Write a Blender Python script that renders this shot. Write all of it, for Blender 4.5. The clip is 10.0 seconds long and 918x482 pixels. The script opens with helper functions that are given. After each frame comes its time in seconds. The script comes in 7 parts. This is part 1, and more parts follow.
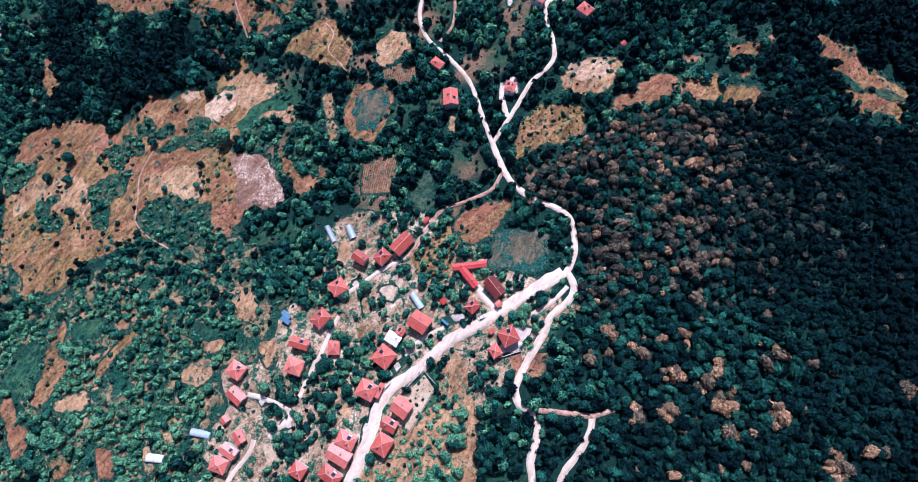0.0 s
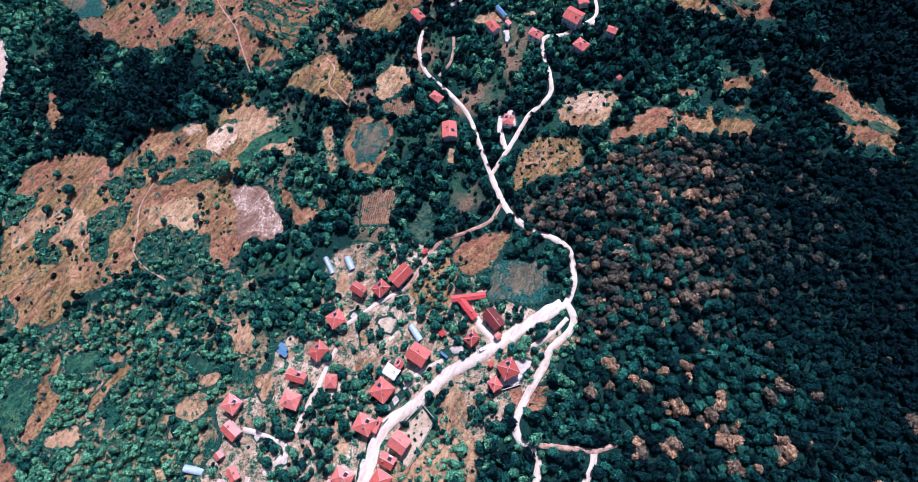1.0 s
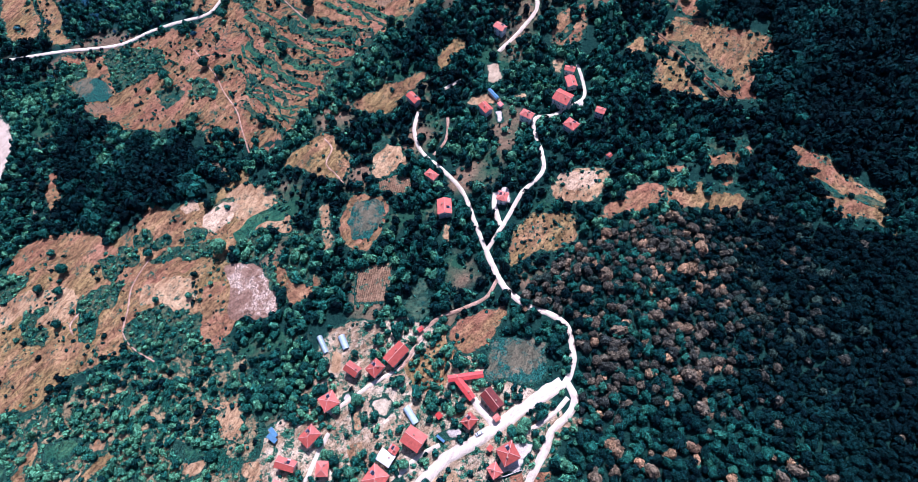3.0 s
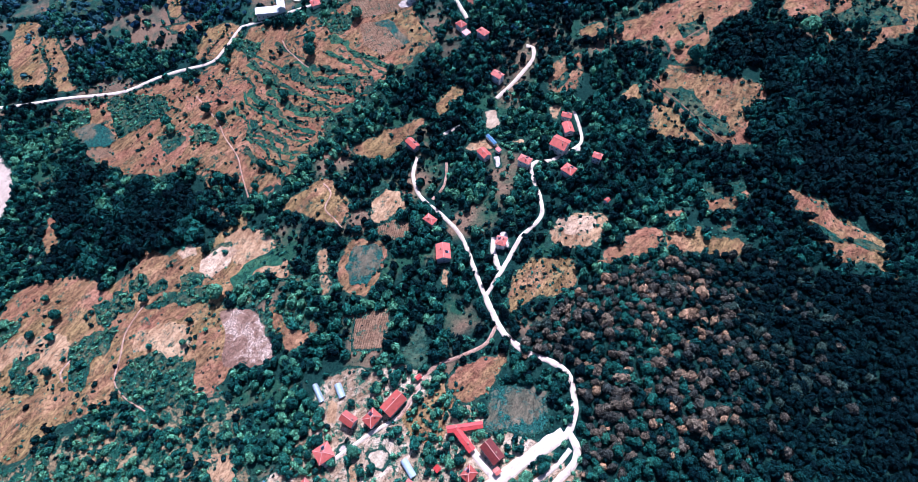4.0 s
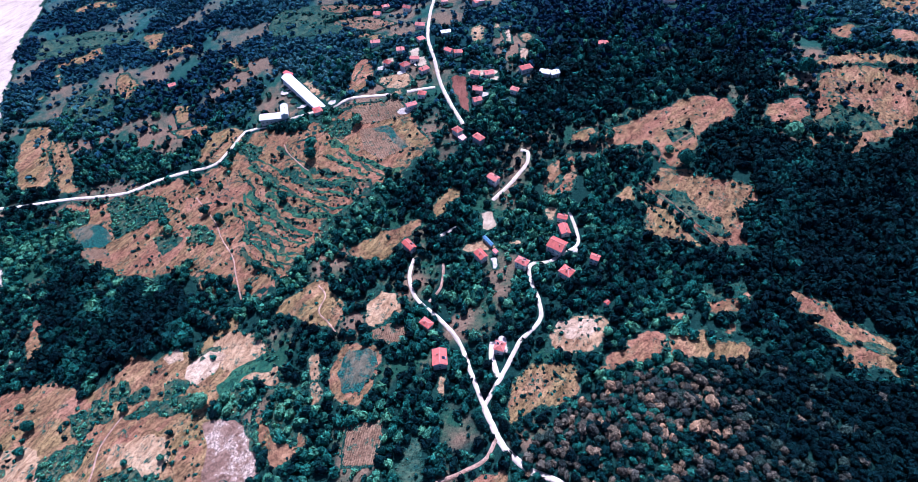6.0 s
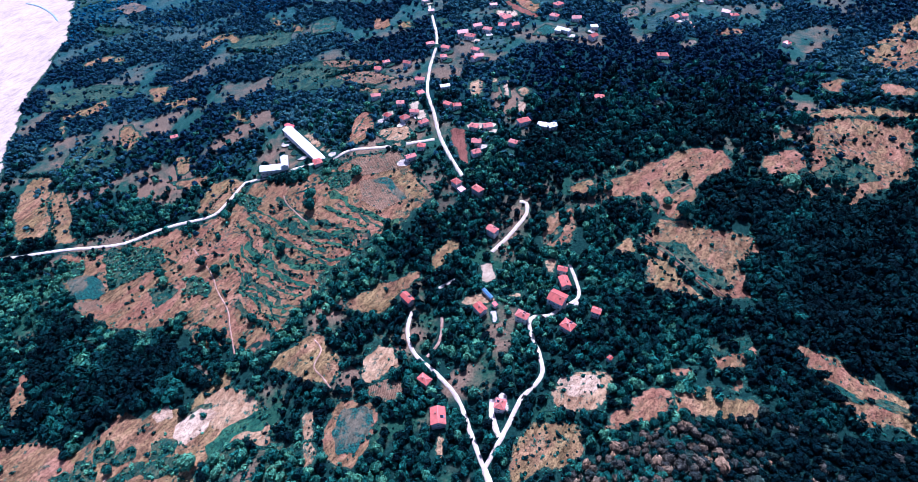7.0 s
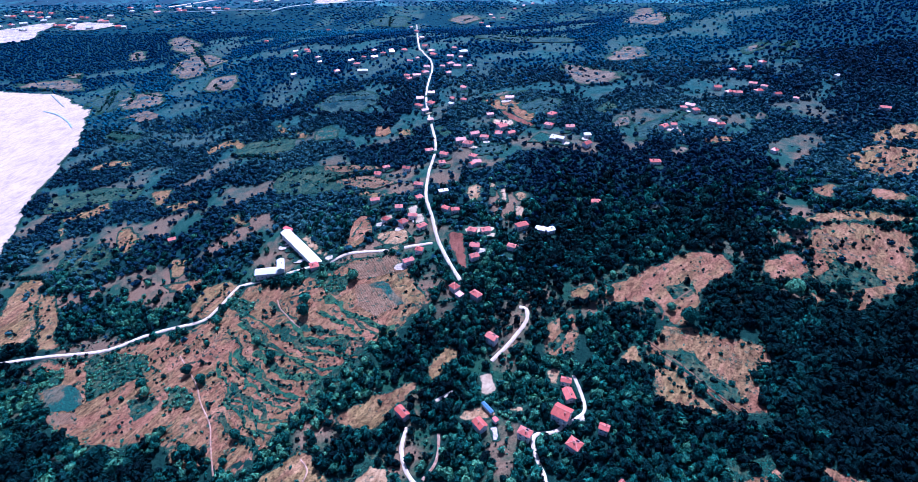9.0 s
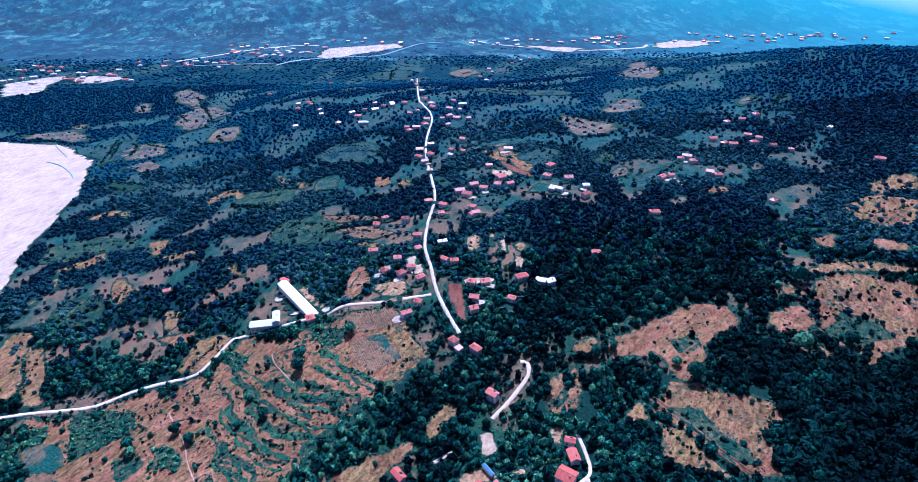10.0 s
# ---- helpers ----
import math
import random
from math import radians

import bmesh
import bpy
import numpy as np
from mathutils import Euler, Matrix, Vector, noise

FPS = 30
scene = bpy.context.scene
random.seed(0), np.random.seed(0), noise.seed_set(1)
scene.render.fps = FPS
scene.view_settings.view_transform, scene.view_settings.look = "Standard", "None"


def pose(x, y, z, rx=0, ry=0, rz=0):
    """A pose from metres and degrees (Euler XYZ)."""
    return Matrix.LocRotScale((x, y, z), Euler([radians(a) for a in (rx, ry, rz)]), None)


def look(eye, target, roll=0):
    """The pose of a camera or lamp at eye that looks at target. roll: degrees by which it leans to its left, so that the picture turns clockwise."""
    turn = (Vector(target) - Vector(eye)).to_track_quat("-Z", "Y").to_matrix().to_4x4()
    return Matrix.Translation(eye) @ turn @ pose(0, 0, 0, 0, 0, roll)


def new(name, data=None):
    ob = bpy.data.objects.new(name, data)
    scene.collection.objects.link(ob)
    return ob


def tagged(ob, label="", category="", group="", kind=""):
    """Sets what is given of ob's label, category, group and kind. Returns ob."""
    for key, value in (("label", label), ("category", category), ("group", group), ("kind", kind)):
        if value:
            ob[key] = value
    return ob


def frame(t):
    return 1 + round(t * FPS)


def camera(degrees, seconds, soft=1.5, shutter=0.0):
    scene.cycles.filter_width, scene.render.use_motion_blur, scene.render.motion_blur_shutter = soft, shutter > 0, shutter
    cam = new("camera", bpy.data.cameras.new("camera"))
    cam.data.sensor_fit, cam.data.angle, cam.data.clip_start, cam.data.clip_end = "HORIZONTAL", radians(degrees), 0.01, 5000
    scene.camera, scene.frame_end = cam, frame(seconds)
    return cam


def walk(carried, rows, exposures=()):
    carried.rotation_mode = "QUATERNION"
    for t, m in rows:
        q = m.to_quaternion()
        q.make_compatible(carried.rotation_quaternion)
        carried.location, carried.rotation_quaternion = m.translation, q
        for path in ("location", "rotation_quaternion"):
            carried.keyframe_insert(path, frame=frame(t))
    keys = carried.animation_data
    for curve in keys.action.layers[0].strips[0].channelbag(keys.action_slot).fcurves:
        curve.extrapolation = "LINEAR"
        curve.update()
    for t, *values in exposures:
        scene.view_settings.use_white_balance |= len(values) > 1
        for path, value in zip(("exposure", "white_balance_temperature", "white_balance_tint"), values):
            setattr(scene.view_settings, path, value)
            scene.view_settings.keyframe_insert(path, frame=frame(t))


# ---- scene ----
cam = camera(80.7, 10.0, soft=0.6)
# seconds, place in metres, yaw, pitch and roll in degrees
ROWS = [
    (0.0, 0.74, -0.60, 349.79, -0.839, -73.204, 0.816),
    (0.5, 0.71, -0.26, 349.80, -0.894, -71.616, 0.754),
    (1.0, 0.69, 0.16, 349.83, -0.962, -70.028, 0.721),
    (1.5, 0.68, 0.82, 349.84, -1.173, -68.281, 0.688),
    (2.0, 0.67, 1.70, 349.89, -1.468, -66.450, 0.651),
    (2.5, 0.64, 2.93, 349.93, -1.637, -64.628, 0.593),
    (4.0, 0.71, 8.40, 350.12, -1.899, -58.556, 0.462),
    (4.5, 0.84, 10.71, 350.19, -1.998, -56.347, 0.437),
    (5.0, 1.01, 13.23, 350.25, -2.062, -53.965, 0.410),
    (5.5, 1.17, 15.93, 350.30, -2.176, -51.547, 0.392),
    (7.0, 1.39, 24.65, 350.49, -2.344, -44.283, 0.268),
    (7.5, 1.50, 27.64, 350.54, -2.382, -41.789, 0.233),
    (8.0, 1.62, 30.67, 350.58, -2.409, -39.255, 0.187),
    (8.5, 1.77, 33.81, 350.60, -2.486, -36.731, 0.185),
    (9.0, 1.95, 37.03, 350.61, -2.500, -34.245, 0.152),
    (9.5, 2.12, 40.33, 350.61, -2.550, -31.768, 0.152),
    (10.0, 2.28, 43.71, 350.61, -2.594, -29.262, 0.147),
]
EXPOSURES = [(0.0, 0.28, 5450, 28), (4.0, 0.58, 5200, 27), (7.5, 0.60, 4760, 31), (9.0, 0.54, 4620, 32), (10.0, 0.44, 4680, 29)]
walk(cam, [(t, pose(x, y, z, 90 + pitch, roll, yaw)) for t, x, y, z, yaw, pitch, roll in ROWS], EXPOSURES)

# ---- light: high sun ahead of the camera, clear sky ----
SUN_ELEVATION, SUN_AZIMUTH = 59.0, 8.0   # degrees; azimuth from north (+y), east positive
world = bpy.data.worlds.new("world")
scene.world = world
world.use_nodes = True
sky = world.node_tree.nodes.new("ShaderNodeTexSky")
sky.sky_type, sky.sun_disc = "NISHITA", False
sky.ozone_density = 4.0
sky.sun_elevation, sky.sun_rotation = radians(SUN_ELEVATION), radians(SUN_AZIMUTH)
background = world.node_tree.nodes["Background"]
background.inputs["Strength"].default_value = 0.075
world.node_tree.links.new(sky.outputs[0], background.inputs["Color"])
sun = new("sun", bpy.data.lights.new("sun", "SUN"))
sun.data.energy, sun.data.angle, sun.data.color = 5.0, radians(0.5), (1.0, 0.95, 0.89)
ca, sa = math.cos(radians(SUN_ELEVATION)), math.sin(radians(SUN_ELEVATION))
sun.matrix_world = look((math.sin(radians(SUN_AZIMUTH)) * ca * 100, math.cos(radians(SUN_AZIMUTH)) * ca * 100, sa * 100 + 400), (0, 0, 400))


# ---- materials ----
def material(name, rough=0.85):
    m = bpy.data.materials.new(name)
    m.use_nodes = True
    m.node_tree.nodes["Principled BSDF"].inputs["Roughness"].default_value = rough
    m.node_tree.nodes["Principled BSDF"].inputs["Specular IOR Level"].default_value = 0.2
    return m, m.node_tree.nodes, m.node_tree.links, m.node_tree.nodes["Principled BSDF"]


def noise_node(n, l, scale, detail=4.0, rough=0.6, stretch=None, turn=0.0):
    tex = n.new("ShaderNodeTexNoise")
    tex.inputs["Scale"].default_value, tex.inputs["Detail"].default_value, tex.inputs["Roughness"].default_value = scale, detail, rough
    geo = n.new("ShaderNodeNewGeometry")
    mapping = n.new("ShaderNodeMapping")
    mapping.inputs["Rotation"].default_value = (0, 0, radians(turn))
    if stretch:
        mapping.vector_type = "TEXTURE"
        mapping.inputs["Scale"].default_value = stretch
    l.new(geo.outputs["Position"], mapping.inputs["Vector"])
    l.new(mapping.outputs[0], tex.inputs["Vector"])
    return tex.outputs["Fac"]


def ramp(n, l, value, stops):
    r = n.new("ShaderNodeValToRGB")
    e = r.color_ramp.elements
    while len(e) < len(stops):
        e.new(0.5)
    for item, (at, colour) in zip(e, stops):
        item.position, item.color = at, (*colour, 1)
    l.new(value, r.inputs[0])
    return r.outputs[0]


def mix(n, l, fac, a, b, mode="MIX"):
    m = n.new("ShaderNodeMix")
    m.data_type, m.blend_type = "RGBA", mode
    for socket, v in ((m.inputs[0], fac), (m.inputs[6], a), (m.inputs[7], b)):
        if isinstance(v, (int, float)):
            socket.default_value = v
        elif isinstance(v, tuple):
            socket.default_value = (*v, 1)
        else:
            l.new(v, socket)
    return m.outputs[2]


def bump(n, l, bsdf, value, strength, distance):
    b = n.new("ShaderNodeBump")
    b.inputs["Strength"].default_value, b.inputs["Distance"].default_value = strength, distance
    l.new(value, b.inputs["Height"])
    l.new(b.outputs[0], bsdf.inputs["Normal"])


def edge_mask(n, l, value):
    """1 where weeds have grown in from the edge of a field."""
    span = n.new("ShaderNodeMapRange")
    span.inputs["From Min"].default_value, span.inputs["From Max"].default_value = 1.32, 1.50
    l.new(value, span.inputs["Value"])
    return span.outputs[0]


def soil(name, dark, mid, light, grass=0.0, rows=0.0, turn=0.0, green=(0.026, 0.080, 0.058), grain=0.6, tuft_scale=0.16, straw=None):
    """A field: patches at two scales, streaks along the slope, tufts of grass, coarse grain, and furrows where it is tilled."""
    m, n, l, b = material(name, 0.95)
    b.inputs["Specular IOR Level"].default_value = 0.08
    big = noise_node(n, l, 0.035, 6, 0.7)
    fine = noise_node(n, l, 0.5, 6, 0.75)
    streak = noise_node(n, l, 0.30, 6, 0.75, (3.2, 1.0, 1.0), turn)
    speck = noise_node(n, l, 1.3, 4, 0.8)
    col = ramp(n, l, big, [(0.38, dark), (0.5, mid), (0.62, light)])
    col = mix(n, l, 0.46, col, ramp(n, l, streak, [(0.42, tuple(0.7 * c for c in dark)), (0.5, mid), (0.58, light)]))
    if straw:
        wisps = noise_node(n, l, 0.06, 7, 0.75, (2.5, 1.0, 1.0), turn)
        col = mix(n, l, ramp(n, l, wisps, [(0.42, (0, 0, 0)), (0.56, (0.85,) * 3)]), col, ramp(n, l, streak, [(0.40, tuple(0.5 * c for c in straw)), (0.5, straw), (0.60, tuple(1.5 * c for c in straw))]))
    if rows:
        wave = n.new("ShaderNodeTexWave")
        wave.inputs["Scale"].default_value, wave.inputs["Distortion"].default_value = 0.314 / rows, 3.5
        wave.inputs["Detail"].default_value = 3
        geo, mapping = n.new("ShaderNodeNewGeometry"), n.new("ShaderNodeMapping")
        mapping.inputs["Rotation"].default_value = (0, 0, radians(turn))
        l.new(geo.outputs["Position"], mapping.inputs["Vector"])
        l.new(mapping.outputs[0], wave.inputs["Vector"])
        col = mix(n, l, 0.28, col, mix(n, l, wave.outputs["Fac"], dark, light))
    if grass:
        patch = noise_node(n, l, tuft_scale, 9, 0.8)
        tuft = ramp(n, l, patch, [(0.66 - 0.26 * grass, (0, 0, 0)), (0.70 - 0.24 * grass, (1, 1, 1))])
        blades = ramp(n, l, speck, [(0.38, tuple(0.25 * c for c in green)), (0.5, green), (0.62, tuple(2.2 * c for c in green))])
        col = mix(n, l, tuft, col, blades)
    rough = mix(n, l, 0.5, fine, speck)
    rim, verge, add = n.new("ShaderNodeAttribute"), noise_node(n, l, 0.22, 6, 0.75), n.new("ShaderNodeMath")
    rim.attribute_name, add.operation = "rim", "MULTIPLY_ADD"
    l.new(verge, add.inputs[0])
    add.inputs[1].default_value = 1.6
    l.new(rim.outputs["Fac"], add.inputs[2])
    weeds = ramp(n, l, speck, [(0.36, (0.004, 0.016, 0.014)), (0.5, (0.013, 0.050, 0.038)), (0.64, (0.034, 0.096, 0.064))])
    col = mix(n, l, edge_mask(n, l, add.outputs[0]), col, weeds)
    col = mix(n, l, 1.0, col, ramp(n, l, rough, [(0.40, (1 - grain,) * 3), (0.5, (1, 1, 1)), (0.60, (1 + 0.6 * grain,) * 3)]), "MULTIPLY")
    l.new(col, b.inputs["Base Color"])
    relief = mix(n, l, 0.5, streak, rough)
    bump(n, l, b, mix(n, l, 0.5, relief, wave.outputs["Fac"]) if rows else relief, 1.0, 1.0)
    return m


def foliage(name, stops, spread=0.5, low=0.16, high=3.4):
    """Leaves: the tone goes by tree (its tone attribute) and by leaf clump; sunlit specks and dark gaps are painted in
    by noise.
    """
    m, n, l, b = material(name, 0.8)
    b.inputs["Specular IOR Level"].default_value = 0.03
    tone = n.new("ShaderNodeAttribute")
    tone.attribute_name = "tone"
    geo = n.new("ShaderNodeNewGeometry")
    col = ramp(n, l, tone.outputs["Fac"], stops)
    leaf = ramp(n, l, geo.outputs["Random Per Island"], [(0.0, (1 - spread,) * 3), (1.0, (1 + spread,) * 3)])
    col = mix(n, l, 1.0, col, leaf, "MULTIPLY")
    lit_specks = noise_node(n, l, 1.9, 5, 0.85)
    col = mix(n, l, 1.0, col, ramp(n, l, lit_specks, [(0.40, (low,) * 3), (0.5, (1.0,) * 3), (0.60, (high,) * 3)]), "MULTIPLY")
    l.new(col, b.inputs["Base Color"])
    bump(n, l, b, lit_specks, 0.8, 0.5)
    return m


def plain(name, colour, rough=0.8, vary=0.25, scale=1.5, metal=0.0, relief=0.0):
    m, n, l, b = material(name, rough)
    fac = noise_node(n, l, scale, 6, 0.65)
    col = ramp(n, l, fac, [(0.3, tuple(c * (1 - vary) for c in colour)), (0.7, tuple(min(1, c * (1 + vary)) for c in colour))])
    info = n.new("ShaderNodeObjectInfo")
    own = ramp(n, l, info.outputs["Random"], [(0, (0.8, 0.8, 0.8)), (1, (1.12, 1.12, 1.12))])
    l.new(mix(n, l, 1.0, col, own, "MULTIPLY"), b.inputs["Base Color"])
    b.inputs["Metallic"].default_value = metal
    if relief:
        bump(n, l, b, fac, 0.7, relief)
    return m


def tiled(name, colour, vary=0.34):
    """Clay roof tiles: courses along the slope and bleached, mossy patches."""
    m, n, l, b = material(name, 0.42)
    b.inputs["Specular IOR Level"].default_value = 0.4
    big = noise_node(n, l, 0.5, 5, 0.7)
    fine = noise_node(n, l, 4.0, 3, 0.6)
    col = ramp(n, l, big, [(0.3, tuple(c * (1 - vary) for c in colour)), (0.7, tuple(c * (1 + vary) for c in colour))])
    col = mix(n, l, 0.25, col, ramp(n, l, fine, [(0.3, tuple(c * 0.55 for c in colour)), (0.7, tuple(c * 1.3 for c in colour))]))
    info = n.new("ShaderNodeObjectInfo")
    own = ramp(n, l, info.outputs["Random"], [(0, (0.62, 0.55, 0.52)), (0.35, (0.95, 0.9, 0.85)), (0.7, (1.05, 1.15, 1.15)), (1, (1.2, 1.6, 1.6))])
    l.new(mix(n, l, 1.0, col, own, "MULTIPLY"), b.inputs["Base Color"])
    bump(n, l, b, fine, 0.25, 0.05)
    return m


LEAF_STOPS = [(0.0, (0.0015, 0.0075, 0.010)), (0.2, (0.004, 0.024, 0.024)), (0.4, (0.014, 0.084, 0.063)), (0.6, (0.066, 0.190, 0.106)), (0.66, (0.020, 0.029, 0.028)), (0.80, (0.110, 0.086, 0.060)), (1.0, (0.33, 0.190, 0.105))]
MAT = {
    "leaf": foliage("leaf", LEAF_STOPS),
    # Far and middle leaves: haze is painted in as blue, with less contrast.
    "far_leaf_haze": foliage("far_leaf_haze", [(0.0, (0.002, 0.026, 0.068)), (0.35, (0.005, 0.054, 0.112)), (0.6, (0.015, 0.105, 0.150)), (1.0, (0.06, 0.085, 0.08))], 0.25, 0.6, 1.5),
    "mid_leaf_haze": foliage("mid_leaf_haze", [(0.0, (0.003, 0.016, 0.034)), (0.2, (0.007, 0.029, 0.053)), (0.4, (0.014, 0.058, 0.082)), (0.6, (0.040, 0.116, 0.120)), (1.0, (0.08, 0.085, 0.07))], 0.3, 0.5, 1.8),
    "bark": plain("bark", (0.10, 0.075, 0.055), 0.9, 0.3, 3.0),
    "ground": None,
    "garden": soil("garden_soil", (0.20, 0.125, 0.075), (0.38, 0.26, 0.165), (0.60, 0.47, 0.35), 0.60, 0, 35, (0.018, 0.078, 0.050), 0.8),
    "scrubland": soil("scrubland", (0.12, 0.090, 0.05), (0.26, 0.180, 0.100), (0.44, 0.30, 0.165), 0.82, 0, 45, (0.009, 0.052, 0.036), 0.75, 0.1),
    "turf": soil("green_turf", (0.020, 0.050, 0.034), (0.045, 0.080, 0.048), (0.15, 0.13, 0.07), 0.75, 0, 50, (0.008, 0.046, 0.034), 0.8, 0.16),
    "mosaic": soil("dry_grass", (0.105, 0.050, 0.028), (0.245, 0.122, 0.066), (0.43, 0.24, 0.128), 0.36, 0, 50, (0.014, 0.058, 0.040), 0.85, 0.10, (0.21, 0.140, 0.058)),
    "redslope": soil("red_grassy_slope", (0.118, 0.050, 0.029), (0.245, 0.107, 0.061), (0.41, 0.208, 0.121), 0.42, 0, 50, (0.014, 0.056, 0.038), 0.85, 0.10, (0.185, 0.115, 0.052)),
    "bare": soil("bare_earth", (0.15, 0.062, 0.036), (0.27, 0.118, 0.070), (0.40, 0.195, 0.120), 0.34, 0, 40, (0.018, 0.062, 0.042), 0.8, 0.12, (0.20, 0.12, 0.055)),
    "straw": soil("straw", (0.17, 0.088, 0.046), (0.37, 0.215, 0.115), (0.54, 0.355, 0.205), 0.45, 0, 60),
    "brown": soil("stubble", (0.14, 0.078, 0.046), (0.24, 0.138, 0.082), (0.33, 0.205, 0.125), 0.45, 1.4, 12, (0.03, 0.075, 0.05), 0.7),
    "green": soil("green_crop", (0.06, 0.066, 0.046), (0.125, 0.112, 0.075), (0.21, 0.165, 0.11), 0.78, 0, 75, (0.014, 0.066, 0.055), 0.55, 0.045),
    "meadow": soil("meadow", (0.020, 0.056, 0.042), (0.034, 0.082, 0.056), (0.10, 0.125, 0.075), 0.6, 0, 15, (0.008, 0.044, 0.038), 0.8, 0.1),
    # Far dry fields: tan greyed, with bluish tufts, to paint in haze.
    "fallow": soil("hazed_fallow_field", (0.08, 0.065, 0.048), (0.165, 0.125, 0.092), (0.26, 0.20, 0.145), 0.55, 0, 20, (0.02, 0.065, 0.075), 0.6, 0.04),
    "lush": soil("green_grass", (0.012, 0.058, 0.040), (0.026, 0.102, 0.060), (0.075, 0.145, 0.068), 0.5, 0, 40, (0.007, 0.040, 0.030), 0.85, 0.18),
    "sand": soil("pale_dry_scar", (0.30, 0.18, 0.11), (0.46, 0.30, 0.19), (0.62, 0.45, 0.31), 0.25, 0, 40, (0.03, 0.08, 0.05), 0.7, 0.12),
    # Far grass: its green is shifted to blue to paint in haze.
    "lea": soil("hazed_far_meadow", (0.018, 0.056, 0.058), (0.032, 0.084, 0.078), (0.10, 0.135, 0.11), 0.62, 0, 20, (0.005, 0.034, 0.044), 0.6, 0.035),
    "plough": soil("ploughed_red_soil", (0.13, 0.048, 0.034), (0.19, 0.070, 0.050), (0.25, 0.10, 0.072), 0.0, 0, 80, grain=0.3),
    "pale": soil("pale_dry_soil", (0.15, 0.082, 0.056), (0.225, 0.130, 0.092), (0.31, 0.195, 0.14), 0.60, 0, 40, (0.38, 0.275, 0.215), 0.6, 0.06),
    "pen": soil("trodden_yard", (0.36, 0.25, 0.165), (0.48, 0.36, 0.25), (0.58, 0.46, 0.33), 0.0, 0, 40, grain=0.35),
    "yard": soil("gravel_yard", (0.40, 0.325, 0.28), (0.57, 0.475, 0.42), (0.70, 0.60, 0.545), 0.0, 0, 0, grain=0.35),
    "river": soil("river_gravel", (0.44, 0.335, 0.26), (0.54, 0.415, 0.33), (0.62, 0.49, 0.40), 0.0, 0, 60, grain=0.2),
    "gravel": soil("road_gravel", (0.60, 0.475, 0.375), (0.69, 0.555, 0.445), (0.74, 0.605, 0.495), 0.0, 0, 60, grain=0.15),
    "shoal": soil("gravel_bank", (0.32, 0.25, 0.22), (0.50, 0.40, 0.37), (0.64, 0.56, 0.52), 0.42, 0, 20, (0.05, 0.10, 0.12), 0.5, 0.05),
    "track": soil("rutted_earth", (0.10, 0.06, 0.04), (0.16, 0.09, 0.06), (0.24, 0.14, 0.095), 0.0, 0, 0),
    "earth": soil("earth_track", (0.32, 0.18, 0.125), (0.43, 0.26, 0.19), (0.52, 0.35, 0.27), 0.0, 0, 0),
    "red": tiled("red_roof_tiles", (0.50, 0.105, 0.080)),
    "dark": tiled("dark_red_roof_tiles", (0.23, 0.045, 0.04)),
    "bright": tiled("bright_red_roof_sheet", (0.48, 0.045, 0.04)),
    "ridge": plain("pale_ridge_tiles", (0.60, 0.30, 0.26), 0.7, 0.2, 3.0),
    "white": plain("white_roof_sheet", (0.72, 0.70, 0.69), 0.6, 0.1),
    "blue": plain("blue_roof_sheet", (0.08, 0.19, 0.31), 0.5, 0.3),
    "wall": plain("limewashed_wall", (0.62, 0.57, 0.53), 0.9, 0.15, 0.8),
    "concrete": plain("grey_masonry", (0.34, 0.32, 0.30), 0.9, 0.25, 1.5),
    "glass": plain("window_glass", (0.03, 0.04, 0.05), 0.1, 0.1),
    "wood": plain("painted_wood", (0.30, 0.20, 0.14), 0.7, 0.2),
    "brick": plain("chimney_brick", (0.35, 0.20, 0.15), 0.9, 0.3, 4.0),
    "metal": plain("grey_metal", (0.45, 0.46, 0.48), 0.4, 0.1, 2.0, 0.7),
    "panel": plain("solar_panel", (0.02, 0.025, 0.04), 0.25, 0.1),
    "film": plain("plastic_film", (0.34, 0.43, 0.48), 0.35, 0.15, 0.7),
    "water": plain("shallow_water", (0.28, 0.38, 0.40), 0.3, 0.2, 0.2),
    "rubber": plain("rubber", (0.02, 0.02, 0.02), 0.8, 0.1),
    "silver": plain("silver_paint", (0.60, 0.60, 0.61), 0.3, 0.03, 1.0, 0.3),
    "teal": plain("dark_green_paint", (0.03, 0.08, 0.08), 0.3, 0.03),
}


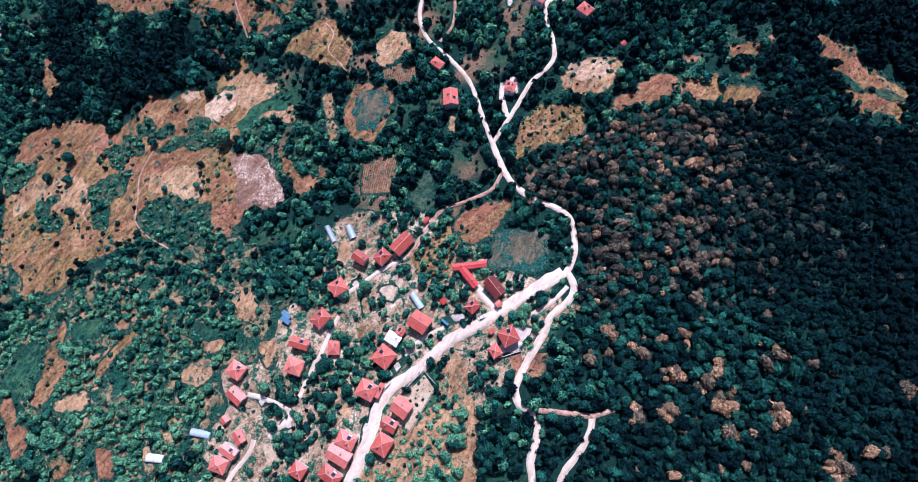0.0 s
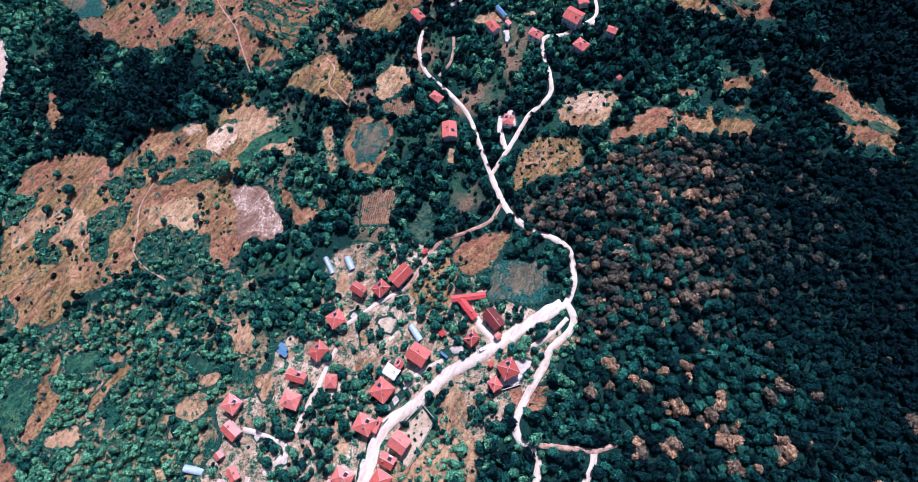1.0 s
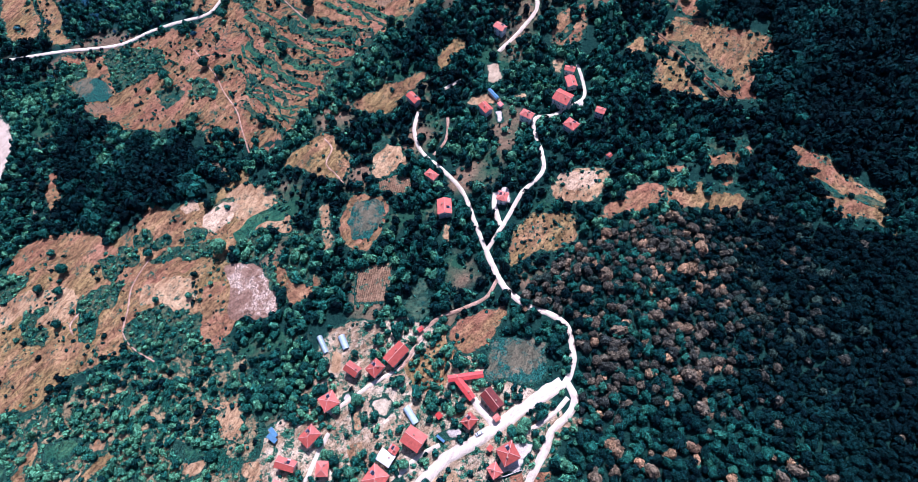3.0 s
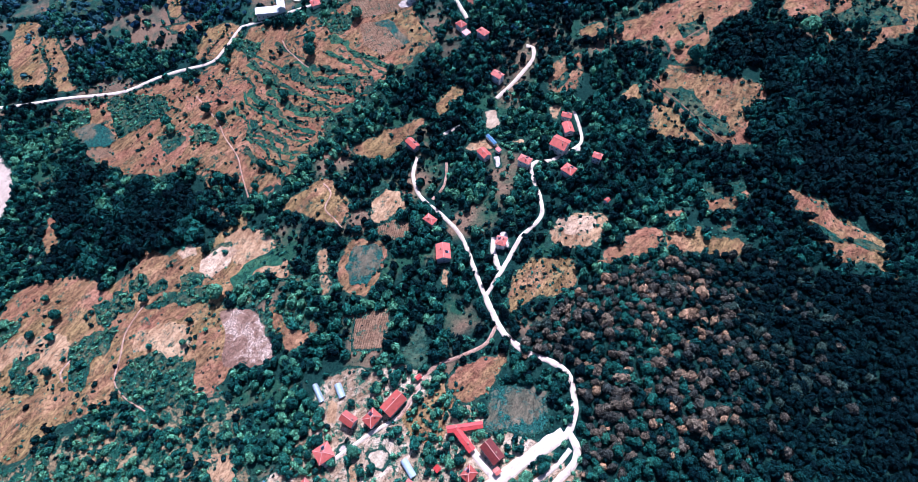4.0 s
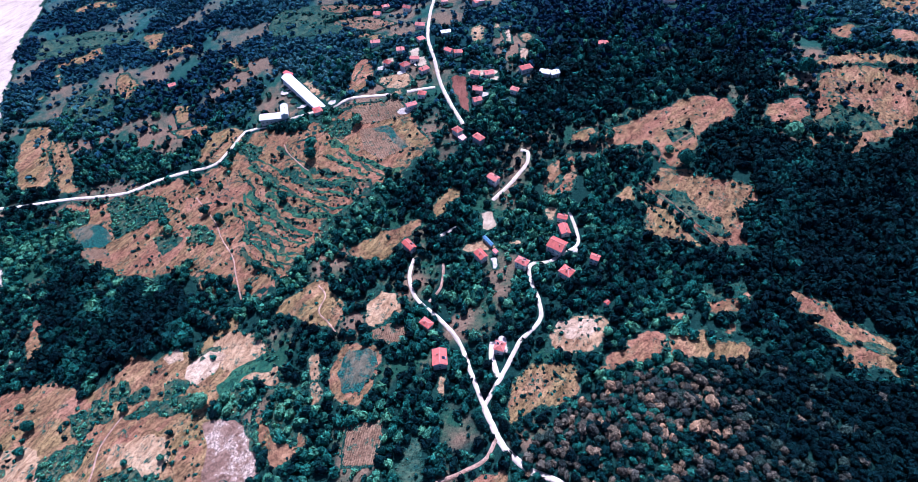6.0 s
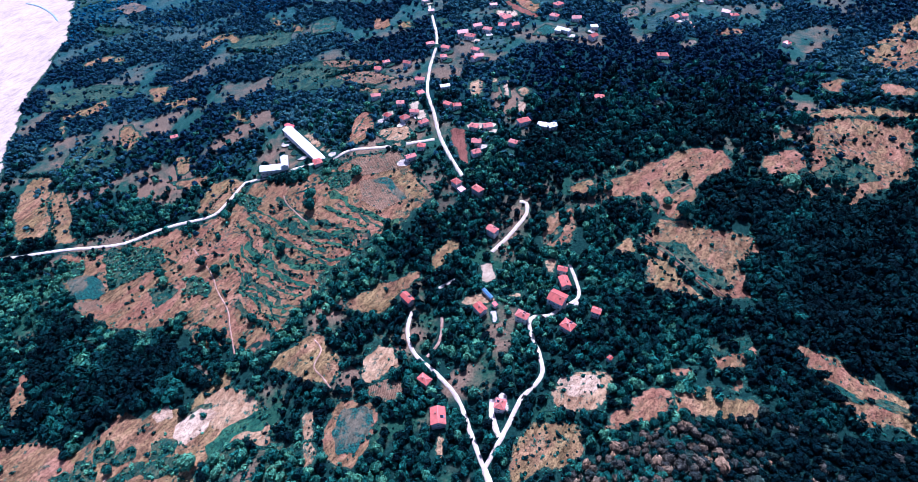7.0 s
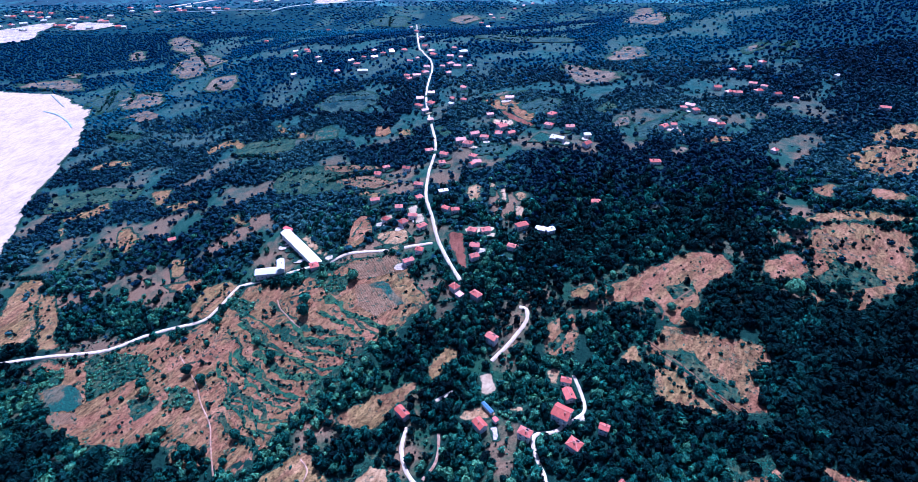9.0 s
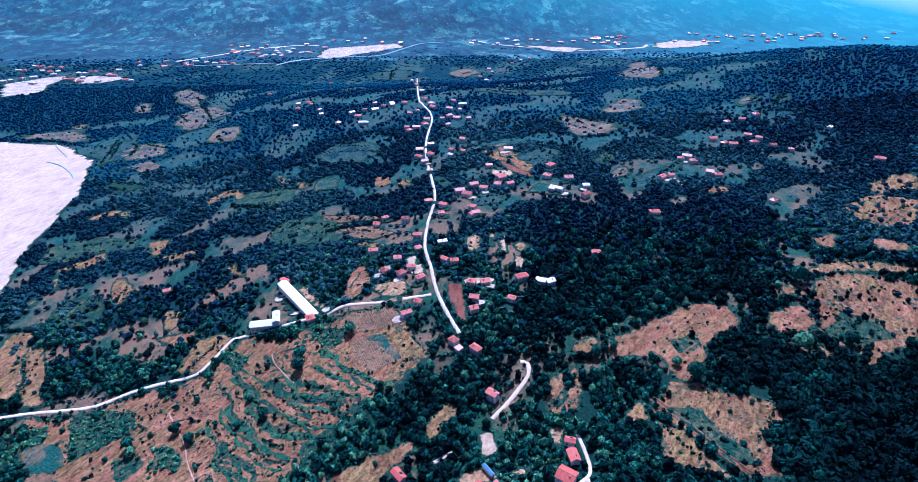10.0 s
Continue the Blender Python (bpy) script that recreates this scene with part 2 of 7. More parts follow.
def ground_material():
    """Grass and scrub between the trees: dark green, with dry tan patches; bluer with distance to paint in haze."""
    m, n, l, b = material("ground", 0.95)
    b.inputs["Specular IOR Level"].default_value = 0.03
    big = noise_node(n, l, 0.018, 5, 0.6)
    mid = noise_node(n, l, 0.11, 6, 0.7)
    fine = noise_node(n, l, 0.7, 5, 0.7)
    speck = noise_node(n, l, 1.2, 4, 0.8)
    green = ramp(n, l, mix(n, l, 0.5, fine, speck), [(0.36, (0.003, 0.011, 0.012)), (0.5, (0.008, 0.034, 0.029)), (0.66, (0.026, 0.075, 0.055))])
    tan = ramp(n, l, mix(n, l, 0.5, fine, speck), [(0.36, (0.10, 0.055, 0.036)), (0.5, (0.22, 0.13, 0.085)), (0.66, (0.38, 0.25, 0.16))])
    fac = ramp(n, l, mix(n, l, 0.6, big, mid), [(0.62, (0, 0, 0)), (0.70, (1, 1, 1))])
    land = mix(n, l, fac, green, tan)
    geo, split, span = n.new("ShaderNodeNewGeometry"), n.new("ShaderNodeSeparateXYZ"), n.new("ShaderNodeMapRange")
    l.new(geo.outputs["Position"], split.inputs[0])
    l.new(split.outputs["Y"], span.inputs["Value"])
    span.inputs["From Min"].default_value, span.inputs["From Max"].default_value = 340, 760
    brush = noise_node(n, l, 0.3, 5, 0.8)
    # Northward the ground turns blue-green: haze painted into the colour.
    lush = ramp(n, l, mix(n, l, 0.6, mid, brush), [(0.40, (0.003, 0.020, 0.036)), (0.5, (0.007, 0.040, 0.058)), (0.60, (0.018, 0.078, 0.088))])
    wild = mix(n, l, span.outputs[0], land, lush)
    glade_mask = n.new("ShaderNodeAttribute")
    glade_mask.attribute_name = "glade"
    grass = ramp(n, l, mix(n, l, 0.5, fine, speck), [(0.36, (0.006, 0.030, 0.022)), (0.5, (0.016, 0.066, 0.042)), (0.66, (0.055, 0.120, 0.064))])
    far_haze_grass = ramp(n, l, mix(n, l, 0.5, mid, brush), [(0.36, (0.008, 0.040, 0.042)), (0.5, (0.020, 0.080, 0.080)), (0.62, (0.065, 0.130, 0.120))])
    open_grass = mix(n, l, span.outputs[0], grass, far_haze_grass)
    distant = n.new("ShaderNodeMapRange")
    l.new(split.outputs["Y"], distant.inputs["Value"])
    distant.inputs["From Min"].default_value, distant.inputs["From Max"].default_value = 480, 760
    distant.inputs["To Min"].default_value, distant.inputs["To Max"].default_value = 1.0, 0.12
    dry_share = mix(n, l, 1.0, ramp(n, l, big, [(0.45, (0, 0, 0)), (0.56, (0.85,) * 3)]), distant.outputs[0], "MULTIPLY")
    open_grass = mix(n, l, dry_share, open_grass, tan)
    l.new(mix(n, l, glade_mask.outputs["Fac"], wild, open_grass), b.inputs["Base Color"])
    bump(n, l, b, mix(n, l, 0.5, mid, fine), 1.0, 1.2)
    return m


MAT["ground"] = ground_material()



def backdrop_material():
    """The mountain side across the valley: woods, small fields and farms, with blue haze and sunlit eastern mist
    painted into its glow.
    """
    m, n, l, b = material("hazed_mountain_glow", 1.0)
    big = noise_node(n, l, 0.0055, 8, 0.68)
    mottle = noise_node(n, l, 0.016, 9, 0.75, (1.0, 2.0, 1.0))
    fine = noise_node(n, l, 0.085, 4, 0.75, (1.0, 2.0, 1.0))
    speck = noise_node(n, l, 0.075, 2, 0.6)
    geo = n.new("ShaderNodeNewGeometry")
    bend = n.new("ShaderNodeTexNoise")
    bend.inputs["Scale"].default_value, bend.inputs["Detail"].default_value = 0.02, 4
    l.new(geo.outputs["Position"], bend.inputs["Vector"])
    push = n.new("ShaderNodeVectorMath")
    push.operation = "MULTIPLY_ADD"
    push.inputs[1].default_value = (40, 40, 0)
    l.new(bend.outputs["Color"], push.inputs[0])
    l.new(geo.outputs["Position"], push.inputs[2])
    plots = n.new("ShaderNodeTexVoronoi")
    plots.inputs["Scale"].default_value = 0.016
    l.new(push.outputs[0], plots.inputs["Vector"])
    plot = n.new("ShaderNodeSeparateColor")
    l.new(plots.outputs["Color"], plot.inputs[0])
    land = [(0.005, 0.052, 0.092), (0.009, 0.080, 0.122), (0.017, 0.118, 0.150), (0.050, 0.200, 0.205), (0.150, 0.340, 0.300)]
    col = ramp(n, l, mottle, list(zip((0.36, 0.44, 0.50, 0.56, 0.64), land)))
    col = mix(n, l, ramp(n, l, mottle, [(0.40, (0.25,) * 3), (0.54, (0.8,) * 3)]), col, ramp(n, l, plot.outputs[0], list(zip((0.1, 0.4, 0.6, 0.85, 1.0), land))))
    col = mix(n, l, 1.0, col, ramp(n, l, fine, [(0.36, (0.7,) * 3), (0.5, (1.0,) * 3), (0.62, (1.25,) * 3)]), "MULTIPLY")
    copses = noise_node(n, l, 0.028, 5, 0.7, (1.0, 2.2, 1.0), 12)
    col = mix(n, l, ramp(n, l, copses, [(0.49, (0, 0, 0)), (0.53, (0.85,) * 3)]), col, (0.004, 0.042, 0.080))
    # Shading of ridges and valleys, painted as broad brightness swells.
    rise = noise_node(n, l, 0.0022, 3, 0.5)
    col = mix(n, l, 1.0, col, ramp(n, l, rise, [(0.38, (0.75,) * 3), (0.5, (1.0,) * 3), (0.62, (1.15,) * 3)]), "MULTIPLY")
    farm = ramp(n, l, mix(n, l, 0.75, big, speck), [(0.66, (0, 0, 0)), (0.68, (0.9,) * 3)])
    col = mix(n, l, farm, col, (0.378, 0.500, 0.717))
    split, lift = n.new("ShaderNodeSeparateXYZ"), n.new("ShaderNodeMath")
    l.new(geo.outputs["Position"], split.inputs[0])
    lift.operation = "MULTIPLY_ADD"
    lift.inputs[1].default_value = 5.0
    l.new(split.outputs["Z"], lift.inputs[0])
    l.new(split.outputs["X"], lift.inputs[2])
    # Sunlit mist is mixed into the glowing colour, growing eastward and upward.
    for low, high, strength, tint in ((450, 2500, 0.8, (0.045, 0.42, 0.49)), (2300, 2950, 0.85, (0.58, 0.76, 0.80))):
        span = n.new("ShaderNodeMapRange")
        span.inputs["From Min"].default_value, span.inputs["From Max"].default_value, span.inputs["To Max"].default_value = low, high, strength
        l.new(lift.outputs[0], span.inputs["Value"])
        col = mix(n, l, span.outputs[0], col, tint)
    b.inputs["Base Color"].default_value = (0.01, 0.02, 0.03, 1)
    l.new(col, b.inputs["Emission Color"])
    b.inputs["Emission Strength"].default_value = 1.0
    return m


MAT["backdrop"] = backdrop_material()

# ---- the land ----
# Heights of the hills on a lattice of 200 m (rows run north), smoothed by a cubic spline.
LATTICE = [
    (-5, -2, 4, 16, 32, 43, 40, 37, 37, 40, 45),
    (0, -2, -3, 4, 34, 66, 67, 53, 49, 57, 67),
    (4, 0, -5, -6, 30, 78, 87, 61, 57, 72, 90),
    (5, 0, -7, -14, 17, 68, 69, 54, 66, 89, 113),
    (2, -1, -4, -1, 36, 84, 93, 73, 80, 106, 134),
    (-3, -1, 2, 19, 61, 101, 109, 95, 99, 123, 153),
    (-8, -2, 8, 31, 71, 105, 112, 112, 120, 139, 166),
    (-12, -2, 13, 45, 83, 106, 104, 114, 136, 157, 176),
    (-11, -1, 14, 48, 74, 83, 79, 96, 128, 153, 167),
    (-6, 1, 9, 25, 30, 34, 35, 54, 81, 107, 127),
    (2, 0, -2, -2, -7, -5, -3, 5, 20, 41, 66),
    (10, -1, -13, -25, -35, -39, -41, -42, -38, -24, -3),
]
LATTICE = np.array(LATTICE, float)


def smooth(a, b, v):
    t = np.clip((v - a) / (b - a), 0, 1)
    return t * t * (3 - 2 * t)


def spline_weights(t):
    return ((1 - t) ** 3 / 6, (3 * t ** 3 - 6 * t * t + 4) / 6, (-3 * t ** 3 + 3 * t * t + 3 * t + 1) / 6, t ** 3 / 6)


def height(x, y):
    """Height of the ground above the river, for arrays of places."""
    x, y = np.asarray(x, float), np.asarray(y, float)
    rows, cols = LATTICE.shape
    u = np.clip((x + 1000) / 200, 1, cols - 2.0001)
    v = np.clip((y + 400) / 200, 1, rows - 2.0001)
    i, j = u.astype(int), v.astype(int)
    wu, wv = spline_weights(u - i), spline_weights(v - j)
    z = 0
    for p in range(4):
        for q in range(4):
            z = z + wv[p] * wu[q] * LATTICE[np.clip(j - 1 + p, 0, rows - 1), np.clip(i - 1 + q, 0, cols - 1)]
    z = np.maximum(z, 0) * (1 - smooth(1450, 1900, y))
    upland = smooth(4, 30, z)
    relief = 1.6 * np.sin(x / 23 + 1.3 * np.sin(y / 41)) * np.sin(y / 31 + 0.7) + 2.2 * np.sin(x / 61 - y / 83 + 1.1) + 0.5 * np.sin(x / 9 + y / 13) * np.sin(y / 8.0)
    z = z + upland * relief
    north = smooth(2250, 4900, y + 0.12 * x) * 620
    north = north * (1 + 0.22 * np.sin(x / 330 + 0.6) + 0.16 * np.sin(x / 140 + y / 260)) + smooth(2350, 2800, y) * (40 + 24 * np.sin(x / 190) * np.sin(y / 210 + 1) + 13 * np.sin(x / 67 + 2 * np.sin(y / 120)))
    west = smooth(1300, 4000, -x) * 420 * (1 + 0.2 * np.sin(y / 270))
    east = smooth(1300, 4200, x) * 260 * (1 + 0.2 * np.sin(y / 310))
    return z + np.maximum(north, 0) + west + east
from mathutils.geometry import delaunay_2d_cdt


def mesh_from(name, verts, tris, mat, attribute=None, flat=True, layer_name="tone"):
    """A mesh out of numpy arrays of places and triangles."""
    me = bpy.data.meshes.new(name)
    me.vertices.add(len(verts))
    me.vertices.foreach_set("co", np.asarray(verts, np.float32).ravel())
    me.loops.add(len(tris) * 3)
    me.loops.foreach_set("vertex_index", np.asarray(tris, np.int32).ravel())
    me.polygons.add(len(tris))
    me.polygons.foreach_set("loop_start", np.arange(0, len(tris) * 3, 3, dtype=np.int32))
    me.update(calc_edges=True)
    if attribute is not None:
        layer = me.attributes.new(layer_name, "FLOAT", "POINT")
        layer.data.foreach_set("value", np.asarray(attribute, np.float32))
    if not flat:
        me.polygons.foreach_set("use_smooth", np.ones(len(tris), bool))
    me.materials.append(mat)
    me.validate()
    return me


def part(name, bm, mat, parent, label=""):
    """Links a bmesh as one mesh object under a thing or a part."""
    me = bpy.data.meshes.new(name)
    bm.to_mesh(me)
    bm.free()
    me.materials.append(mat)
    ob = new(name, me)
    ob.parent = parent
    return tagged(ob, label)


def inside(poly, x, y):
    """Which of the places lie in the polygon."""
    hit = np.zeros(len(x), bool)
    px, py = poly[:, 0], poly[:, 1]
    for k in range(len(poly)):
        x0, y0, x1, y1 = px[k - 1], py[k - 1], px[k], py[k]
        if y0 != y1:
            cross = ((y0 > y) != (y1 > y)) & (x < (x1 - x0) * (y - y0) / (y1 - y0) + x0)
            hit ^= cross
    return hit


def waves(x, y, size, seed):
    """Soft patches from 0 to 1."""
    rng = np.random.default_rng(seed)
    v = 0
    for k in range(5):
        a, p = rng.uniform(0, 6.283, 2)
        s = size * rng.uniform(0.5, 1.3)
        v = v + np.sin((x * math.cos(a) + y * math.sin(a)) / s + p + 1.5 * np.sin((x * math.sin(a) - y * math.cos(a)) / (1.7 * s)))
    return np.clip(0.5 + v / 6, 0, 1)


HILL = np.array([(31, 107), (46, 125), (72, 142), (106, 156), (173, 164), (213, 148), (273, 139), (241, -44), (65, -48), (69, -4), (54, 30), (60, 53), (63, 75), (60, 97)])
VILLAGE = np.array([(-32, 116), (62, 69), (50, 36), (32, 13), (11, 19), (-28, -48), (-142, -51), (-143, 30), (-86, 111)])
DARK = [np.array(p) for p in ([(-319, 310), (-284, 295), (-251, 275), (-187, 267), (-175, 242), (-155, 221), (-192, 198), (-236, 192), (-288, 191), (-303, 238)], [(226, 310), (369, 295), (327, 187), (282, 173), (224, 210), (193, 222), (218, 261)], [(195, 336), (248, 341), (380, 322), (283, 181), (234, 190), (208, 224), (227, 283)], [(94, 563), (343, 568), (275, 408), (216, 406), (109, 375), (64, 405)], [(-1195, 1487), (-1042, 1571), (-981, 1658), (-726, 1630), (-575, 1401), (-574, 1267), (-705, 1267), (-746, 1181), (-993, 1210)], [(519, 890), (668, 1070), (794, 1096), (1067, 1159), (671, 689), (565, 730), (562, 821)], [(-838, 1629), (-688, 1660), (-525, 1792), (-331, 1811), (-322, 1609), (-510, 1466), (-655, 1457)], [(150, 563), (238, 595), (335, 583), (360, 510), (293, 441), (254, 417), (148, 404), (115, 461)])]


def darkened_wood(x, y):
    """1 where the wood's leaf colour is darkened, in the east to paint in shade."""
    x, y = x + 26 * (waves(x, y, 8, 91) - 0.5), y + 26 * (waves(x, y, 8, 93) - 0.5)
    d = np.zeros(len(x), bool)
    for outline in DARK:
        d |= inside(outline, x, y)
    return d


def glade(x, y):
    """1 in the grassy clearings of the woods, which are larger far off."""
    near, middle, far = waves(x, y, 8, 101), waves(x, y, 17, 102), waves(x, y, 38, 103)
    a, b = smooth(260, 420, y), smooth(700, 1000, y)
    g = smooth(0.66, 0.76, near) * (1 - a) + smooth(0.52, 0.66, middle) * a * (1 - b) + smooth(0.52, 0.64, far) * b
    return g * (1 - darkened_wood(x, y)) * (1 - inside(HILL, x, y)) * smooth(260, 180, x - 0.6 * np.maximum(y - 200, 0)) * (1 - smooth(8, 40, x) * (y < 110)) * (1 - smooth(50, 90, x) * (y < 330))


def axis_steps(inner0, inner1, step, outer0, outer1, grow=1.09):
    mid = list(np.arange(inner0, inner1 + 0.1, step))
    low, s, v = [], step, inner0
    while v > outer0:
        s = min(s * grow, 160)
        v -= s
        low.append(v)
    high, s, v = [], step, mid[-1]
    while v < outer1:
        s = min(s * grow, 160)
        v += s
        high.append(v)
    return np.array(low[::-1] + mid + high)


def build_ground():
    xs = axis_steps(-420, 420, 4.0, -4900, 4900)
    ys = axis_steps(-100, 640, 4.0, -1500, 1800, 1.03)
    ys = np.append(ys[ys < 1860], 1895.0)
    gx, gy = np.meshgrid(xs, ys)
    gz = height(gx, gy)
    verts = np.stack([gx.ravel(), gy.ravel(), gz.ravel()], 1)
    w = len(xs)
    a = (np.arange(len(ys) - 1)[:, None] * w + np.arange(w - 1)[None]).ravel()
    tris = np.concatenate([np.stack([a, a + 1, a + w + 1], 1), np.stack([a, a + w + 1, a + w], 1)])
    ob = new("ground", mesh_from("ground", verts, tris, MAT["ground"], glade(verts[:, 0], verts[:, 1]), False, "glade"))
    return tagged(ob, "hilly ground of dark green scrub and dry grass", "ground", kind="structure")


build_ground()


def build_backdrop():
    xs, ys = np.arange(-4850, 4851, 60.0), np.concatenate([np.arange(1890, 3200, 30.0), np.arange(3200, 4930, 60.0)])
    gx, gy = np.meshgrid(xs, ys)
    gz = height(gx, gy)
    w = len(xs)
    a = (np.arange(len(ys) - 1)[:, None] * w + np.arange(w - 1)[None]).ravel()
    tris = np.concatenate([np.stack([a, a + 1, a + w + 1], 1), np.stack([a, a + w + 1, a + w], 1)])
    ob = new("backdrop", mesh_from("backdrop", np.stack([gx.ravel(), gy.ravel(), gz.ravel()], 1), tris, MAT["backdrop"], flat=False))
    tagged(ob, "glowing backdrop of a mountain side with painted blue haze", "mountain", kind="structure")


build_backdrop()

FIELDS, ROADS, HOUSES = [], [], []
FIELD_LABELS = {
    "dry": "sloping field of dry orange-brown grass", "bare": "bare reddish-brown earth field", "straw": "patch of yellowed straw and grass",
    "brown": "brown stubble field with faint rows", "green": "bluish-green crop field", "meadow": "pale green meadow",
    "plough": "freshly ploughed dark red field", "pale": "dry brown field with whitish salty patches", "pen": "trodden sandy yard inside a wall",
    "garden": "gardens of dry earth, grass and vegetable plots", "turf": "rough green grass under bushes", "fallow": "far fallow field, greyed for haze", "lea": "far meadow, tinted bluish for haze", "mosaic": "slope of dry orange-brown grass", "scrubland": "rough slope of green scrub and dry grass",
    "lush": "rough green grass on the slope", "sand": "pale dry scar of bare sandy earth",
    "yard": "pale gravel yard beside houses", "shoal": "white gravel bank in the river valley", "river": "wide white gravel river bed",
}


def ragged(points, step, sway, straight=0.45):
    """The outline as a closed curve with an uneven edge."""
    pts = [Vector((*p, 0)) for p in points]
    out = []
    for k, p in enumerate(pts):
        a, c, d = pts[k - 1], pts[(k + 1) % len(pts)], pts[(k + 2) % len(pts)]
        steps = max(2, int((c - p).length / step))
        for i in range(steps):
            t = i / steps
            q = 0.5 * ((2 * p) + (c - a) * t + (2 * a - 5 * p + 4 * c - d) * t * t + (3 * p - a - 3 * c + d) * t ** 3)
            q = q.lerp(p.lerp(c, t), straight)
            shift = noise.noise_vector(q * (0.55 / step)) * sway + noise.noise_vector(q * (0.14 / step)) * sway * 1.5
            out.append((q.x + shift.x, q.y + shift.y))
    return np.array(out)


def field(kind, points):
    far = max(60.0, float(np.mean([p[1] for p in points])))
    size = max(max(p[0] for p in points) - min(p[0] for p in points), max(p[1] for p in points) - min(p[1] for p in points))
    step = 2.5 if far < 330 else (4.0 if far < 800 else 10.0)
    if kind == "river":
        step = 7.0
    sway = {"yard": 0.5, "pen": 0.2, "plough": 0.5, "river": 1.6, "turf": 3.2, "shoal": 4.0, "brown": 0.8, "pale": 1.2}.get(kind, 2.5) * step / 2.5
    outline = ragged(points, step, min(sway, (0.16 if kind in ("turf", "shoal") else 0.09) * size + 0.2), 0.92 if kind in ("green", "brown", "plough", "pen", "meadow", "lea") else 0.45)
    FIELDS.append((kind, outline))
    lo, hi = outline.min(0), outline.max(0)
    grid = step * 1.6
    gx, gy = np.meshgrid(np.arange(lo[0], hi[0], grid), np.arange(lo[1], hi[1], grid))
    gx, gy = gx.ravel(), gy.ravel()
    keep = inside(outline, gx, gy)
    near = np.ones(len(gx), bool)
    for q in outline:
        near &= (gx - q[0]) ** 2 + (gy - q[1]) ** 2 > (0.7 * step) ** 2
    inner = np.stack([gx, gy], 1)[keep & near]
    places = [Vector(p) for p in np.concatenate([outline, inner])]
    n = len(outline)
    made = delaunay_2d_cdt(places, [], [list(range(n))], 1, 1e-4)
    flat = np.array([tuple(v) for v in made[0]])
    tris = np.array([f for f in made[2] if len(f) == 3])
    lift = {"mosaic": 0.04, "garden": 0.07, "scrubland": 0.10, "yard": 0.44, "pen": 0.48, "green": 0.40, "river": 0.5, "turf": 0.36, "lush": 0.32, "sand": 0.38, "straw": 0.26, "bare": 0.22, "dry": 0.16, "pale": 0.28}.get(kind, 0.30) * (1.0 if far < 420 else 2.5 if far < 800 else 4.0)
    verts = np.column_stack([flat, height(flat[:, 0], flat[:, 1]) + lift])
    feather = {"yard": 0.6, "pen": 0.5, "river": 2.0, "plough": 0.8, "green": 2.0, "brown": 1.6, "pale": 2.5, "shoal": 3.0, "turf": 6.0, "mosaic": 6.0, "scrubland": 6.0, "lush": 6.0}.get(kind, 3.6) * (1.0 if far < 300 else far / 300)
    gap = np.full(len(flat), 1e9)
    for q in outline:
        gap = np.minimum(gap, (flat[:, 0] - q[0]) ** 2 + (flat[:, 1] - q[1]) ** 2)
    rim = np.clip(1 - np.sqrt(gap) / min(feather, 0.3 * size), 0, 1)
    middle = outline.mean(0)[None]
    if kind != "mosaic" and any(k not in ("scrubland", "turf") and inside(o, middle[:, 0], middle[:, 1])[0] for k, o in FIELDS[:-1]):
        rim *= 0.0
    name = "river_bed" if kind == "river" else ("yard" if kind in ("yard", "pen") else "field")
    mat = MAT["redslope" if kind == "mosaic" and far > 230 else {"dry": "mosaic"}.get(kind, kind)]
    ob = new(name, mesh_from(name, verts, tris, mat, rim, False, "rim"))
    return tagged(ob, FIELD_LABELS[kind], name.replace("_", " "), kind="structure")


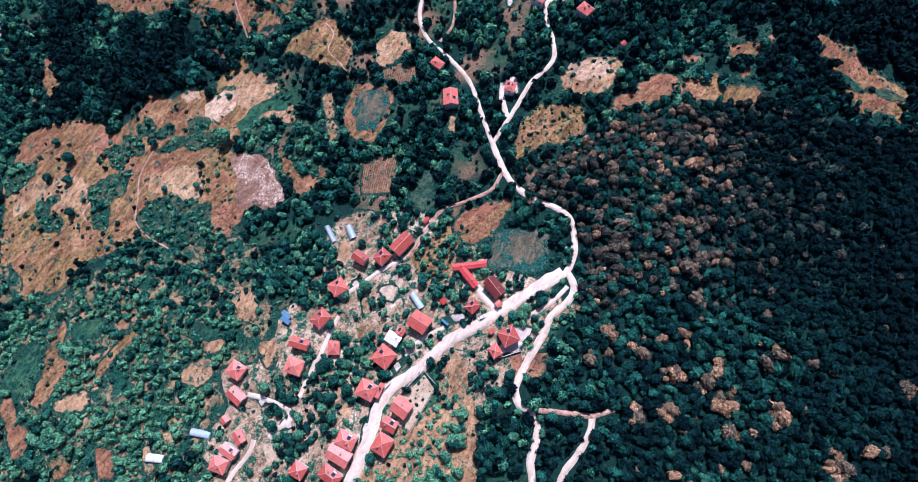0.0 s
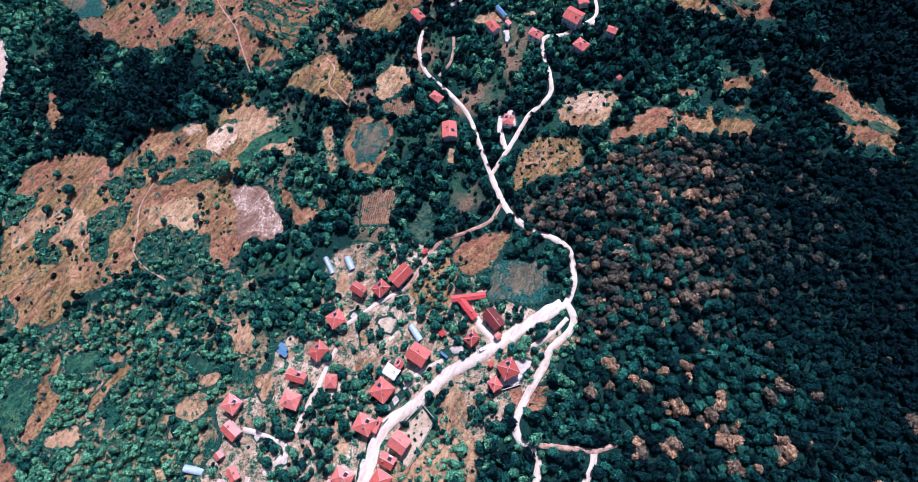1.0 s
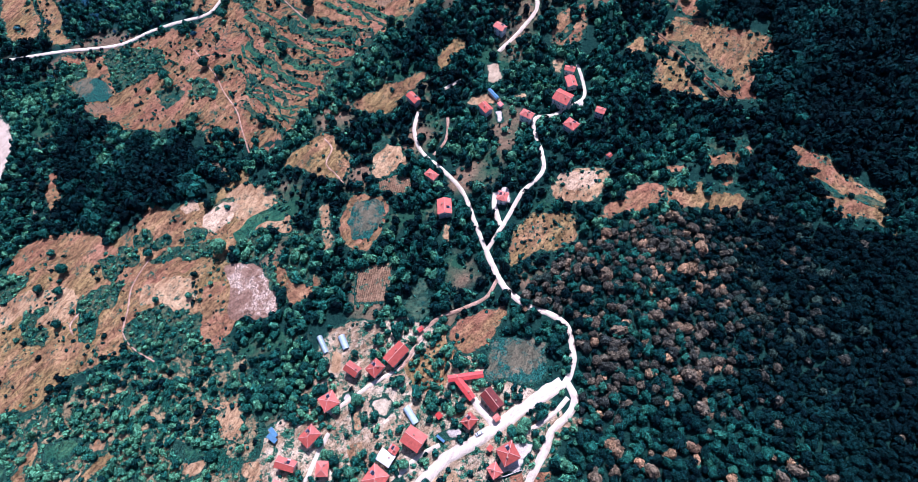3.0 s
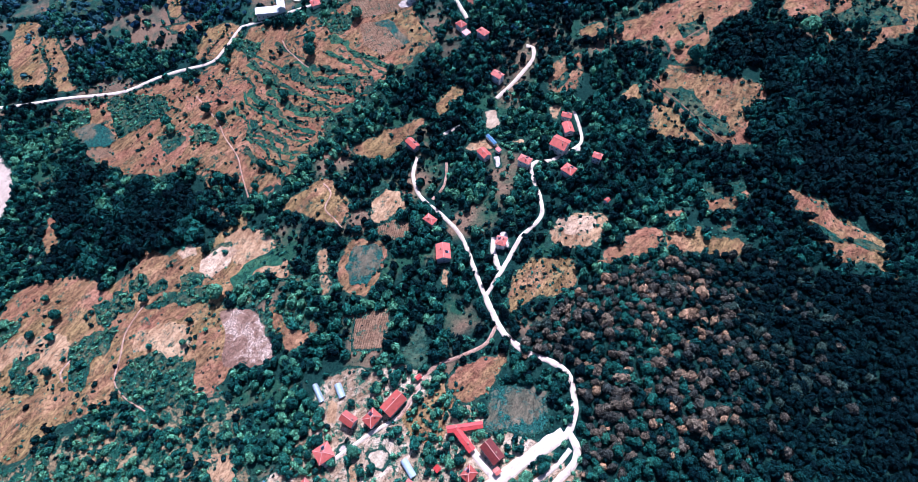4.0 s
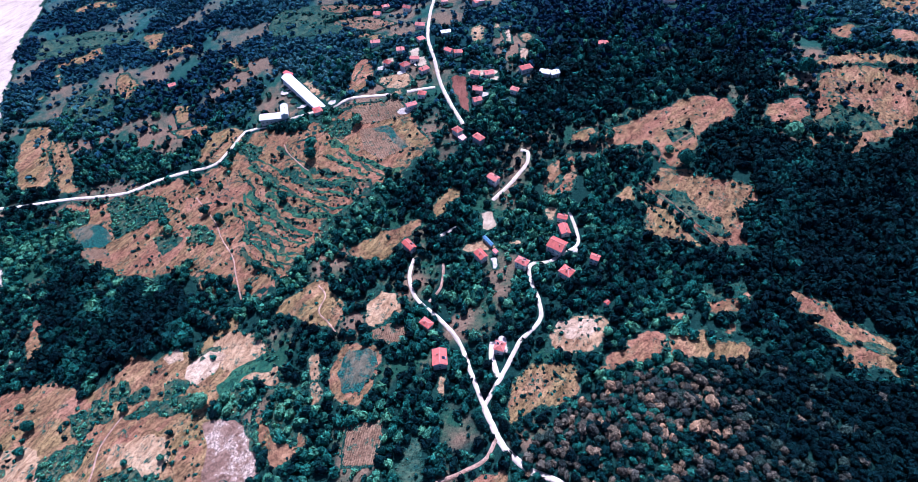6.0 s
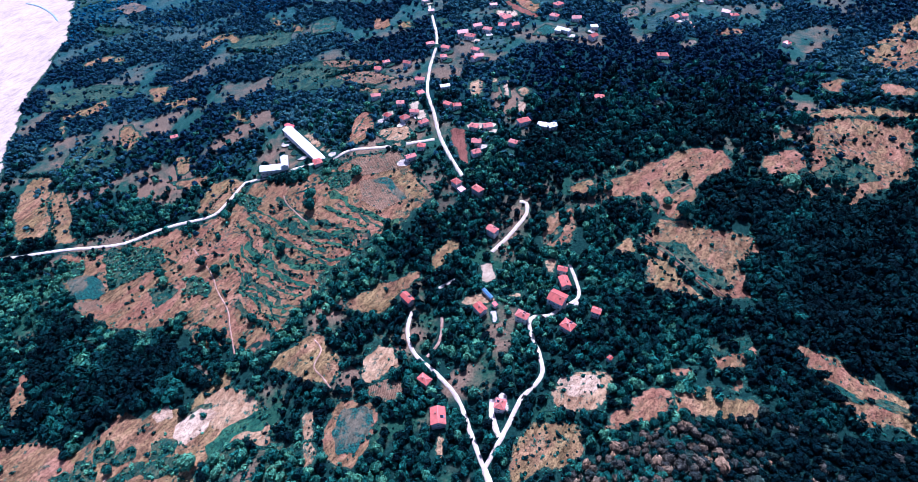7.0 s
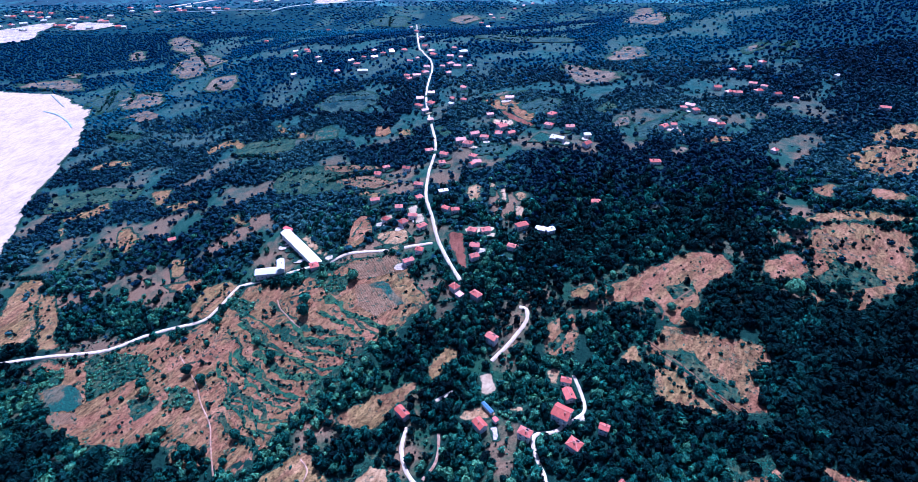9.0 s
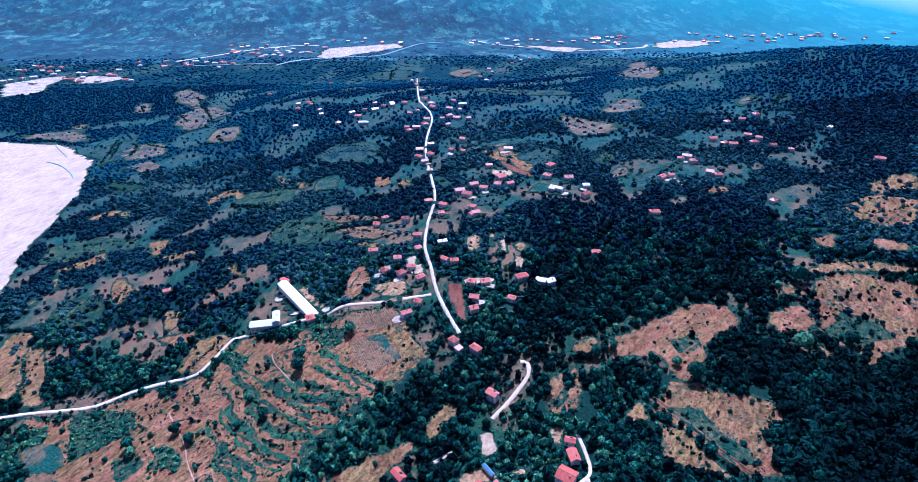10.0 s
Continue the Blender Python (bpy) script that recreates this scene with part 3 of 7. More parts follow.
def road(kind, label, width, points):
    """A ribbon with uneven verges laid over the land, with its edges turned down into it."""
    pts = [Vector((*p, 0)) for p in points]
    line = []
    for k in range(len(pts) - 1):
        a, b, c, d = pts[max(k - 1, 0)], pts[k], pts[k + 1], pts[min(k + 2, len(pts) - 1)]
        steps = max(2, int((c - b).length / 2.2))
        for i in range(steps + (k == len(pts) - 2)):
            t = i / steps
            line.append(0.5 * ((2 * b) + (c - a) * t + (2 * a - 5 * b + 4 * c - d) * t * t + (3 * b - a - 3 * c + d) * t ** 3))
    ROADS.append((width, np.array([(p.x, p.y) for p in line])))
    lift = {"gravel": 0.46, "water": 1.2}.get(kind, 0.52)
    rows = []
    for k, p in enumerate(line):
        way = (line[min(k + 1, len(line) - 1)] - line[max(k - 1, 0)]).normalized()
        side = Vector((-way.y, way.x, 0))
        sway = 0.16 * width
        wl = width / 2 + sway * noise.noise(p * 0.21) + 0.35 * sway * noise.noise(p * 0.9)
        wr = width / 2 + sway * noise.noise(p * 0.21 + Vector((70, 0, 0))) + 0.35 * sway * noise.noise(p * 0.9 + Vector((30, 0, 0)))
        rows.append([(p + side * s, dz) for s, dz in ((wl + 0.4, -1.2), (wl, 0.0), (0.0, 0.05), (-wr, 0.0), (-wr - 0.4, -1.2))])
    flat = np.array([(q.x, q.y, dz) for r in rows for q, dz in r])
    verts = np.column_stack([flat[:, :2], height(flat[:, 0], flat[:, 1]) + lift * (1 if flat[:, 1].mean() < 500 else 1.8) + flat[:, 2]])
    a = (np.arange(len(rows) - 1)[:, None] * 5 + np.arange(4)[None]).ravel()
    tris = np.concatenate([np.stack([a, a + 5, a + 6], 1), np.stack([a, a + 6, a + 1], 1)])
    name = "stream" if kind == "water" else ("road" if width > 2.6 else "path")
    ob = new(name, mesh_from(name, verts, tris, MAT[kind], flat=False))
    return tagged(ob, label, name, kind="structure")


# ---- houses ----
def box(bm, x0, y0, z0, x1, y1, z1):
    m = Matrix.Translation(((x0 + x1) / 2, (y0 + y1) / 2, (z0 + z1) / 2)) @ Matrix.Diagonal((x1 - x0, y1 - y0, z1 - z0, 1))
    return bmesh.ops.create_cube(bm, size=1.0, matrix=m)["verts"]


def box_mesh(name, mat, *size):
    bm = bmesh.new()
    box(bm, *size)
    me = bpy.data.meshes.new(name)
    bm.to_mesh(me)
    bm.free()
    me.materials.append(mat)
    return me


PANE = box_mesh("window", MAT["glass"], -0.55, -0.03, 0, 0.55, 0.05, 1.2)
FRAME = None


def frame_mesh():
    bm = bmesh.new()
    for s in ((-0.68, -0.08, -0.1, 0.68, 0.02, 0.0), (-0.68, -0.08, 1.2, 0.68, 0.02, 1.32), (-0.68, -0.08, 0, -0.55, 0.02, 1.2), (0.55, -0.08, 0, 0.68, 0.02, 1.2), (-0.04, -0.07, 0, 0.04, 0.0, 1.2)):
        box(bm, *s)
    me = bpy.data.meshes.new("window_frame")
    bm.to_mesh(me)
    bm.free()
    me.materials.append(MAT["white"])
    return me


FRAME = frame_mesh()
DOOR = box_mesh("door", MAT["wood"], -0.5, -0.05, 0, 0.5, 0.04, 2.05)
PANEL = box_mesh("solar_panel", MAT["panel"], -0.9, -1.0, 0, 0.9, 1.0, 0.12)
TANK = box_mesh("water_tank", MAT["metal"], -0.9, 1.0, 0.1, 0.9, 1.5, 0.55)


def child(name, me, parent, m):
    ob = new(name, me)
    ob.parent, ob.matrix_basis = parent, m
    return ob


def roof_mesh(bm, kind, lx, ly, rise, over):
    """Roof slabs with thickness and overhang; the ridge runs along x."""
    ax, ay, thick = lx / 2 + over, ly / 2 + over, 0.18
    if kind == "shed":
        top = [(-ax, -ay, 0.1), (ax, -ay, 0.1), (ax, ay, rise), (-ax, ay, rise)]
        faces = [(0, 1, 2, 3)]
    elif kind == "gable":
        top = [(-ax, -ay, 0), (ax, -ay, 0), (ax, ay, 0), (-ax, ay, 0), (-ax, 0, rise), (ax, 0, rise)]
        faces = [(0, 1, 5, 4), (2, 3, 4, 5)]
    else:
        run = max(0.25, (lx - ly) / 2)
        top = [(-ax, -ay, 0), (ax, -ay, 0), (ax, ay, 0), (-ax, ay, 0), (-run, 0, rise), (run, 0, rise)]
        faces = [(0, 1, 5, 4), (2, 3, 4, 5), (1, 2, 5), (3, 0, 4)]
    up = [bm.verts.new((x, y, z + thick)) for x, y, z in top]
    low = [bm.verts.new(v) for v in top]
    edges = {}
    for f in faces:
        bm.faces.new([up[i] for i in f])
        bm.faces.new([low[i] for i in reversed(f)])
        for i in range(len(f)):
            e = (f[i], f[(i + 1) % len(f)])
            edges[e] = edges.get(e, 0) + 1
    for a, b in edges:
        if (b, a) not in edges:
            bm.faces.new((up[a], low[a], low[b], up[b]))
    ridges = [(top[a], top[b]) for a, b in edges if (b, a) in edges and a < b]
    return ridges


ROOF_WORDS = {"red": "faded red tiled", "dark": "dark red tiled", "bright": "bright red sheet-metal", "white": "white sheet-metal", "blue": "blue sheet-metal"}


def house(kind, x, y, lx, ly, angle, eaves, colour):
    """One house: walls, roof slabs with ridge caps, chimney, windows, door."""
    if y > 380 and lx < 20:
        lx, ly, eaves = 0.95 * lx, 0.95 * ly, 0.9 * eaves
    base = float(height(x, y))
    corners = []
    ca, sa = math.cos(radians(angle)), math.sin(radians(angle))
    for sx, sy in ((-1, -1), (1, -1), (1, 1), (-1, 1)):
        corners.append(float(height(x + ca * sx * lx / 2 - sa * sy * ly / 2, y + sa * sx * lx / 2 + ca * sy * ly / 2)))
    low = min(corners) - base - 0.3
    if lx < 1.7 * ly:
        HOUSES.append((x, y, 0.5 * math.hypot(lx, ly)))
    else:
        n = int(2 * lx / ly)
        for k in range(n):
            s = lx * ((k + 0.5) / n - 0.5)
            HOUSES.append((x + ca * s, y + sa * s, 0.62 * ly))
    small = eaves < 3.3
    hall = lx > 22
    name = "shed" if small else ("hall" if hall else "house")
    shape = {"hip": "hipped", "gable": "gabled", "shed": "single-slope"}[kind]
    thing = new(name)
    thing.matrix_basis = pose(x, y, base, 0, 0, angle)
    tagged(thing, f"{'small' if small else 'two-storey' if eaves > 5.2 else 'low'} {name} with {ROOF_WORDS[colour]} {shape} roof", name, "village houses")
    over = 0.35 if small else 0.55
    wx, wy = lx - 2 * over, ly - 2 * over
    rise = 0.8 if kind == "shed" else (0.23 if kind == "gable" else 0.25) * ly
    bm = bmesh.new()
    vs = box(bm, -wx / 2, -wy / 2, low, wx / 2, wy / 2, eaves)
    if kind == "gable":
        for sx in (-1, 1):
            a, b, c = bm.verts.new((sx * wx / 2, -wy / 2, eaves)), bm.verts.new((sx * wx / 2, wy / 2, eaves)), bm.verts.new((sx * wx / 2, 0, eaves + rise * wy / ly))
            bm.faces.new((a, b, c))
    elif kind == "shed":
        for v in vs:
            if v.co.z > 1 and v.co.y > 0:
                v.co.z += rise - 0.2
    part("wall", bm, MAT["wall"], thing)
    bm = bmesh.new()
    ridges = roof_mesh(bm, kind, wx, wy, rise, over)
    roof = part("roof", bm, MAT[colour], thing, ROOF_WORDS[colour] + " roof")
    roof.matrix_basis = Matrix.Translation((0, 0, eaves))
    far = y > 420
    if not far and ridges:
        bm = bmesh.new()
        for a, b in ridges:
            a, b = Vector(a), Vector(b)
            d = (b - a).length
            turn = (b - a).to_track_quat("X", "Z").to_matrix().to_4x4()
            bmesh.ops.create_cube(bm, size=1.0, matrix=Matrix.Translation((a + b) / 2 + Vector((0, 0, 0.2))) @ turn @ Matrix.Diagonal((d, 0.26, 0.16, 1)))
        cap = part("ridge_cap", bm, MAT["ridge"] if colour in ("red", "dark") else MAT[colour], roof, "pale ridge tiles")
    if not small and not hall:
        bm = bmesh.new()
        box(bm, -0.3, -0.3, 0, 0.3, 0.3, 1.5)
        box(bm, -0.4, -0.4, 1.5, 0.4, 0.4, 1.62)
        chimney = part("chimney", bm, MAT["brick"], thing)
        chimney.matrix_basis = Matrix.Translation((wx * random.uniform(-0.3, 0.3), wy * random.choice((-0.18, 0.18)), eaves + rise * 0.45))
    if not small:
        floors = [1.0] if eaves < 5.2 else [0.9, 3.6]
        if y > 900:
            floors = [1.4]
        count = 2 if wx < 9.5 or y > 900 else (3 if wx < 16 else 6)
        for z in floors:
            for sy in (-1, 1) if y < 900 else (-1,):
                for k in range(count):
                    px = wx * ((k + 0.5) / count - 0.5)
                    m = Matrix.Translation((px, sy * wy / 2, z)) @ pose(0, 0, 0, 0, 0, 0 if sy < 0 else 180)
                    if sy < 0 and k == count - 1 and z < 1.5:
                        child("door", DOOR, thing, Matrix.Translation((px, -wy / 2, 0.0)))
                        continue
                    pane = child("window", PANE, thing, m)
                    if not far:
                        child("window_frame", FRAME, pane, Matrix.Identity(4))
            if not far:
                for sx in (-1, 1):
                    pane = child("window", PANE, thing, Matrix.Translation((sx * wx / 2, 0, z)) @ pose(0, 0, 0, 0, 0, 90 * sx))
                    child("window_frame", FRAME, pane, Matrix.Identity(4))
    if not far and not small and len(HOUSES) % 2 and colour == "red":
        slope = math.atan2(rise, wy / 2)
        side = 1 if math.cos(radians(angle)) > 0 else -1
        m = Matrix.Translation((wx * 0.12, side * wy * 0.26, eaves + rise * 0.5 + 0.22)) @ pose(0, 0, 0, math.degrees(-slope * side), 0, 0)
        heater = child("solar_panel", PANEL, thing, m)
        tagged(heater, "dark solar water heater panel")
        child("water_tank", TANK, heater, Matrix.Identity(4))
    return thing



# ---- small structures ----
def tunnel(x0, y0, x1, y1, width, cover):
    """A plastic-covered tunnel on hoops."""
    d = math.hypot(x1 - x0, y1 - y0)
    thing = new("greenhouse")
    thing.matrix_basis = pose((x0 + x1) / 2, (y0 + y1) / 2, float(height((x0 + x1) / 2, (y0 + y1) / 2)), 0, 0, math.degrees(math.atan2(y1 - y0, x1 - x0)))
    tagged(thing, "plastic-covered garden tunnel with hoops" if cover == "film" else "white covered storage tunnel", "greenhouse")
    HOUSES.append(((x0 + x1) / 2, (y0 + y1) / 2, d / 2))
    bm = bmesh.new()
    rows = []
    for sx in (-d / 2, d / 2):
        rows.append([bm.verts.new((sx, -width / 2 * math.cos(math.pi * k / 10), 2.4 * math.sin(math.pi * k / 10) ** 0.7 - (0.4 if k in (0, 10) else 0))) for k in range(11)])
    for k in range(10):
        bm.faces.new((rows[0][k], rows[0][k + 1], rows[1][k + 1], rows[1][k]))
    bm.faces.new(rows[0][::-1])
    bm.faces.new(rows[1])
    part("cover", bm, MAT[cover], thing, "translucent plastic film" if cover == "film" else "white sheeting")
    hoop = bpy.data.meshes.new("hoop")
    bm = bmesh.new()
    for k in range(10):
        a0, a1 = math.pi * k / 10, math.pi * (k + 1) / 10
        p = Vector((0, -width / 2 * math.cos(a0) * 1.02, 2.46 * math.sin(a0) ** 0.7))
        q = Vector((0, -width / 2 * math.cos(a1) * 1.02, 2.46 * math.sin(a1) ** 0.7))
        turn = (q - p).to_track_quat("X", "Z").to_matrix().to_4x4()
        bmesh.ops.create_cube(bm, size=1.0, matrix=Matrix.Translation((p + q) / 2) @ turn @ Matrix.Diagonal(((q - p).length, 0.12, 0.08, 1)))
    bm.to_mesh(hoop)
    bm.free()
    hoop.materials.append(MAT["metal"])
    for k in range(5):
        child("hoop", hoop, thing, Matrix.Translation((d * (k / 4 - 0.5) * 0.98, 0, 0)))


def garden_wall(tall, points):
    """A masonry wall along the points, stepping with the land, with a coping and piers."""
    thing = new("garden_wall")
    x, y = points[0]
    base = float(height(x, y))
    thing.matrix_basis = Matrix.Translation((x, y, base))
    tagged(thing, "low grey masonry wall round a yard", "wall")
    body, cope = bmesh.new(), bmesh.new()
    for (xa, ya), (xb, yb) in zip(points, points[1:]):
        n = max(2, int(math.hypot(xb - xa, yb - ya) / 3))
        for k in range(n):
            p = Vector((xa + (xb - xa) * k / n - x, ya + (yb - ya) * k / n - y, 0))
            q = Vector((xa + (xb - xa) * (k + 1) / n - x, ya + (yb - ya) * (k + 1) / n - y, 0))
            z = float(height((p.x + q.x) / 2 + x, (p.y + q.y) / 2 + y)) - base
            m = Matrix.Translation((p + q) / 2 + Vector((0, 0, z + tall / 2))) @ (q - p).to_track_quat("X", "Z").to_matrix().to_4x4()
            d = (q - p).length
            bmesh.ops.create_cube(body, size=1.0, matrix=m @ Matrix.Diagonal((d, 0.24, tall + 0.6, 1)))
            bmesh.ops.create_cube(cope, size=1.0, matrix=m @ Matrix.Translation((0, 0, tall / 2 + 0.35)) @ Matrix.Diagonal((d, 0.36, 0.1, 1)))
    part("masonry", body, MAT["concrete"], thing)
    part("coping", cope, MAT["concrete"], thing)


WHEEL = bpy.data.meshes.new("wheel")
bm = bmesh.new()
bmesh.ops.create_cone(bm, cap_ends=True, segments=14, radius1=0.32, radius2=0.32, depth=0.22, matrix=pose(0, 0, 0.32, 90))
bm.to_mesh(WHEEL)
bm.free()
WHEEL.materials.append(MAT["rubber"])


def car(x, y, angle, paint):
    thing = new("car")
    thing.matrix_basis = pose(x, y, float(height(x, y)) + 0.5, 0, 0, angle)
    tagged(thing, "silver car parked on the village road" if paint == "silver" else "dark green car parked in the gravel yard", "car")
    bm = bmesh.new()
    vs = box(bm, -2.15, -0.86, 0.3, 2.15, 0.86, 0.85)
    for v in vs:
        if v.co.z > 0.7:
            v.co.x *= 0.97
    bmesh.ops.bevel(bm, geom=bm.edges[:], offset=0.1, segments=2, affect="EDGES")
    part("body", bm, MAT[paint], thing)
    bm = bmesh.new()
    for v in box(bm, -1.5, -0.78, 0.82, 0.95, 0.78, 1.38):
        if v.co.z > 1.1:
            v.co.x = v.co.x * 0.72 - 0.05
            v.co.y *= 0.86
    part("windows", bm, MAT["glass"], thing, "dark car windows")
    bm = bmesh.new()
    box(bm, -1.12, -0.66, 1.36, 0.62, 0.66, 1.43)
    part("car_roof", bm, MAT[paint], thing)
    for sx in (-1.35, 1.35):
        for sy in (-0.78, 0.78):
            child("wheel", WHEEL, thing, Matrix.Translation((sx, sy, 0)))


# ---- trees ----
def crown_shape(clumps, seed, tall=1.25, size=0.34):
    """Leaf clumps as tilted flakes over an uneven dome, round a darker core. Unit radius, the base at 0."""
    rng = np.random.default_rng(seed)
    phi = (1 + 5 ** 0.5) / 2
    ico = np.array([(-1, phi, 0), (1, phi, 0), (-1, -phi, 0), (1, -phi, 0), (0, -1, phi), (0, 1, phi), (0, -1, -phi), (0, 1, -phi), (phi, 0, -1), (phi, 0, 1), (-phi, 0, -1), (-phi, 0, 1)], float)
    ico /= np.linalg.norm(ico[0])
    faces = np.array([(0, 11, 5), (0, 5, 1), (0, 1, 7), (0, 7, 10), (0, 10, 11), (1, 5, 9), (5, 11, 4), (11, 10, 2), (10, 7, 6), (7, 1, 8), (3, 9, 4), (3, 4, 2), (3, 2, 6), (3, 6, 8), (3, 8, 9), (4, 9, 5), (2, 4, 11), (6, 2, 10), (8, 6, 7), (9, 8, 1)])
    faces = faces[ico[faces].mean(1)[:, 2] > -0.6]
    core = ico * rng.uniform(0.66, 0.88, (12, 1))
    lobes = rng.normal(size=(5, 3))
    lobes[:, 2] = np.abs(lobes[:, 2]) * 0.6
    lobes /= np.linalg.norm(lobes, axis=1)[:, None]
    d = rng.normal(size=(clumps, 3))
    d[:, 2] = np.where(d[:, 2] < -0.4, -d[:, 2], d[:, 2])
    d /= np.linalg.norm(d, axis=1)[:, None]
    r = 0.70 + 0.34 * np.max(d @ lobes.T, 1) ** 3 + rng.uniform(-0.07, 0.07, clumps)
    centre = d * r[:, None]
    normal = d + rng.normal(size=(clumps, 3)) * 0.26
    normal /= np.linalg.norm(normal, axis=1)[:, None]
    a = np.cross(normal, rng.normal(size=(clumps, 3)))
    a /= np.linalg.norm(a, axis=1)[:, None]
    b = np.cross(normal, a)
    s = size * rng.uniform(0.65, 1.25, (clumps, 1))
    leaves = np.stack([centre - a * s - b * s * 0.7, centre + a * s * 1.1 - b * s * 0.3, centre - a * s * 0.1 + b * s * 1.1], 1)
    leaves[:, 2] -= normal * s * 0.3
    verts = np.concatenate([core, leaves.reshape(-1, 3)])
    tris = np.concatenate([faces, 12 + np.arange(3 * clumps).reshape(-1, 3)])
    verts[:, 2] = (verts[:, 2] + 0.75) * tall / 1.25
    return verts, tris


TREES = []
TREE_MESHES = []


def tree_models():
    for k in range(8):
        verts, tris = crown_shape(190, 100 + k, 1.35, 0.22)
        crown = mesh_from("crown", verts, tris, MAT["leaf"], np.full(len(verts), (0.26, 0.36, 0.42, 0.32, 0.3, 0.5, 0.4, 0.58)[k]))
        bm = bmesh.new()
        bmesh.ops.create_cone(bm, cap_ends=True, segments=7, radius1=0.13, radius2=0.06, depth=0.9, matrix=Matrix.Translation((0, 0, 0.25)))
        for a in range(4):
            m = pose(0, 0, 0.55, 0, 0, 90 * a + 20 * k) @ pose(0.2, 0, 0.2, 0, 45, 0)
            bmesh.ops.create_cone(bm, cap_ends=False, segments=5, radius1=0.05, radius2=0.02, depth=0.6, matrix=m)
        trunk = bpy.data.meshes.new("trunk")
        bm.to_mesh(trunk)
        bm.free()
        trunk.materials.append(MAT["bark"])
        TREE_MESHES.append((crown, trunk))


tree_models()


def tree(x, y, r):
    """A tree of its own: tapered trunk with limbs, and a crown of leaf clumps."""
    k = len(TREES) % 8
    TREES.append((x, y, r))
    thing = new("tree")
    thing.matrix_basis = pose(x, y, float(height(x, y)), 0, 0, (len(TREES) * 77) % 360) @ Matrix.Scale(r, 4)
    tagged(thing, "broad dark green tree" if r > 2.4 else "small round green fruit tree", "tree", "village trees")
    child("trunk", TREE_MESHES[k][1], thing, Matrix.Identity(4))
    child("crown", TREE_MESHES[k][0], thing, Matrix.Translation((0, 0, 0.28)))


ROWS_OF_TREES, ORCHARDS, COPSES = [], [], []


def hedge(step, r, points):
    ROWS_OF_TREES.append((step, r, points))


def orchard(step, r, points):
    ORCHARDS.append((step, r, np.array(points, float)))


def copse(kind, points, soil_kind="turf"):
    """Rough grass, with a closed cover of bushes or a few of them."""
    field(soil_kind, points)
    COPSES.append((kind, FIELDS[-1][1]))


def free(x, y, margin, fields=True, loose=False):
    """Where nothing is built, laid or tilled."""
    ok = np.ones(len(x), bool)
    for kind, outline in FIELDS:
        if kind in ("garden", "scrubland", "mosaic", "turf") or (loose and kind == "dry") or (not fields and kind not in ("river", "yard", "pen", "shoal", "plough", "green", "pale")):
            continue
        lo, hi = outline.min(0), outline.max(0)
        near = np.where((x > lo[0]) & (x < hi[0]) & (y > lo[1]) & (y < hi[1]) & ok)[0]
        if len(near):
            ok[near[inside(outline, x[near], y[near])]] = False
    for width, line in ROADS:
        lo, hi = line.min(0) - 8, line.max(0) + 8
        near = np.where((x > lo[0]) & (x < hi[0]) & (y > lo[1]) & (y < hi[1]) & ok)[0]
        if len(near):
            d = np.full(len(near), 1e9)
            for p in line:
                d = np.minimum(d, (x[near] - p[0]) ** 2 + (y[near] - p[1]) ** 2)
            gap = width / 2 + (margin[near] if isinstance(margin, np.ndarray) else margin) * (0.3 if line[:, 1].mean() < 100 else 0.6 if line[:, 1].mean() < 300 else 1.0)
            ok[near[d < gap ** 2]] = False
    for hx, hy, r in HOUSES:
        gap = r * 0.8 + margin * 0.8
        ok &= (x - hx) ** 2 + (y - hy) ** 2 > gap ** 2
    return ok


# roads
road('gravel', 'wide pale concrete road through the village', 5.8, [(-62.5, -46.5), (-57.1, -34.5), (-53.2, -25.8), (-49.9, -18.2), (-46.9, -10.5), (-45.1, -2.6), (-42.3, 3.1), (-36.9, 9.0), (-29.0, 13.5), (-21.6, 18.4), (-12.5, 27.4), (-3.2, 33.3), (7.1, 37.9), (18.7, 44.9), (26.9, 50.6), (33.9, 54.4), (41.1, 58.9), (51.9, 65.0)])
road('gravel', 'pale gravel village road', 3.2, [(24.4, 46.3), (34.7, 53.4), (46.4, 59.3), (53.8, 64.8), (58.3, 74.1), (59.4, 85.5), (57.4, 95.1), (50.7, 101.2), (45.6, 103.8), (38.5, 107.6), (32.5, 113.6), (27.2, 120.2), (23.3, 128.9), (18.1, 144.0)])
road('gravel', 'pale gravel village road', 2.3, [(18.1, 144.0), (13.0, 161.3), (5.9, 187.2), (-6.3, 205.7), (-19.8, 221.5), (-25.2, 239.3), (-22.4, 254.5)])
road('gravel', 'pale gravel village road', 2.3, [(18.1, 144.0), (27.7, 158.3), (36.8, 173.3), (42.4, 182.6), (50.9, 189.8), (56.7, 197.9), (56.6, 210.8), (54.1, 223.5), (53.7, 234.0), (57.7, 238.4), (66.4, 238.8), (78.8, 245.2), (88.9, 252.4), (90.0, 265.2), (87.7, 279.9)])
road('gravel', 'pale gravel village road', 3.0, [(27.4, 160.3), (24.9, 173.3), (25.9, 183.4)])
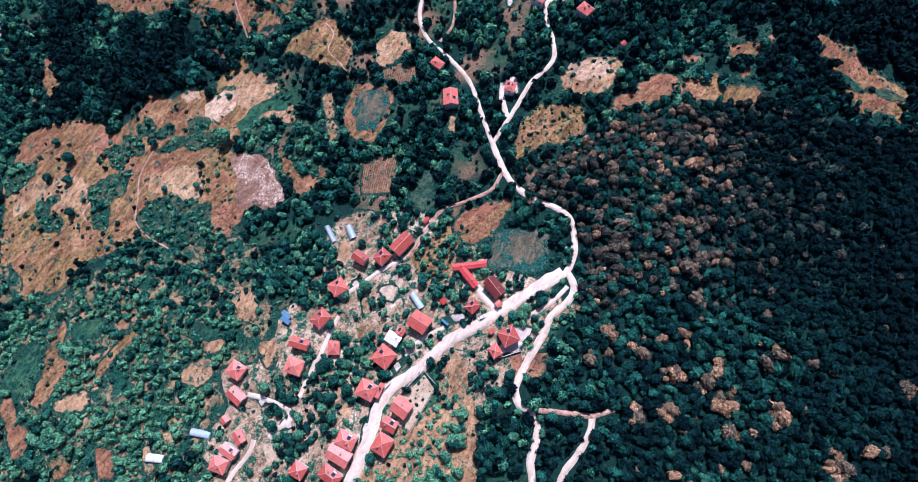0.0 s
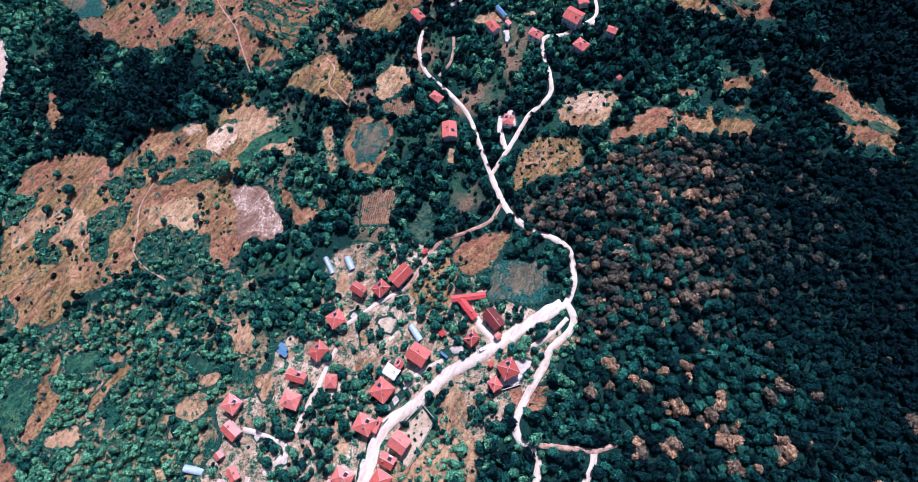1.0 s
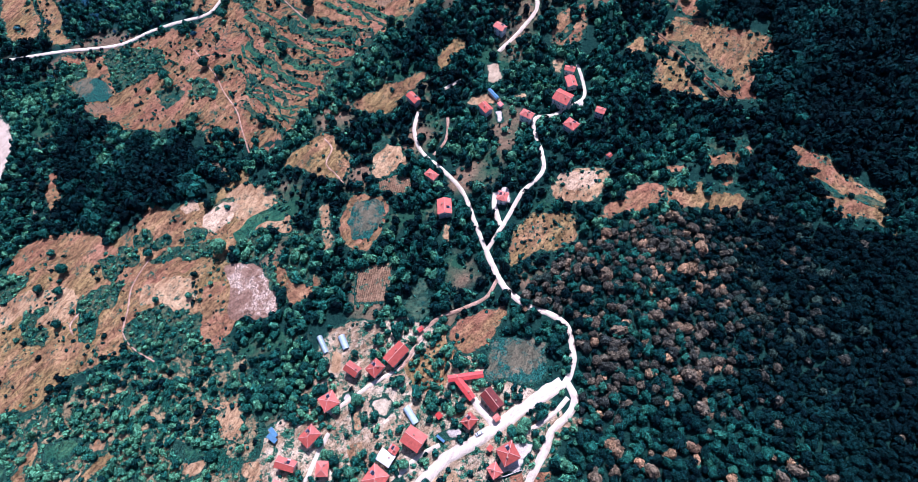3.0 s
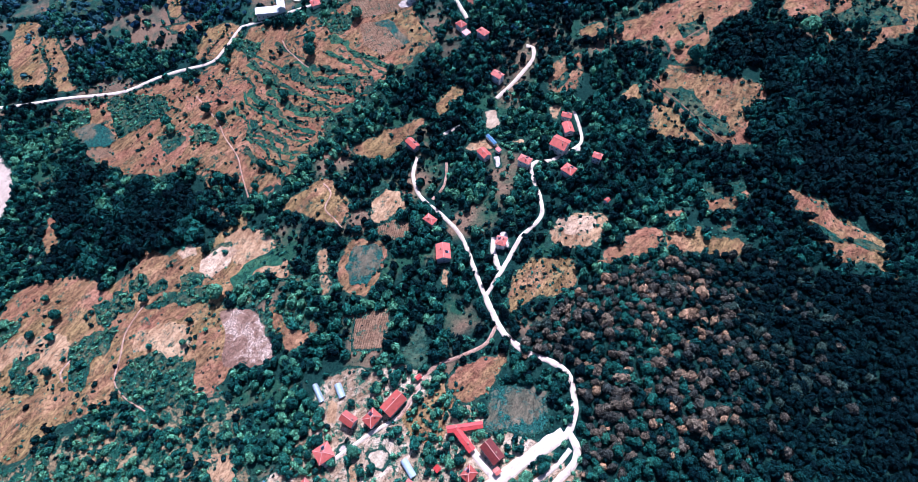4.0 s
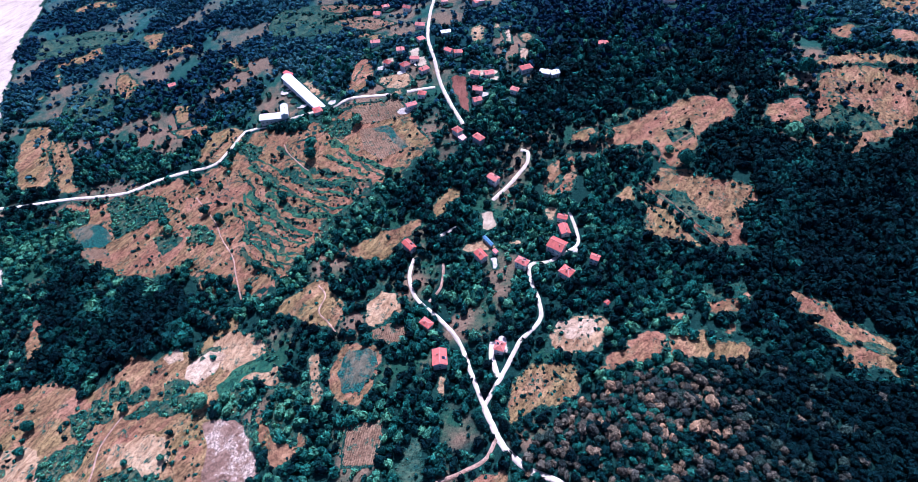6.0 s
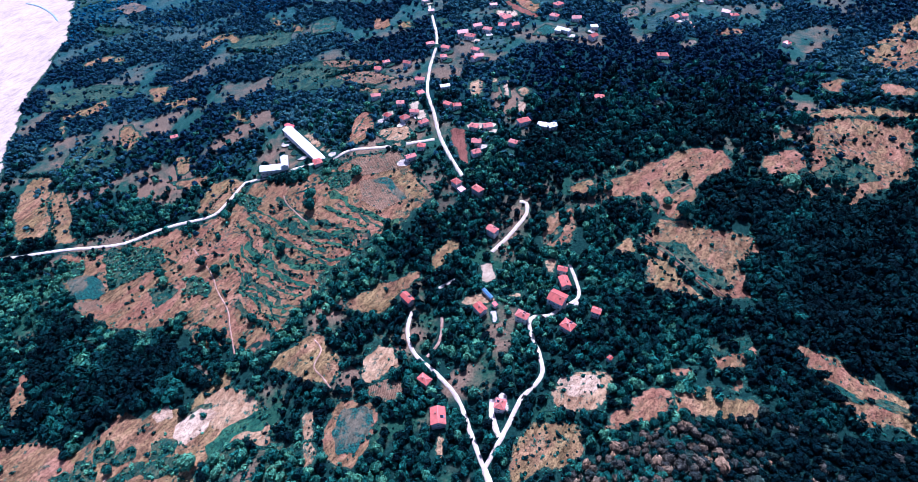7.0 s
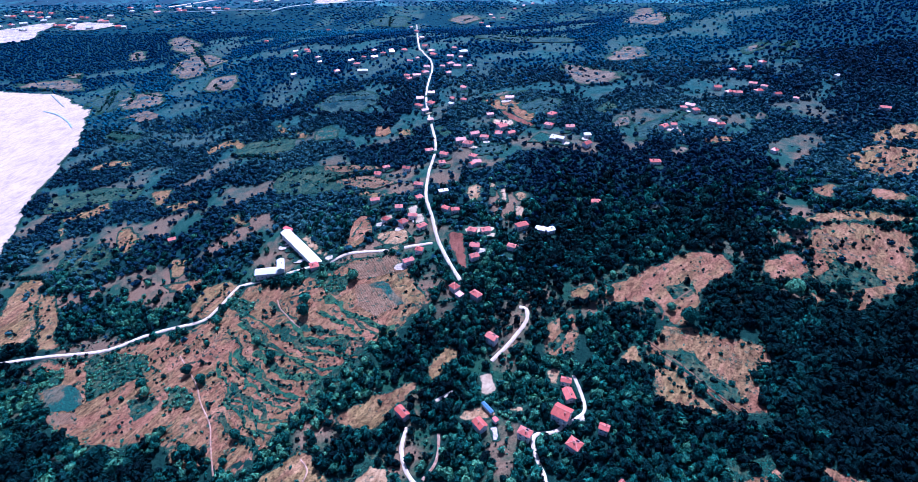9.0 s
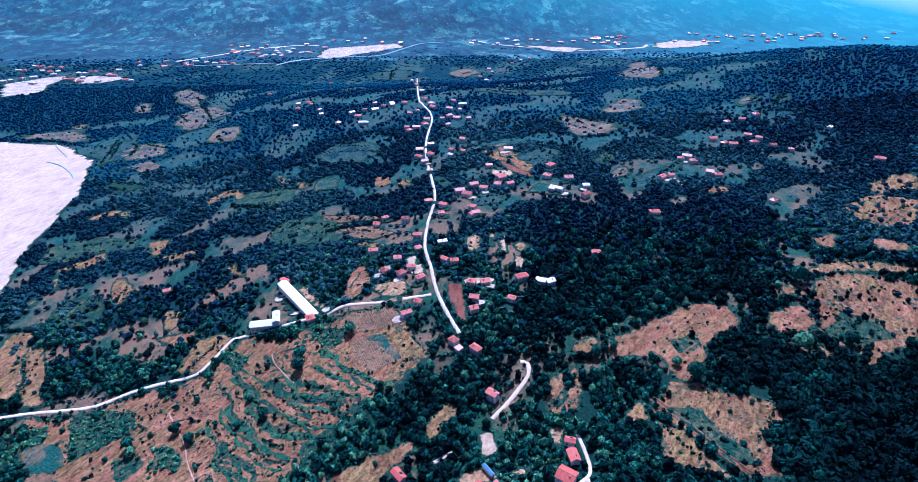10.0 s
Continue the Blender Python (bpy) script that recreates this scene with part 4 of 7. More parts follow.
road('gravel', 'pale gravel village road', 3.5, [(54.7, 64.3), (57.4, 56.7), (53.5, 49.0), (44.7, 41.7), (39.9, 32.8), (33.4, 22.7), (27.5, 12.9), (24.5, 4.6), (26.0, -1.0), (31.4, -5.1), (33.7, -10.5), (33.6, -18.6), (30.4, -27.7), (32.1, -43.0)])
road('gravel', 'pale gravel village road', 2.1, [(54.0, 57.0), (46.5, 50.0), (37.2, 44.2), (31.1, 40.7)])
road('earth', 'reddish earth track', 2.2, [(31.5, -3.8), (39.5, -4.4), (49.2, -5.6), (60.9, -6.9), (71.9, -4.1)])
road('gravel', 'pale gravel village road', 3.0, [(61.2, -6.6), (58.2, -16.1), (52.3, -24.7), (45.5, -33.0), (41.6, -43.1)])
road('gravel', 'pale gravel village road', 2.2, [(-69.1, 46.9), (-74.0, 37.5), (-77.7, 27.4), (-81.6, 20.7), (-84.6, 13.4), (-88.1, 3.9)])
road('gravel', 'pale gravel village road', 2.5, [(-118.1, 6.2), (-107.4, 3.6), (-99.7, 0.5), (-93.5, -2.0), (-92.7, -7.8), (-98.7, -11.3), (-103.5, -15.9)])
road('gravel', 'pale gravel village road', 2.3, [(-112.1, -17.0), (-113.1, -21.6), (-117.2, -27.4), (-121.7, -33.0), (-127.3, -41.5)])
road('gravel', 'pale gravel village road', 2.0, [(-16.4, 100.0), (-23.8, 87.2), (-31.7, 78.2), (-44.9, 71.6), (-58.2, 63.8), (-69.5, 56.7)])
road('gravel', 'pale gravel village road', 3.4, [(0.1, 66.9), (5.3, 61.3), (9.7, 54.7), (16.4, 45.6)])
road('gravel', 'pale gravel village road', 2.0, [(-10.5, 37.7), (-22.0, 32.1), (-31.3, 24.2)])
road('gravel', 'pale gravel village road', 2.0, [(-5.0, 269.7), (7.7, 277.1)])
road('gravel', 'pale gravel village road', 2.6, [(35.0, 298.9), (45.2, 308.7), (54.9, 319.1), (63.8, 331.4), (65.7, 342.7), (60.6, 346.0)])
road('gravel', 'pale gravel village road', 2.5, [(17.3, 379.2), (7.0, 408.6), (-0.7, 438.8), (-5.3, 469.3), (-10.9, 502.3), (-8.3, 548.4), (-0.5, 596.7), (-3.1, 646.8), (-10.7, 722.5), (-11.5, 791.0), (-3.2, 892.9), (-18.5, 978.0), (-29.2, 1080.4), (-47.6, 1633.4)])
road('gravel', 'pale gravel village road', 2.9, [(-424.3, 377.4), (-390.7, 374.8), (-337.8, 376.4), (-283.0, 374.0), (-249.0, 383.8), (-207.1, 388.0), (-193.8, 398.8), (-183.0, 420.5), (-172.9, 425.1), (-122.8, 427.4), (-100.4, 425.4), (-79.6, 432.9), (-47.5, 429.7), (-5.0, 431.8)])
road('earth', 'narrow trodden earth path', 0.8, [(-208, 351), (-195, 334), (-182, 317), (-173, 300), (-159, 279), (-153, 263), (-144, 240)])
road('earth', 'narrow trodden earth path', 0.8, [(-88, 241), (-82, 232), (-85, 220), (-78, 211), (-72, 203)])
road('earth', 'narrow trodden earth path', 1.6, [(-2.1, 246.9), (-3.9, 229.8), (-12.4, 218.6)])
road('earth', 'narrow trodden earth path', 1.8, [(23.2, 125.2), (16.2, 114.9), (1.3, 108.4), (-13.7, 102.3), (-28.5, 80.7), (-31.7, 78.2)])
road('earth', 'narrow trodden earth path', 0.8, [(-204, 165), (-212, 147), (-210, 130), (-209, 115), (-199, 104), (-182, 94)])
road('earth', 'narrow trodden earth path', 0.9, [(-247, 132), (-251, 124), (-246, 117)])
road('earth', 'narrow trodden earth path', 0.9, [(-137, 393), (-131, 380), (-116, 361), (-110, 355)])
# yards and river bed
field('yard', [(25, 38), (32, 37), (35, 35), (31, 29), (28, 23), (20, 22), (16, 27)])
field('yard', [(-42, 16), (-34, 22), (-30, 25), (-28, 22), (-38, 12), (-43, 11)])
field('yard', [(-49, 0), (-42, 4), (-44, -2), (-48, -15), (-54, -19), (-54, -16), (-53, -10), (-50, -6)])
field('yard', [(-98, -8), (-93, -4), (-91, -11), (-100, -13)])
field('yard', [(-13, 42), (-8, 44), (-1, 46), (3, 42), (-2, 40), (-9, 39)])
field('pen', [(-48, 62), (-38, 64), (-33, 58), (-38, 52), (-44, 54)])
field('straw', [(-58, 57), (-52, 57), (-50, 49), (-55, 45)])
field('yard', [(-63, 67), (-56, 68), (-59, 62), (-64, 60)])
field('yard', [(-114, 4), (-107, 5), (-103, 2), (-109, -1)])
field('yard', [(24, 183), (34, 189), (36, 175), (27, 173)])
field('pen', [(25, 288), (33, 292), (38, 273), (26, 270)])
field('straw', [(70, 285), (82, 288), (78, 274), (72, 272)])
field('yard', [(86, 280), (90, 279), (91, 258), (90, 244), (82, 245), (88, 256)])
field('straw', [(37, 260), (54, 260), (52, 253), (42, 255)])
field('straw', [(9, 258), (21, 264), (37, 258), (32, 252), (17, 252)])
field('yard', [(29, 249), (33, 250), (35, 237), (30, 237)])
field('straw', [(-139, 486), (-120, 475), (-95, 443), (-96, 431), (-109, 445)])
field('yard', [(-105, 435), (-96, 437), (-88, 432), (-97, 426)])
field('pen', [(-24, 473), (-14, 478), (-8, 458), (-21, 459)])
field('pen', [(23, 448), (52, 444), (51, 433), (22, 436)])
field("river", [(-348, 228), (-350, 253), (-351, 285), (-359, 303), (-371, 316), (-390, 353), (-430, 431), (-462, 505), (-473, 544), (-485, 589), (-504, 633), (-513, 692), (-521, 747), (-536, 815), (-566, 890), (-598, 963), (-656, 1021), (-718, 1072), (-778, 1097), (-857, 1114), (-1000, 1120), (-1300, 1080), (-1500, 900), (-1300, 500), (-1100, 100), (-1000, -300), (-700, -420), (-560, -200), (-470, 20), (-400, 140)])
road('water', 'shallow grey-blue stream in the gravel', 2.2, [(-683.4, 975.4), (-646.2, 950.8), (-607.5, 912.0), (-582.5, 880.1)])
road('water', 'shallow grey-blue stream in the gravel', 1.4, [(-727.0, 1071.5), (-687.8, 1026.3), (-657.9, 991.7)])
# far valley: river channel and road
road('water', 'pale river channel winding across the valley', 8, [(-498.5, 1827.8), (-458.6, 1894.6), (-380.7, 1935.4), (-276.9, 1957.7), (-180.3, 1980.3), (-106.1, 2105.7), (-44.0, 2207.2), (45.6, 2235.7)])
road('water', 'pale river channel winding across the valley', 6, [(-808.2, 1833.4), (-703.6, 1843.8), (-597.3, 1854.4), (-507.7, 1864.9)])
road('gravel', 'pale main road along the valley floor', 9, [(-842.7, 1918.6), (-759.3, 2002.7), (-702.0, 2070.6), (-637.2, 2130.9), (-525.6, 2196.0), (-428.2, 2198.2)])
road('gravel', 'pale gravel bank along the valley river', 11, [(222.3, 2187.4), (345.3, 2114.9), (463.8, 2057.9), (552.3, 2036.7), (748.1, 2075.0), (802.3, 2136.4)])
# fields
field('mosaic', [(-320, 140), (-317, 162), (-312, 191), (-287, 195), (-258, 194), (-238, 187), (-220, 195), (-216, 215), (-206, 211), (-194, 203), (-181, 208), (-167, 209), (-160, 226), (-143, 231), (-135, 214), (-117, 199), (-106, 182), (-107, 170), (-119, 176), (-139, 170), (-146, 160), (-121, 151), (-104, 136), (-111, 119), (-126, 113), (-141, 107), (-151, 102), (-178, 99), (-198, 101), (-219, 95), (-234, 88), (-256, 70), (-286, 68), (-298, 65)])
field('bare', [(-314, 187), (-285, 195), (-255, 193), (-233, 177), (-239, 166), (-263, 171), (-287, 172), (-303, 163), (-313, 148), (-320, 144), (-318, 164)])
field('bare', [(-212, 162), (-189, 165), (-166, 160), (-174, 153), (-190, 146), (-211, 142), (-219, 148)])
field('bare', [(-159, 141), (-146, 144), (-140, 124), (-133, 114), (-145, 101), (-157, 104), (-161, 121)])
field('sand', [(-190, 201), (-179, 207), (-174, 200), (-184, 196)])
field('sand', [(-169, 193), (-159, 201), (-146, 200), (-145, 194), (-153, 186), (-161, 178), (-169, 184)])
field('straw', [(-148, 218), (-133, 214), (-117, 199), (-120, 191), (-136, 184), (-150, 195), (-158, 210)])
field('straw', [(-310, 144), (-295, 151), (-263, 152), (-251, 139), (-261, 123), (-291, 133), (-307, 126)])
field('straw', [(-136, 182), (-116, 190), (-107, 185), (-108, 174), (-123, 177), (-137, 171)])
field('straw', [(-203, 146), (-173, 148), (-162, 133), (-169, 124), (-191, 132), (-204, 129)])
field('lush', [(-146, 175), (-132, 188), (-117, 195), (-108, 191), (-112, 183), (-127, 179), (-141, 168)])
copse('bush', [(-223, 185), (-208, 187), (-203, 178), (-217, 176)])
copse('bush', [(-204, 179), (-193, 181), (-189, 175), (-201, 173)])
copse('bush', [(-185, 169), (-160, 172), (-156, 163), (-175, 159)])
copse('bush', [(-206, 115), (-194, 126), (-182, 129), (-161, 121), (-156, 106), (-166, 98), (-196, 101)])
field('bare', [(-314, 254), (-298, 247), (-291, 225), (-292, 206), (-296, 201), (-301, 216), (-308, 227), (-309, 241)])
field('sand', [(-316, 223), (-309, 217), (-310, 210), (-314, 214)])
field('dry', [(-119, 226), (-103, 239), (-91, 247), (-80, 242), (-68, 225), (-67, 212), (-73, 203), (-85, 207), (-101, 217)])
field('straw', [(-56, 218), (-54, 226), (-35, 231), (-30, 221), (-28, 215), (-35, 209), (-54, 203)])
field('brown', [(-54, 201), (-35, 207), (-26, 202), (-25, 195), (-35, 188), (-48, 195)])
copse('grass', [(-66, 223), (-62, 231), (-47, 239), (-32, 245), (-30, 232), (-51, 228), (-57, 216)])
field('bare', [(-67, 194), (-52, 195), (-42, 185), (-41, 170), (-51, 153), (-66, 154), (-74, 163), (-72, 178)])
field('green', [(-64, 189), (-54, 192), (-46, 183), (-45, 172), (-54, 159), (-63, 162), (-67, 173)])
field('straw', [(-88, 190), (-78, 191), (-77, 176), (-77, 155), (-85, 156), (-87, 174)])
field('dry', [(-117, 151), (-108, 156), (-103, 140), (-89, 135), (-88, 146), (-79, 139), (-81, 130), (-92, 123), (-98, 122), (-106, 129), (-113, 141)])
field('pale', [(-147, 154), (-129, 153), (-117, 143), (-110, 131), (-107, 119), (-122, 115), (-138, 118), (-141, 136)])
field('brown', [(-59, 143), (-36, 143), (-39, 117), (-60, 117)])
field('meadow', [(-28, 125), (-23, 132), (-15, 128), (-12, 109), (-23, 103), (-30, 113)])
field('straw', [(-8, 170), (-2, 167), (-1, 157), (-4, 145), (-8, 154)])
field('dry', [(33, 154), (46, 168), (74, 164), (73, 151), (66, 142), (48, 140), (37, 132), (29, 132)])
field('straw', [(63, 188), (78, 197), (95, 194), (93, 182), (83, 171), (73, 170), (55, 173)])
field('sand', [(66, 193), (88, 192), (86, 183), (74, 182), (65, 187)])
field('bare', [(90, 171), (107, 179), (122, 184), (128, 180), (122, 168), (116, 157), (102, 162), (82, 156), (86, 163)])
field('bare', [(130, 194), (149, 196), (144, 188), (130, 187)])
field('bare', [(157, 196), (162, 203), (190, 210), (192, 204), (177, 193), (172, 183), (162, 175), (160, 181), (174, 193), (158, 192)])
field('mosaic', [(119, 166), (130, 184), (152, 183), (157, 175), (174, 173), (171, 160), (154, 156), (140, 162), (121, 157)])
copse('grass', [(156, 210), (178, 217), (194, 212), (191, 206), (165, 203)])
field('mosaic', [(213, 210), (228, 203), (244, 189), (259, 173), (268, 170), (259, 140), (245, 151), (229, 154), (216, 166), (212, 183)])
field('bare', [(215, 206), (227, 199), (238, 188), (248, 175), (240, 172), (227, 178), (218, 185), (215, 193)])
field('bare', [(227, 159), (242, 166), (251, 161), (232, 154)])
field('scrubland', [(-309, 101), (-273, 69), (-237, 84), (-198, 97), (-140, 100), (-119, 88), (-120, 70), (-103, 48), (-114, 23), (-135, 17), (-129, -2), (-145, -20), (-134, -38), (-267, -39)])
field('dry', [(-313, 114), (-297, 113), (-294, 96), (-305, 89)])
field('dry', [(-279, 107), (-248, 107), (-234, 96), (-243, 89), (-256, 86), (-272, 68), (-286, 69), (-277, 83), (-278, 95)])
field('dry', [(-249, 53), (-244, 55), (-243, 44), (-246, 34), (-238, 26), (-237, 13), (-245, 6), (-253, -0), (-257, 7), (-254, 20), (-255, 32), (-253, 43)])
field('lush', [(-281, 14), (-278, 31), (-264, 41), (-256, 34), (-254, 20), (-259, 8), (-276, 9)])
field('bare', [(-279, 7), (-267, 7), (-260, -7), (-254, -13), (-252, -29), (-263, -26), (-272, -7), (-276, -5)])
field('dry', [(-219, 19), (-213, 33), (-200, 46), (-192, 42), (-203, 29), (-208, 19), (-214, 14)])
field('straw', [(-215, 50), (-203, 52), (-200, 46), (-209, 43)])
field('straw', [(-225, 33), (-214, 36), (-218, 28), (-226, 28)])
field('straw', [(-244, 3), (-225, 13), (-219, 3), (-229, -4), (-241, -2)])
field('straw', [(-141, 69), (-135, 67), (-131, 63), (-118, 66), (-118, 52), (-122, 44), (-130, 48), (-135, 60)])
field('straw', [(-153, 37), (-133, 40), (-135, 30), (-144, 26), (-150, 30)])
field('straw', [(-162, 19), (-153, 27), (-142, 25), (-140, 14), (-153, 10), (-161, 13)])
field('straw', [(-179, 32), (-174, 30), (-175, 23), (-179, 26)])
field('straw', [(-166, 9), (-161, 10), (-158, 2), (-164, 2)])
field('dry', [(-238, -26), (-225, -24), (-222, -32), (-228, -39), (-237, -35)])
field('bare', [(-210, -21), (-202, -18), (-195, -26), (-193, -39), (-205, -39)])
field('straw', [(-180, -23), (-175, -19), (-169, -29), (-169, -38), (-177, -36)])
field('straw', [(-116, 36), (-105, 32), (-101, 26), (-107, 18), (-112, 23)])
field('lush', [(-159, 51), (-139, 43), (-134, 38), (-152, 35)])
field('lush', [(-242, 48), (-227, 54), (-215, 52), (-224, 40), (-238, 37)])
field('mosaic', [(-338, 368), (-285, 369), (-250, 379), (-198, 388), (-182, 409), (-168, 423), (-99, 412), (-79, 422), (-37, 419), (-7, 358), (-25, 336), (-52, 327), (-73, 308), (-89, 285), (-107, 263), (-116, 246), (-131, 237), (-150, 244), (-172, 248), (-198, 272), (-231, 273), (-286, 300), (-313, 327), (-331, 354)])
field('bare', [(-287, 303), (-262, 312), (-233, 318), (-207, 316), (-193, 319), (-205, 293), (-223, 277), (-271, 289)])
field('bare', [(-222, 352), (-201, 346), (-183, 317), (-160, 284), (-137, 245), (-145, 243), (-168, 281), (-201, 315)])
field('bare', [(-185, 402), (-159, 386), (-146, 358), (-158, 358)])
field('bare', [(-107, 393), (-91, 382), (-53, 340), (-39, 329), (-52, 327), (-83, 353)])
field('bare', [(-157, 351), (-134, 336), (-116, 314), (-123, 304), (-147, 327)])
field('green', [(-319, 340), (-295, 342), (-275, 321), (-279, 316), (-304, 318)])
field('brown', [(-301, 316), (-277, 314), (-270, 303), (-293, 304)])
field('brown', [(-79, 418), (-37, 423), (-32, 401), (-67, 397)])
field('brown', [(-69, 390), (-51, 390), (-31, 362), (-49, 352), (-64, 365)])
field('green', [(-56, 391), (-46, 393), (-27, 364), (-31, 361)])
field('dry', [(-44, 397), (-26, 390), (-7, 361), (-19, 359)])
field('dry', [(-397, 398), (-417, 446), (-420, 489), (-394, 476), (-384, 441), (-362, 414), (-361, 392)])
field('dry', [(-399, 460), (-372, 454), (-344, 411), (-327, 380), (-345, 383)])
field('bare', [(-261, 446), (-228, 447), (-209, 435), (-231, 427), (-250, 433)])
field('dry', [(-222, 396), (-214, 427), (-194, 437), (-177, 427), (-190, 399), (-199, 392)])
field('dry', [(-68, 271), (-49, 278), (-18, 290), (-16, 282), (-28, 273), (-44, 256), (-65, 261)])
field('dry', [(-10, 300), (1, 319), (15, 314), (5, 298), (-8, 286)])
field('dry', [(-472, 710), (-468, 728), (-441, 743), (-426, 725), (-451, 709)])
field('dry', [(-430, 718), (-428, 731), (-411, 723), (-409, 704)])
field('dry', [(-346, 630), (-318, 624), (-311, 595), (-319, 576), (-335, 607)])
field('dry', [(-313, 579), (-268, 582), (-268, 568), (-298, 565)])
field('dry', [(-440, 601), (-413, 605), (-397, 620), (-385, 599), (-405, 586), (-425, 585), (-416, 547), (-430, 570)])
field('dry', [(-468, 620), (-456, 627), (-448, 603)])
field('dry', [(-349, 537), (-344, 551), (-315, 528), (-318, 500), (-324, 490), (-336, 513)])
field('dry', [(-228, 543), (-211, 539), (-192, 519), (-203, 518), (-222, 529)])
field('dry', [(-266, 482), (-248, 482), (-239, 458), (-256, 451)])
field('dry', [(-440, 531), (-431, 545), (-425, 526)])
field('meadow', [(-485, 617), (-481, 654), (-424, 662), (-360, 637), (-355, 614), (-410, 616), (-444, 608)])
field('dry', [(-304, 703), (-292, 730), (-264, 729), (-246, 706), (-249, 684), (-271, 710), (-293, 691)])
field('meadow', [(-263, 681), (-242, 704), (-205, 710), (-178, 690), (-180, 656), (-216, 658), (-248, 667)])
field('dry', [(-229, 679), (-199, 660), (-186, 643), (-216, 658)])
field('dry', [(-224, 749), (-207, 743), (-184, 702), (-210, 718)])
field('dry', [(-183, 717), (-164, 697), (-166, 684), (-178, 690)])
field('green', [(-156, 693), (-140, 710), (-123, 693), (-128, 673), (-150, 672)])
field('dry', [(-504, 821), (-485, 828), (-427, 792), (-453, 793)])
field('dry', [(-510, 888), (-458, 890), (-439, 869), (-461, 861)])
field('meadow', [(-188, 586), (-176, 611), (-144, 611), (-122, 591), (-94, 576), (-97, 543), (-143, 555), (-178, 567)])
field('dry', [(-154, 587), (-141, 585), (-125, 566), (-130, 556), (-145, 565)])
field('brown', [(-144, 606), (-96, 601), (-56, 580), (-62, 574), (-121, 588)])
field('brown', [(-117, 578), (-67, 564), (-41, 535), (-65, 533), (-112, 563)])
field('dry', [(-118, 561), (-65, 531), (-40, 513), (-64, 517)])
field('bare', [(-83, 458), (-76, 480), (-65, 480), (-65, 456), (-78, 438), (-85, 442)])
field('meadow', [(-81, 496), (-51, 496), (-34, 492), (-51, 489), (-74, 488)])
field('straw', [(-60, 450), (-50, 461), (-41, 454), (-49, 442)])
field('straw', [(-59, 433), (-43, 440), (-30, 434), (-37, 427)])
field('dry', [(-75, 678), (-61, 693), (-53, 660), (-67, 662)])
field('dry', [(-51, 659), (-32, 668), (-25, 646)])
field('bare', [(128, 356), (145, 370), (183, 386), (212, 400), (242, 398), (238, 371), (206, 354), (196, 337), (181, 317), (173, 321), (165, 338), (149, 345), (130, 343)])
copse('grass', [(126, 370), (160, 392), (173, 386), (166, 377), (144, 365), (129, 362)])
copse('grass', [(176, 398), (215, 408), (231, 412), (211, 396), (184, 389)])
field('dry', [(100, 358), (116, 367), (127, 363), (113, 350), (101, 348)])
field('mosaic', [(141, 300), (157, 317), (173, 321), (188, 313), (202, 305), (224, 299), (222, 278), (207, 263), (208, 247), (185, 238), (165, 259), (149, 282), (140, 288)])
copse('grass', [(154, 299), (172, 291), (179, 274), (191, 263), (189, 248), (172, 256), (159, 275)])
field('dry', [(142, 288), (155, 276), (166, 249), (181, 238), (160, 244), (141, 256), (136, 267)])
field('dry', [(123, 294), (138, 303), (138, 288), (124, 283)])
field('dry', [(81, 309), (91, 320), (87, 308), (80, 301)])
field('mosaic', [(74, 321), (92, 338), (105, 331), (98, 308), (85, 292), (73, 299)])
field('bare', [(269, 389), (306, 392), (302, 371), (286, 360), (262, 362)])
field('dry', [(298, 421), (312, 428), (310, 412), (297, 408)])
field('mosaic', [(322, 416), (355, 440), (401, 440), (436, 434), (395, 367), (352, 345), (334, 339), (317, 320), (307, 323), (316, 351), (296, 351), (304, 377)])
copse('grass', [(303, 364), (328, 385), (356, 380), (355, 359), (321, 351)])
field('dry', [(343, 427), (382, 437), (392, 423), (351, 411)])
field('dry', [(327, 437), (366, 459), (414, 463), (445, 450), (441, 442), (403, 444), (353, 436)])
field('bare', [(373, 498), (404, 501), (387, 479), (370, 484)])
field('bare', [(423, 492), (471, 491), (458, 471), (431, 474)])
field('dry', [(448, 546), (471, 566), (511, 560), (494, 531), (467, 535)])
field('dry', [(288, 354), (298, 345), (292, 336), (285, 341)])
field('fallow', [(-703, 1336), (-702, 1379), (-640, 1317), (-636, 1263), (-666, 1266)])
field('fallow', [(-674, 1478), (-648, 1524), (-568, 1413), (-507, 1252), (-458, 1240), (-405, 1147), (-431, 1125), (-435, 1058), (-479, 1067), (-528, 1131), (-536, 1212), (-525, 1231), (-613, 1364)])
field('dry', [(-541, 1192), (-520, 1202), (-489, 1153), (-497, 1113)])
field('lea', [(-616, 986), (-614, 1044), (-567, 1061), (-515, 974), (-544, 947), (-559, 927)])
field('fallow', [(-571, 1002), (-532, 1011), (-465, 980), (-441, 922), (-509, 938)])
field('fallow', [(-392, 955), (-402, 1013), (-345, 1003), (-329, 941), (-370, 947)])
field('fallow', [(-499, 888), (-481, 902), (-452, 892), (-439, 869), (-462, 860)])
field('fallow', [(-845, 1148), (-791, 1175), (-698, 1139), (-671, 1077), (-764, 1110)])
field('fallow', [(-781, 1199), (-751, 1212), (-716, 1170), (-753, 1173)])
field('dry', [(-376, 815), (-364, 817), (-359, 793)])
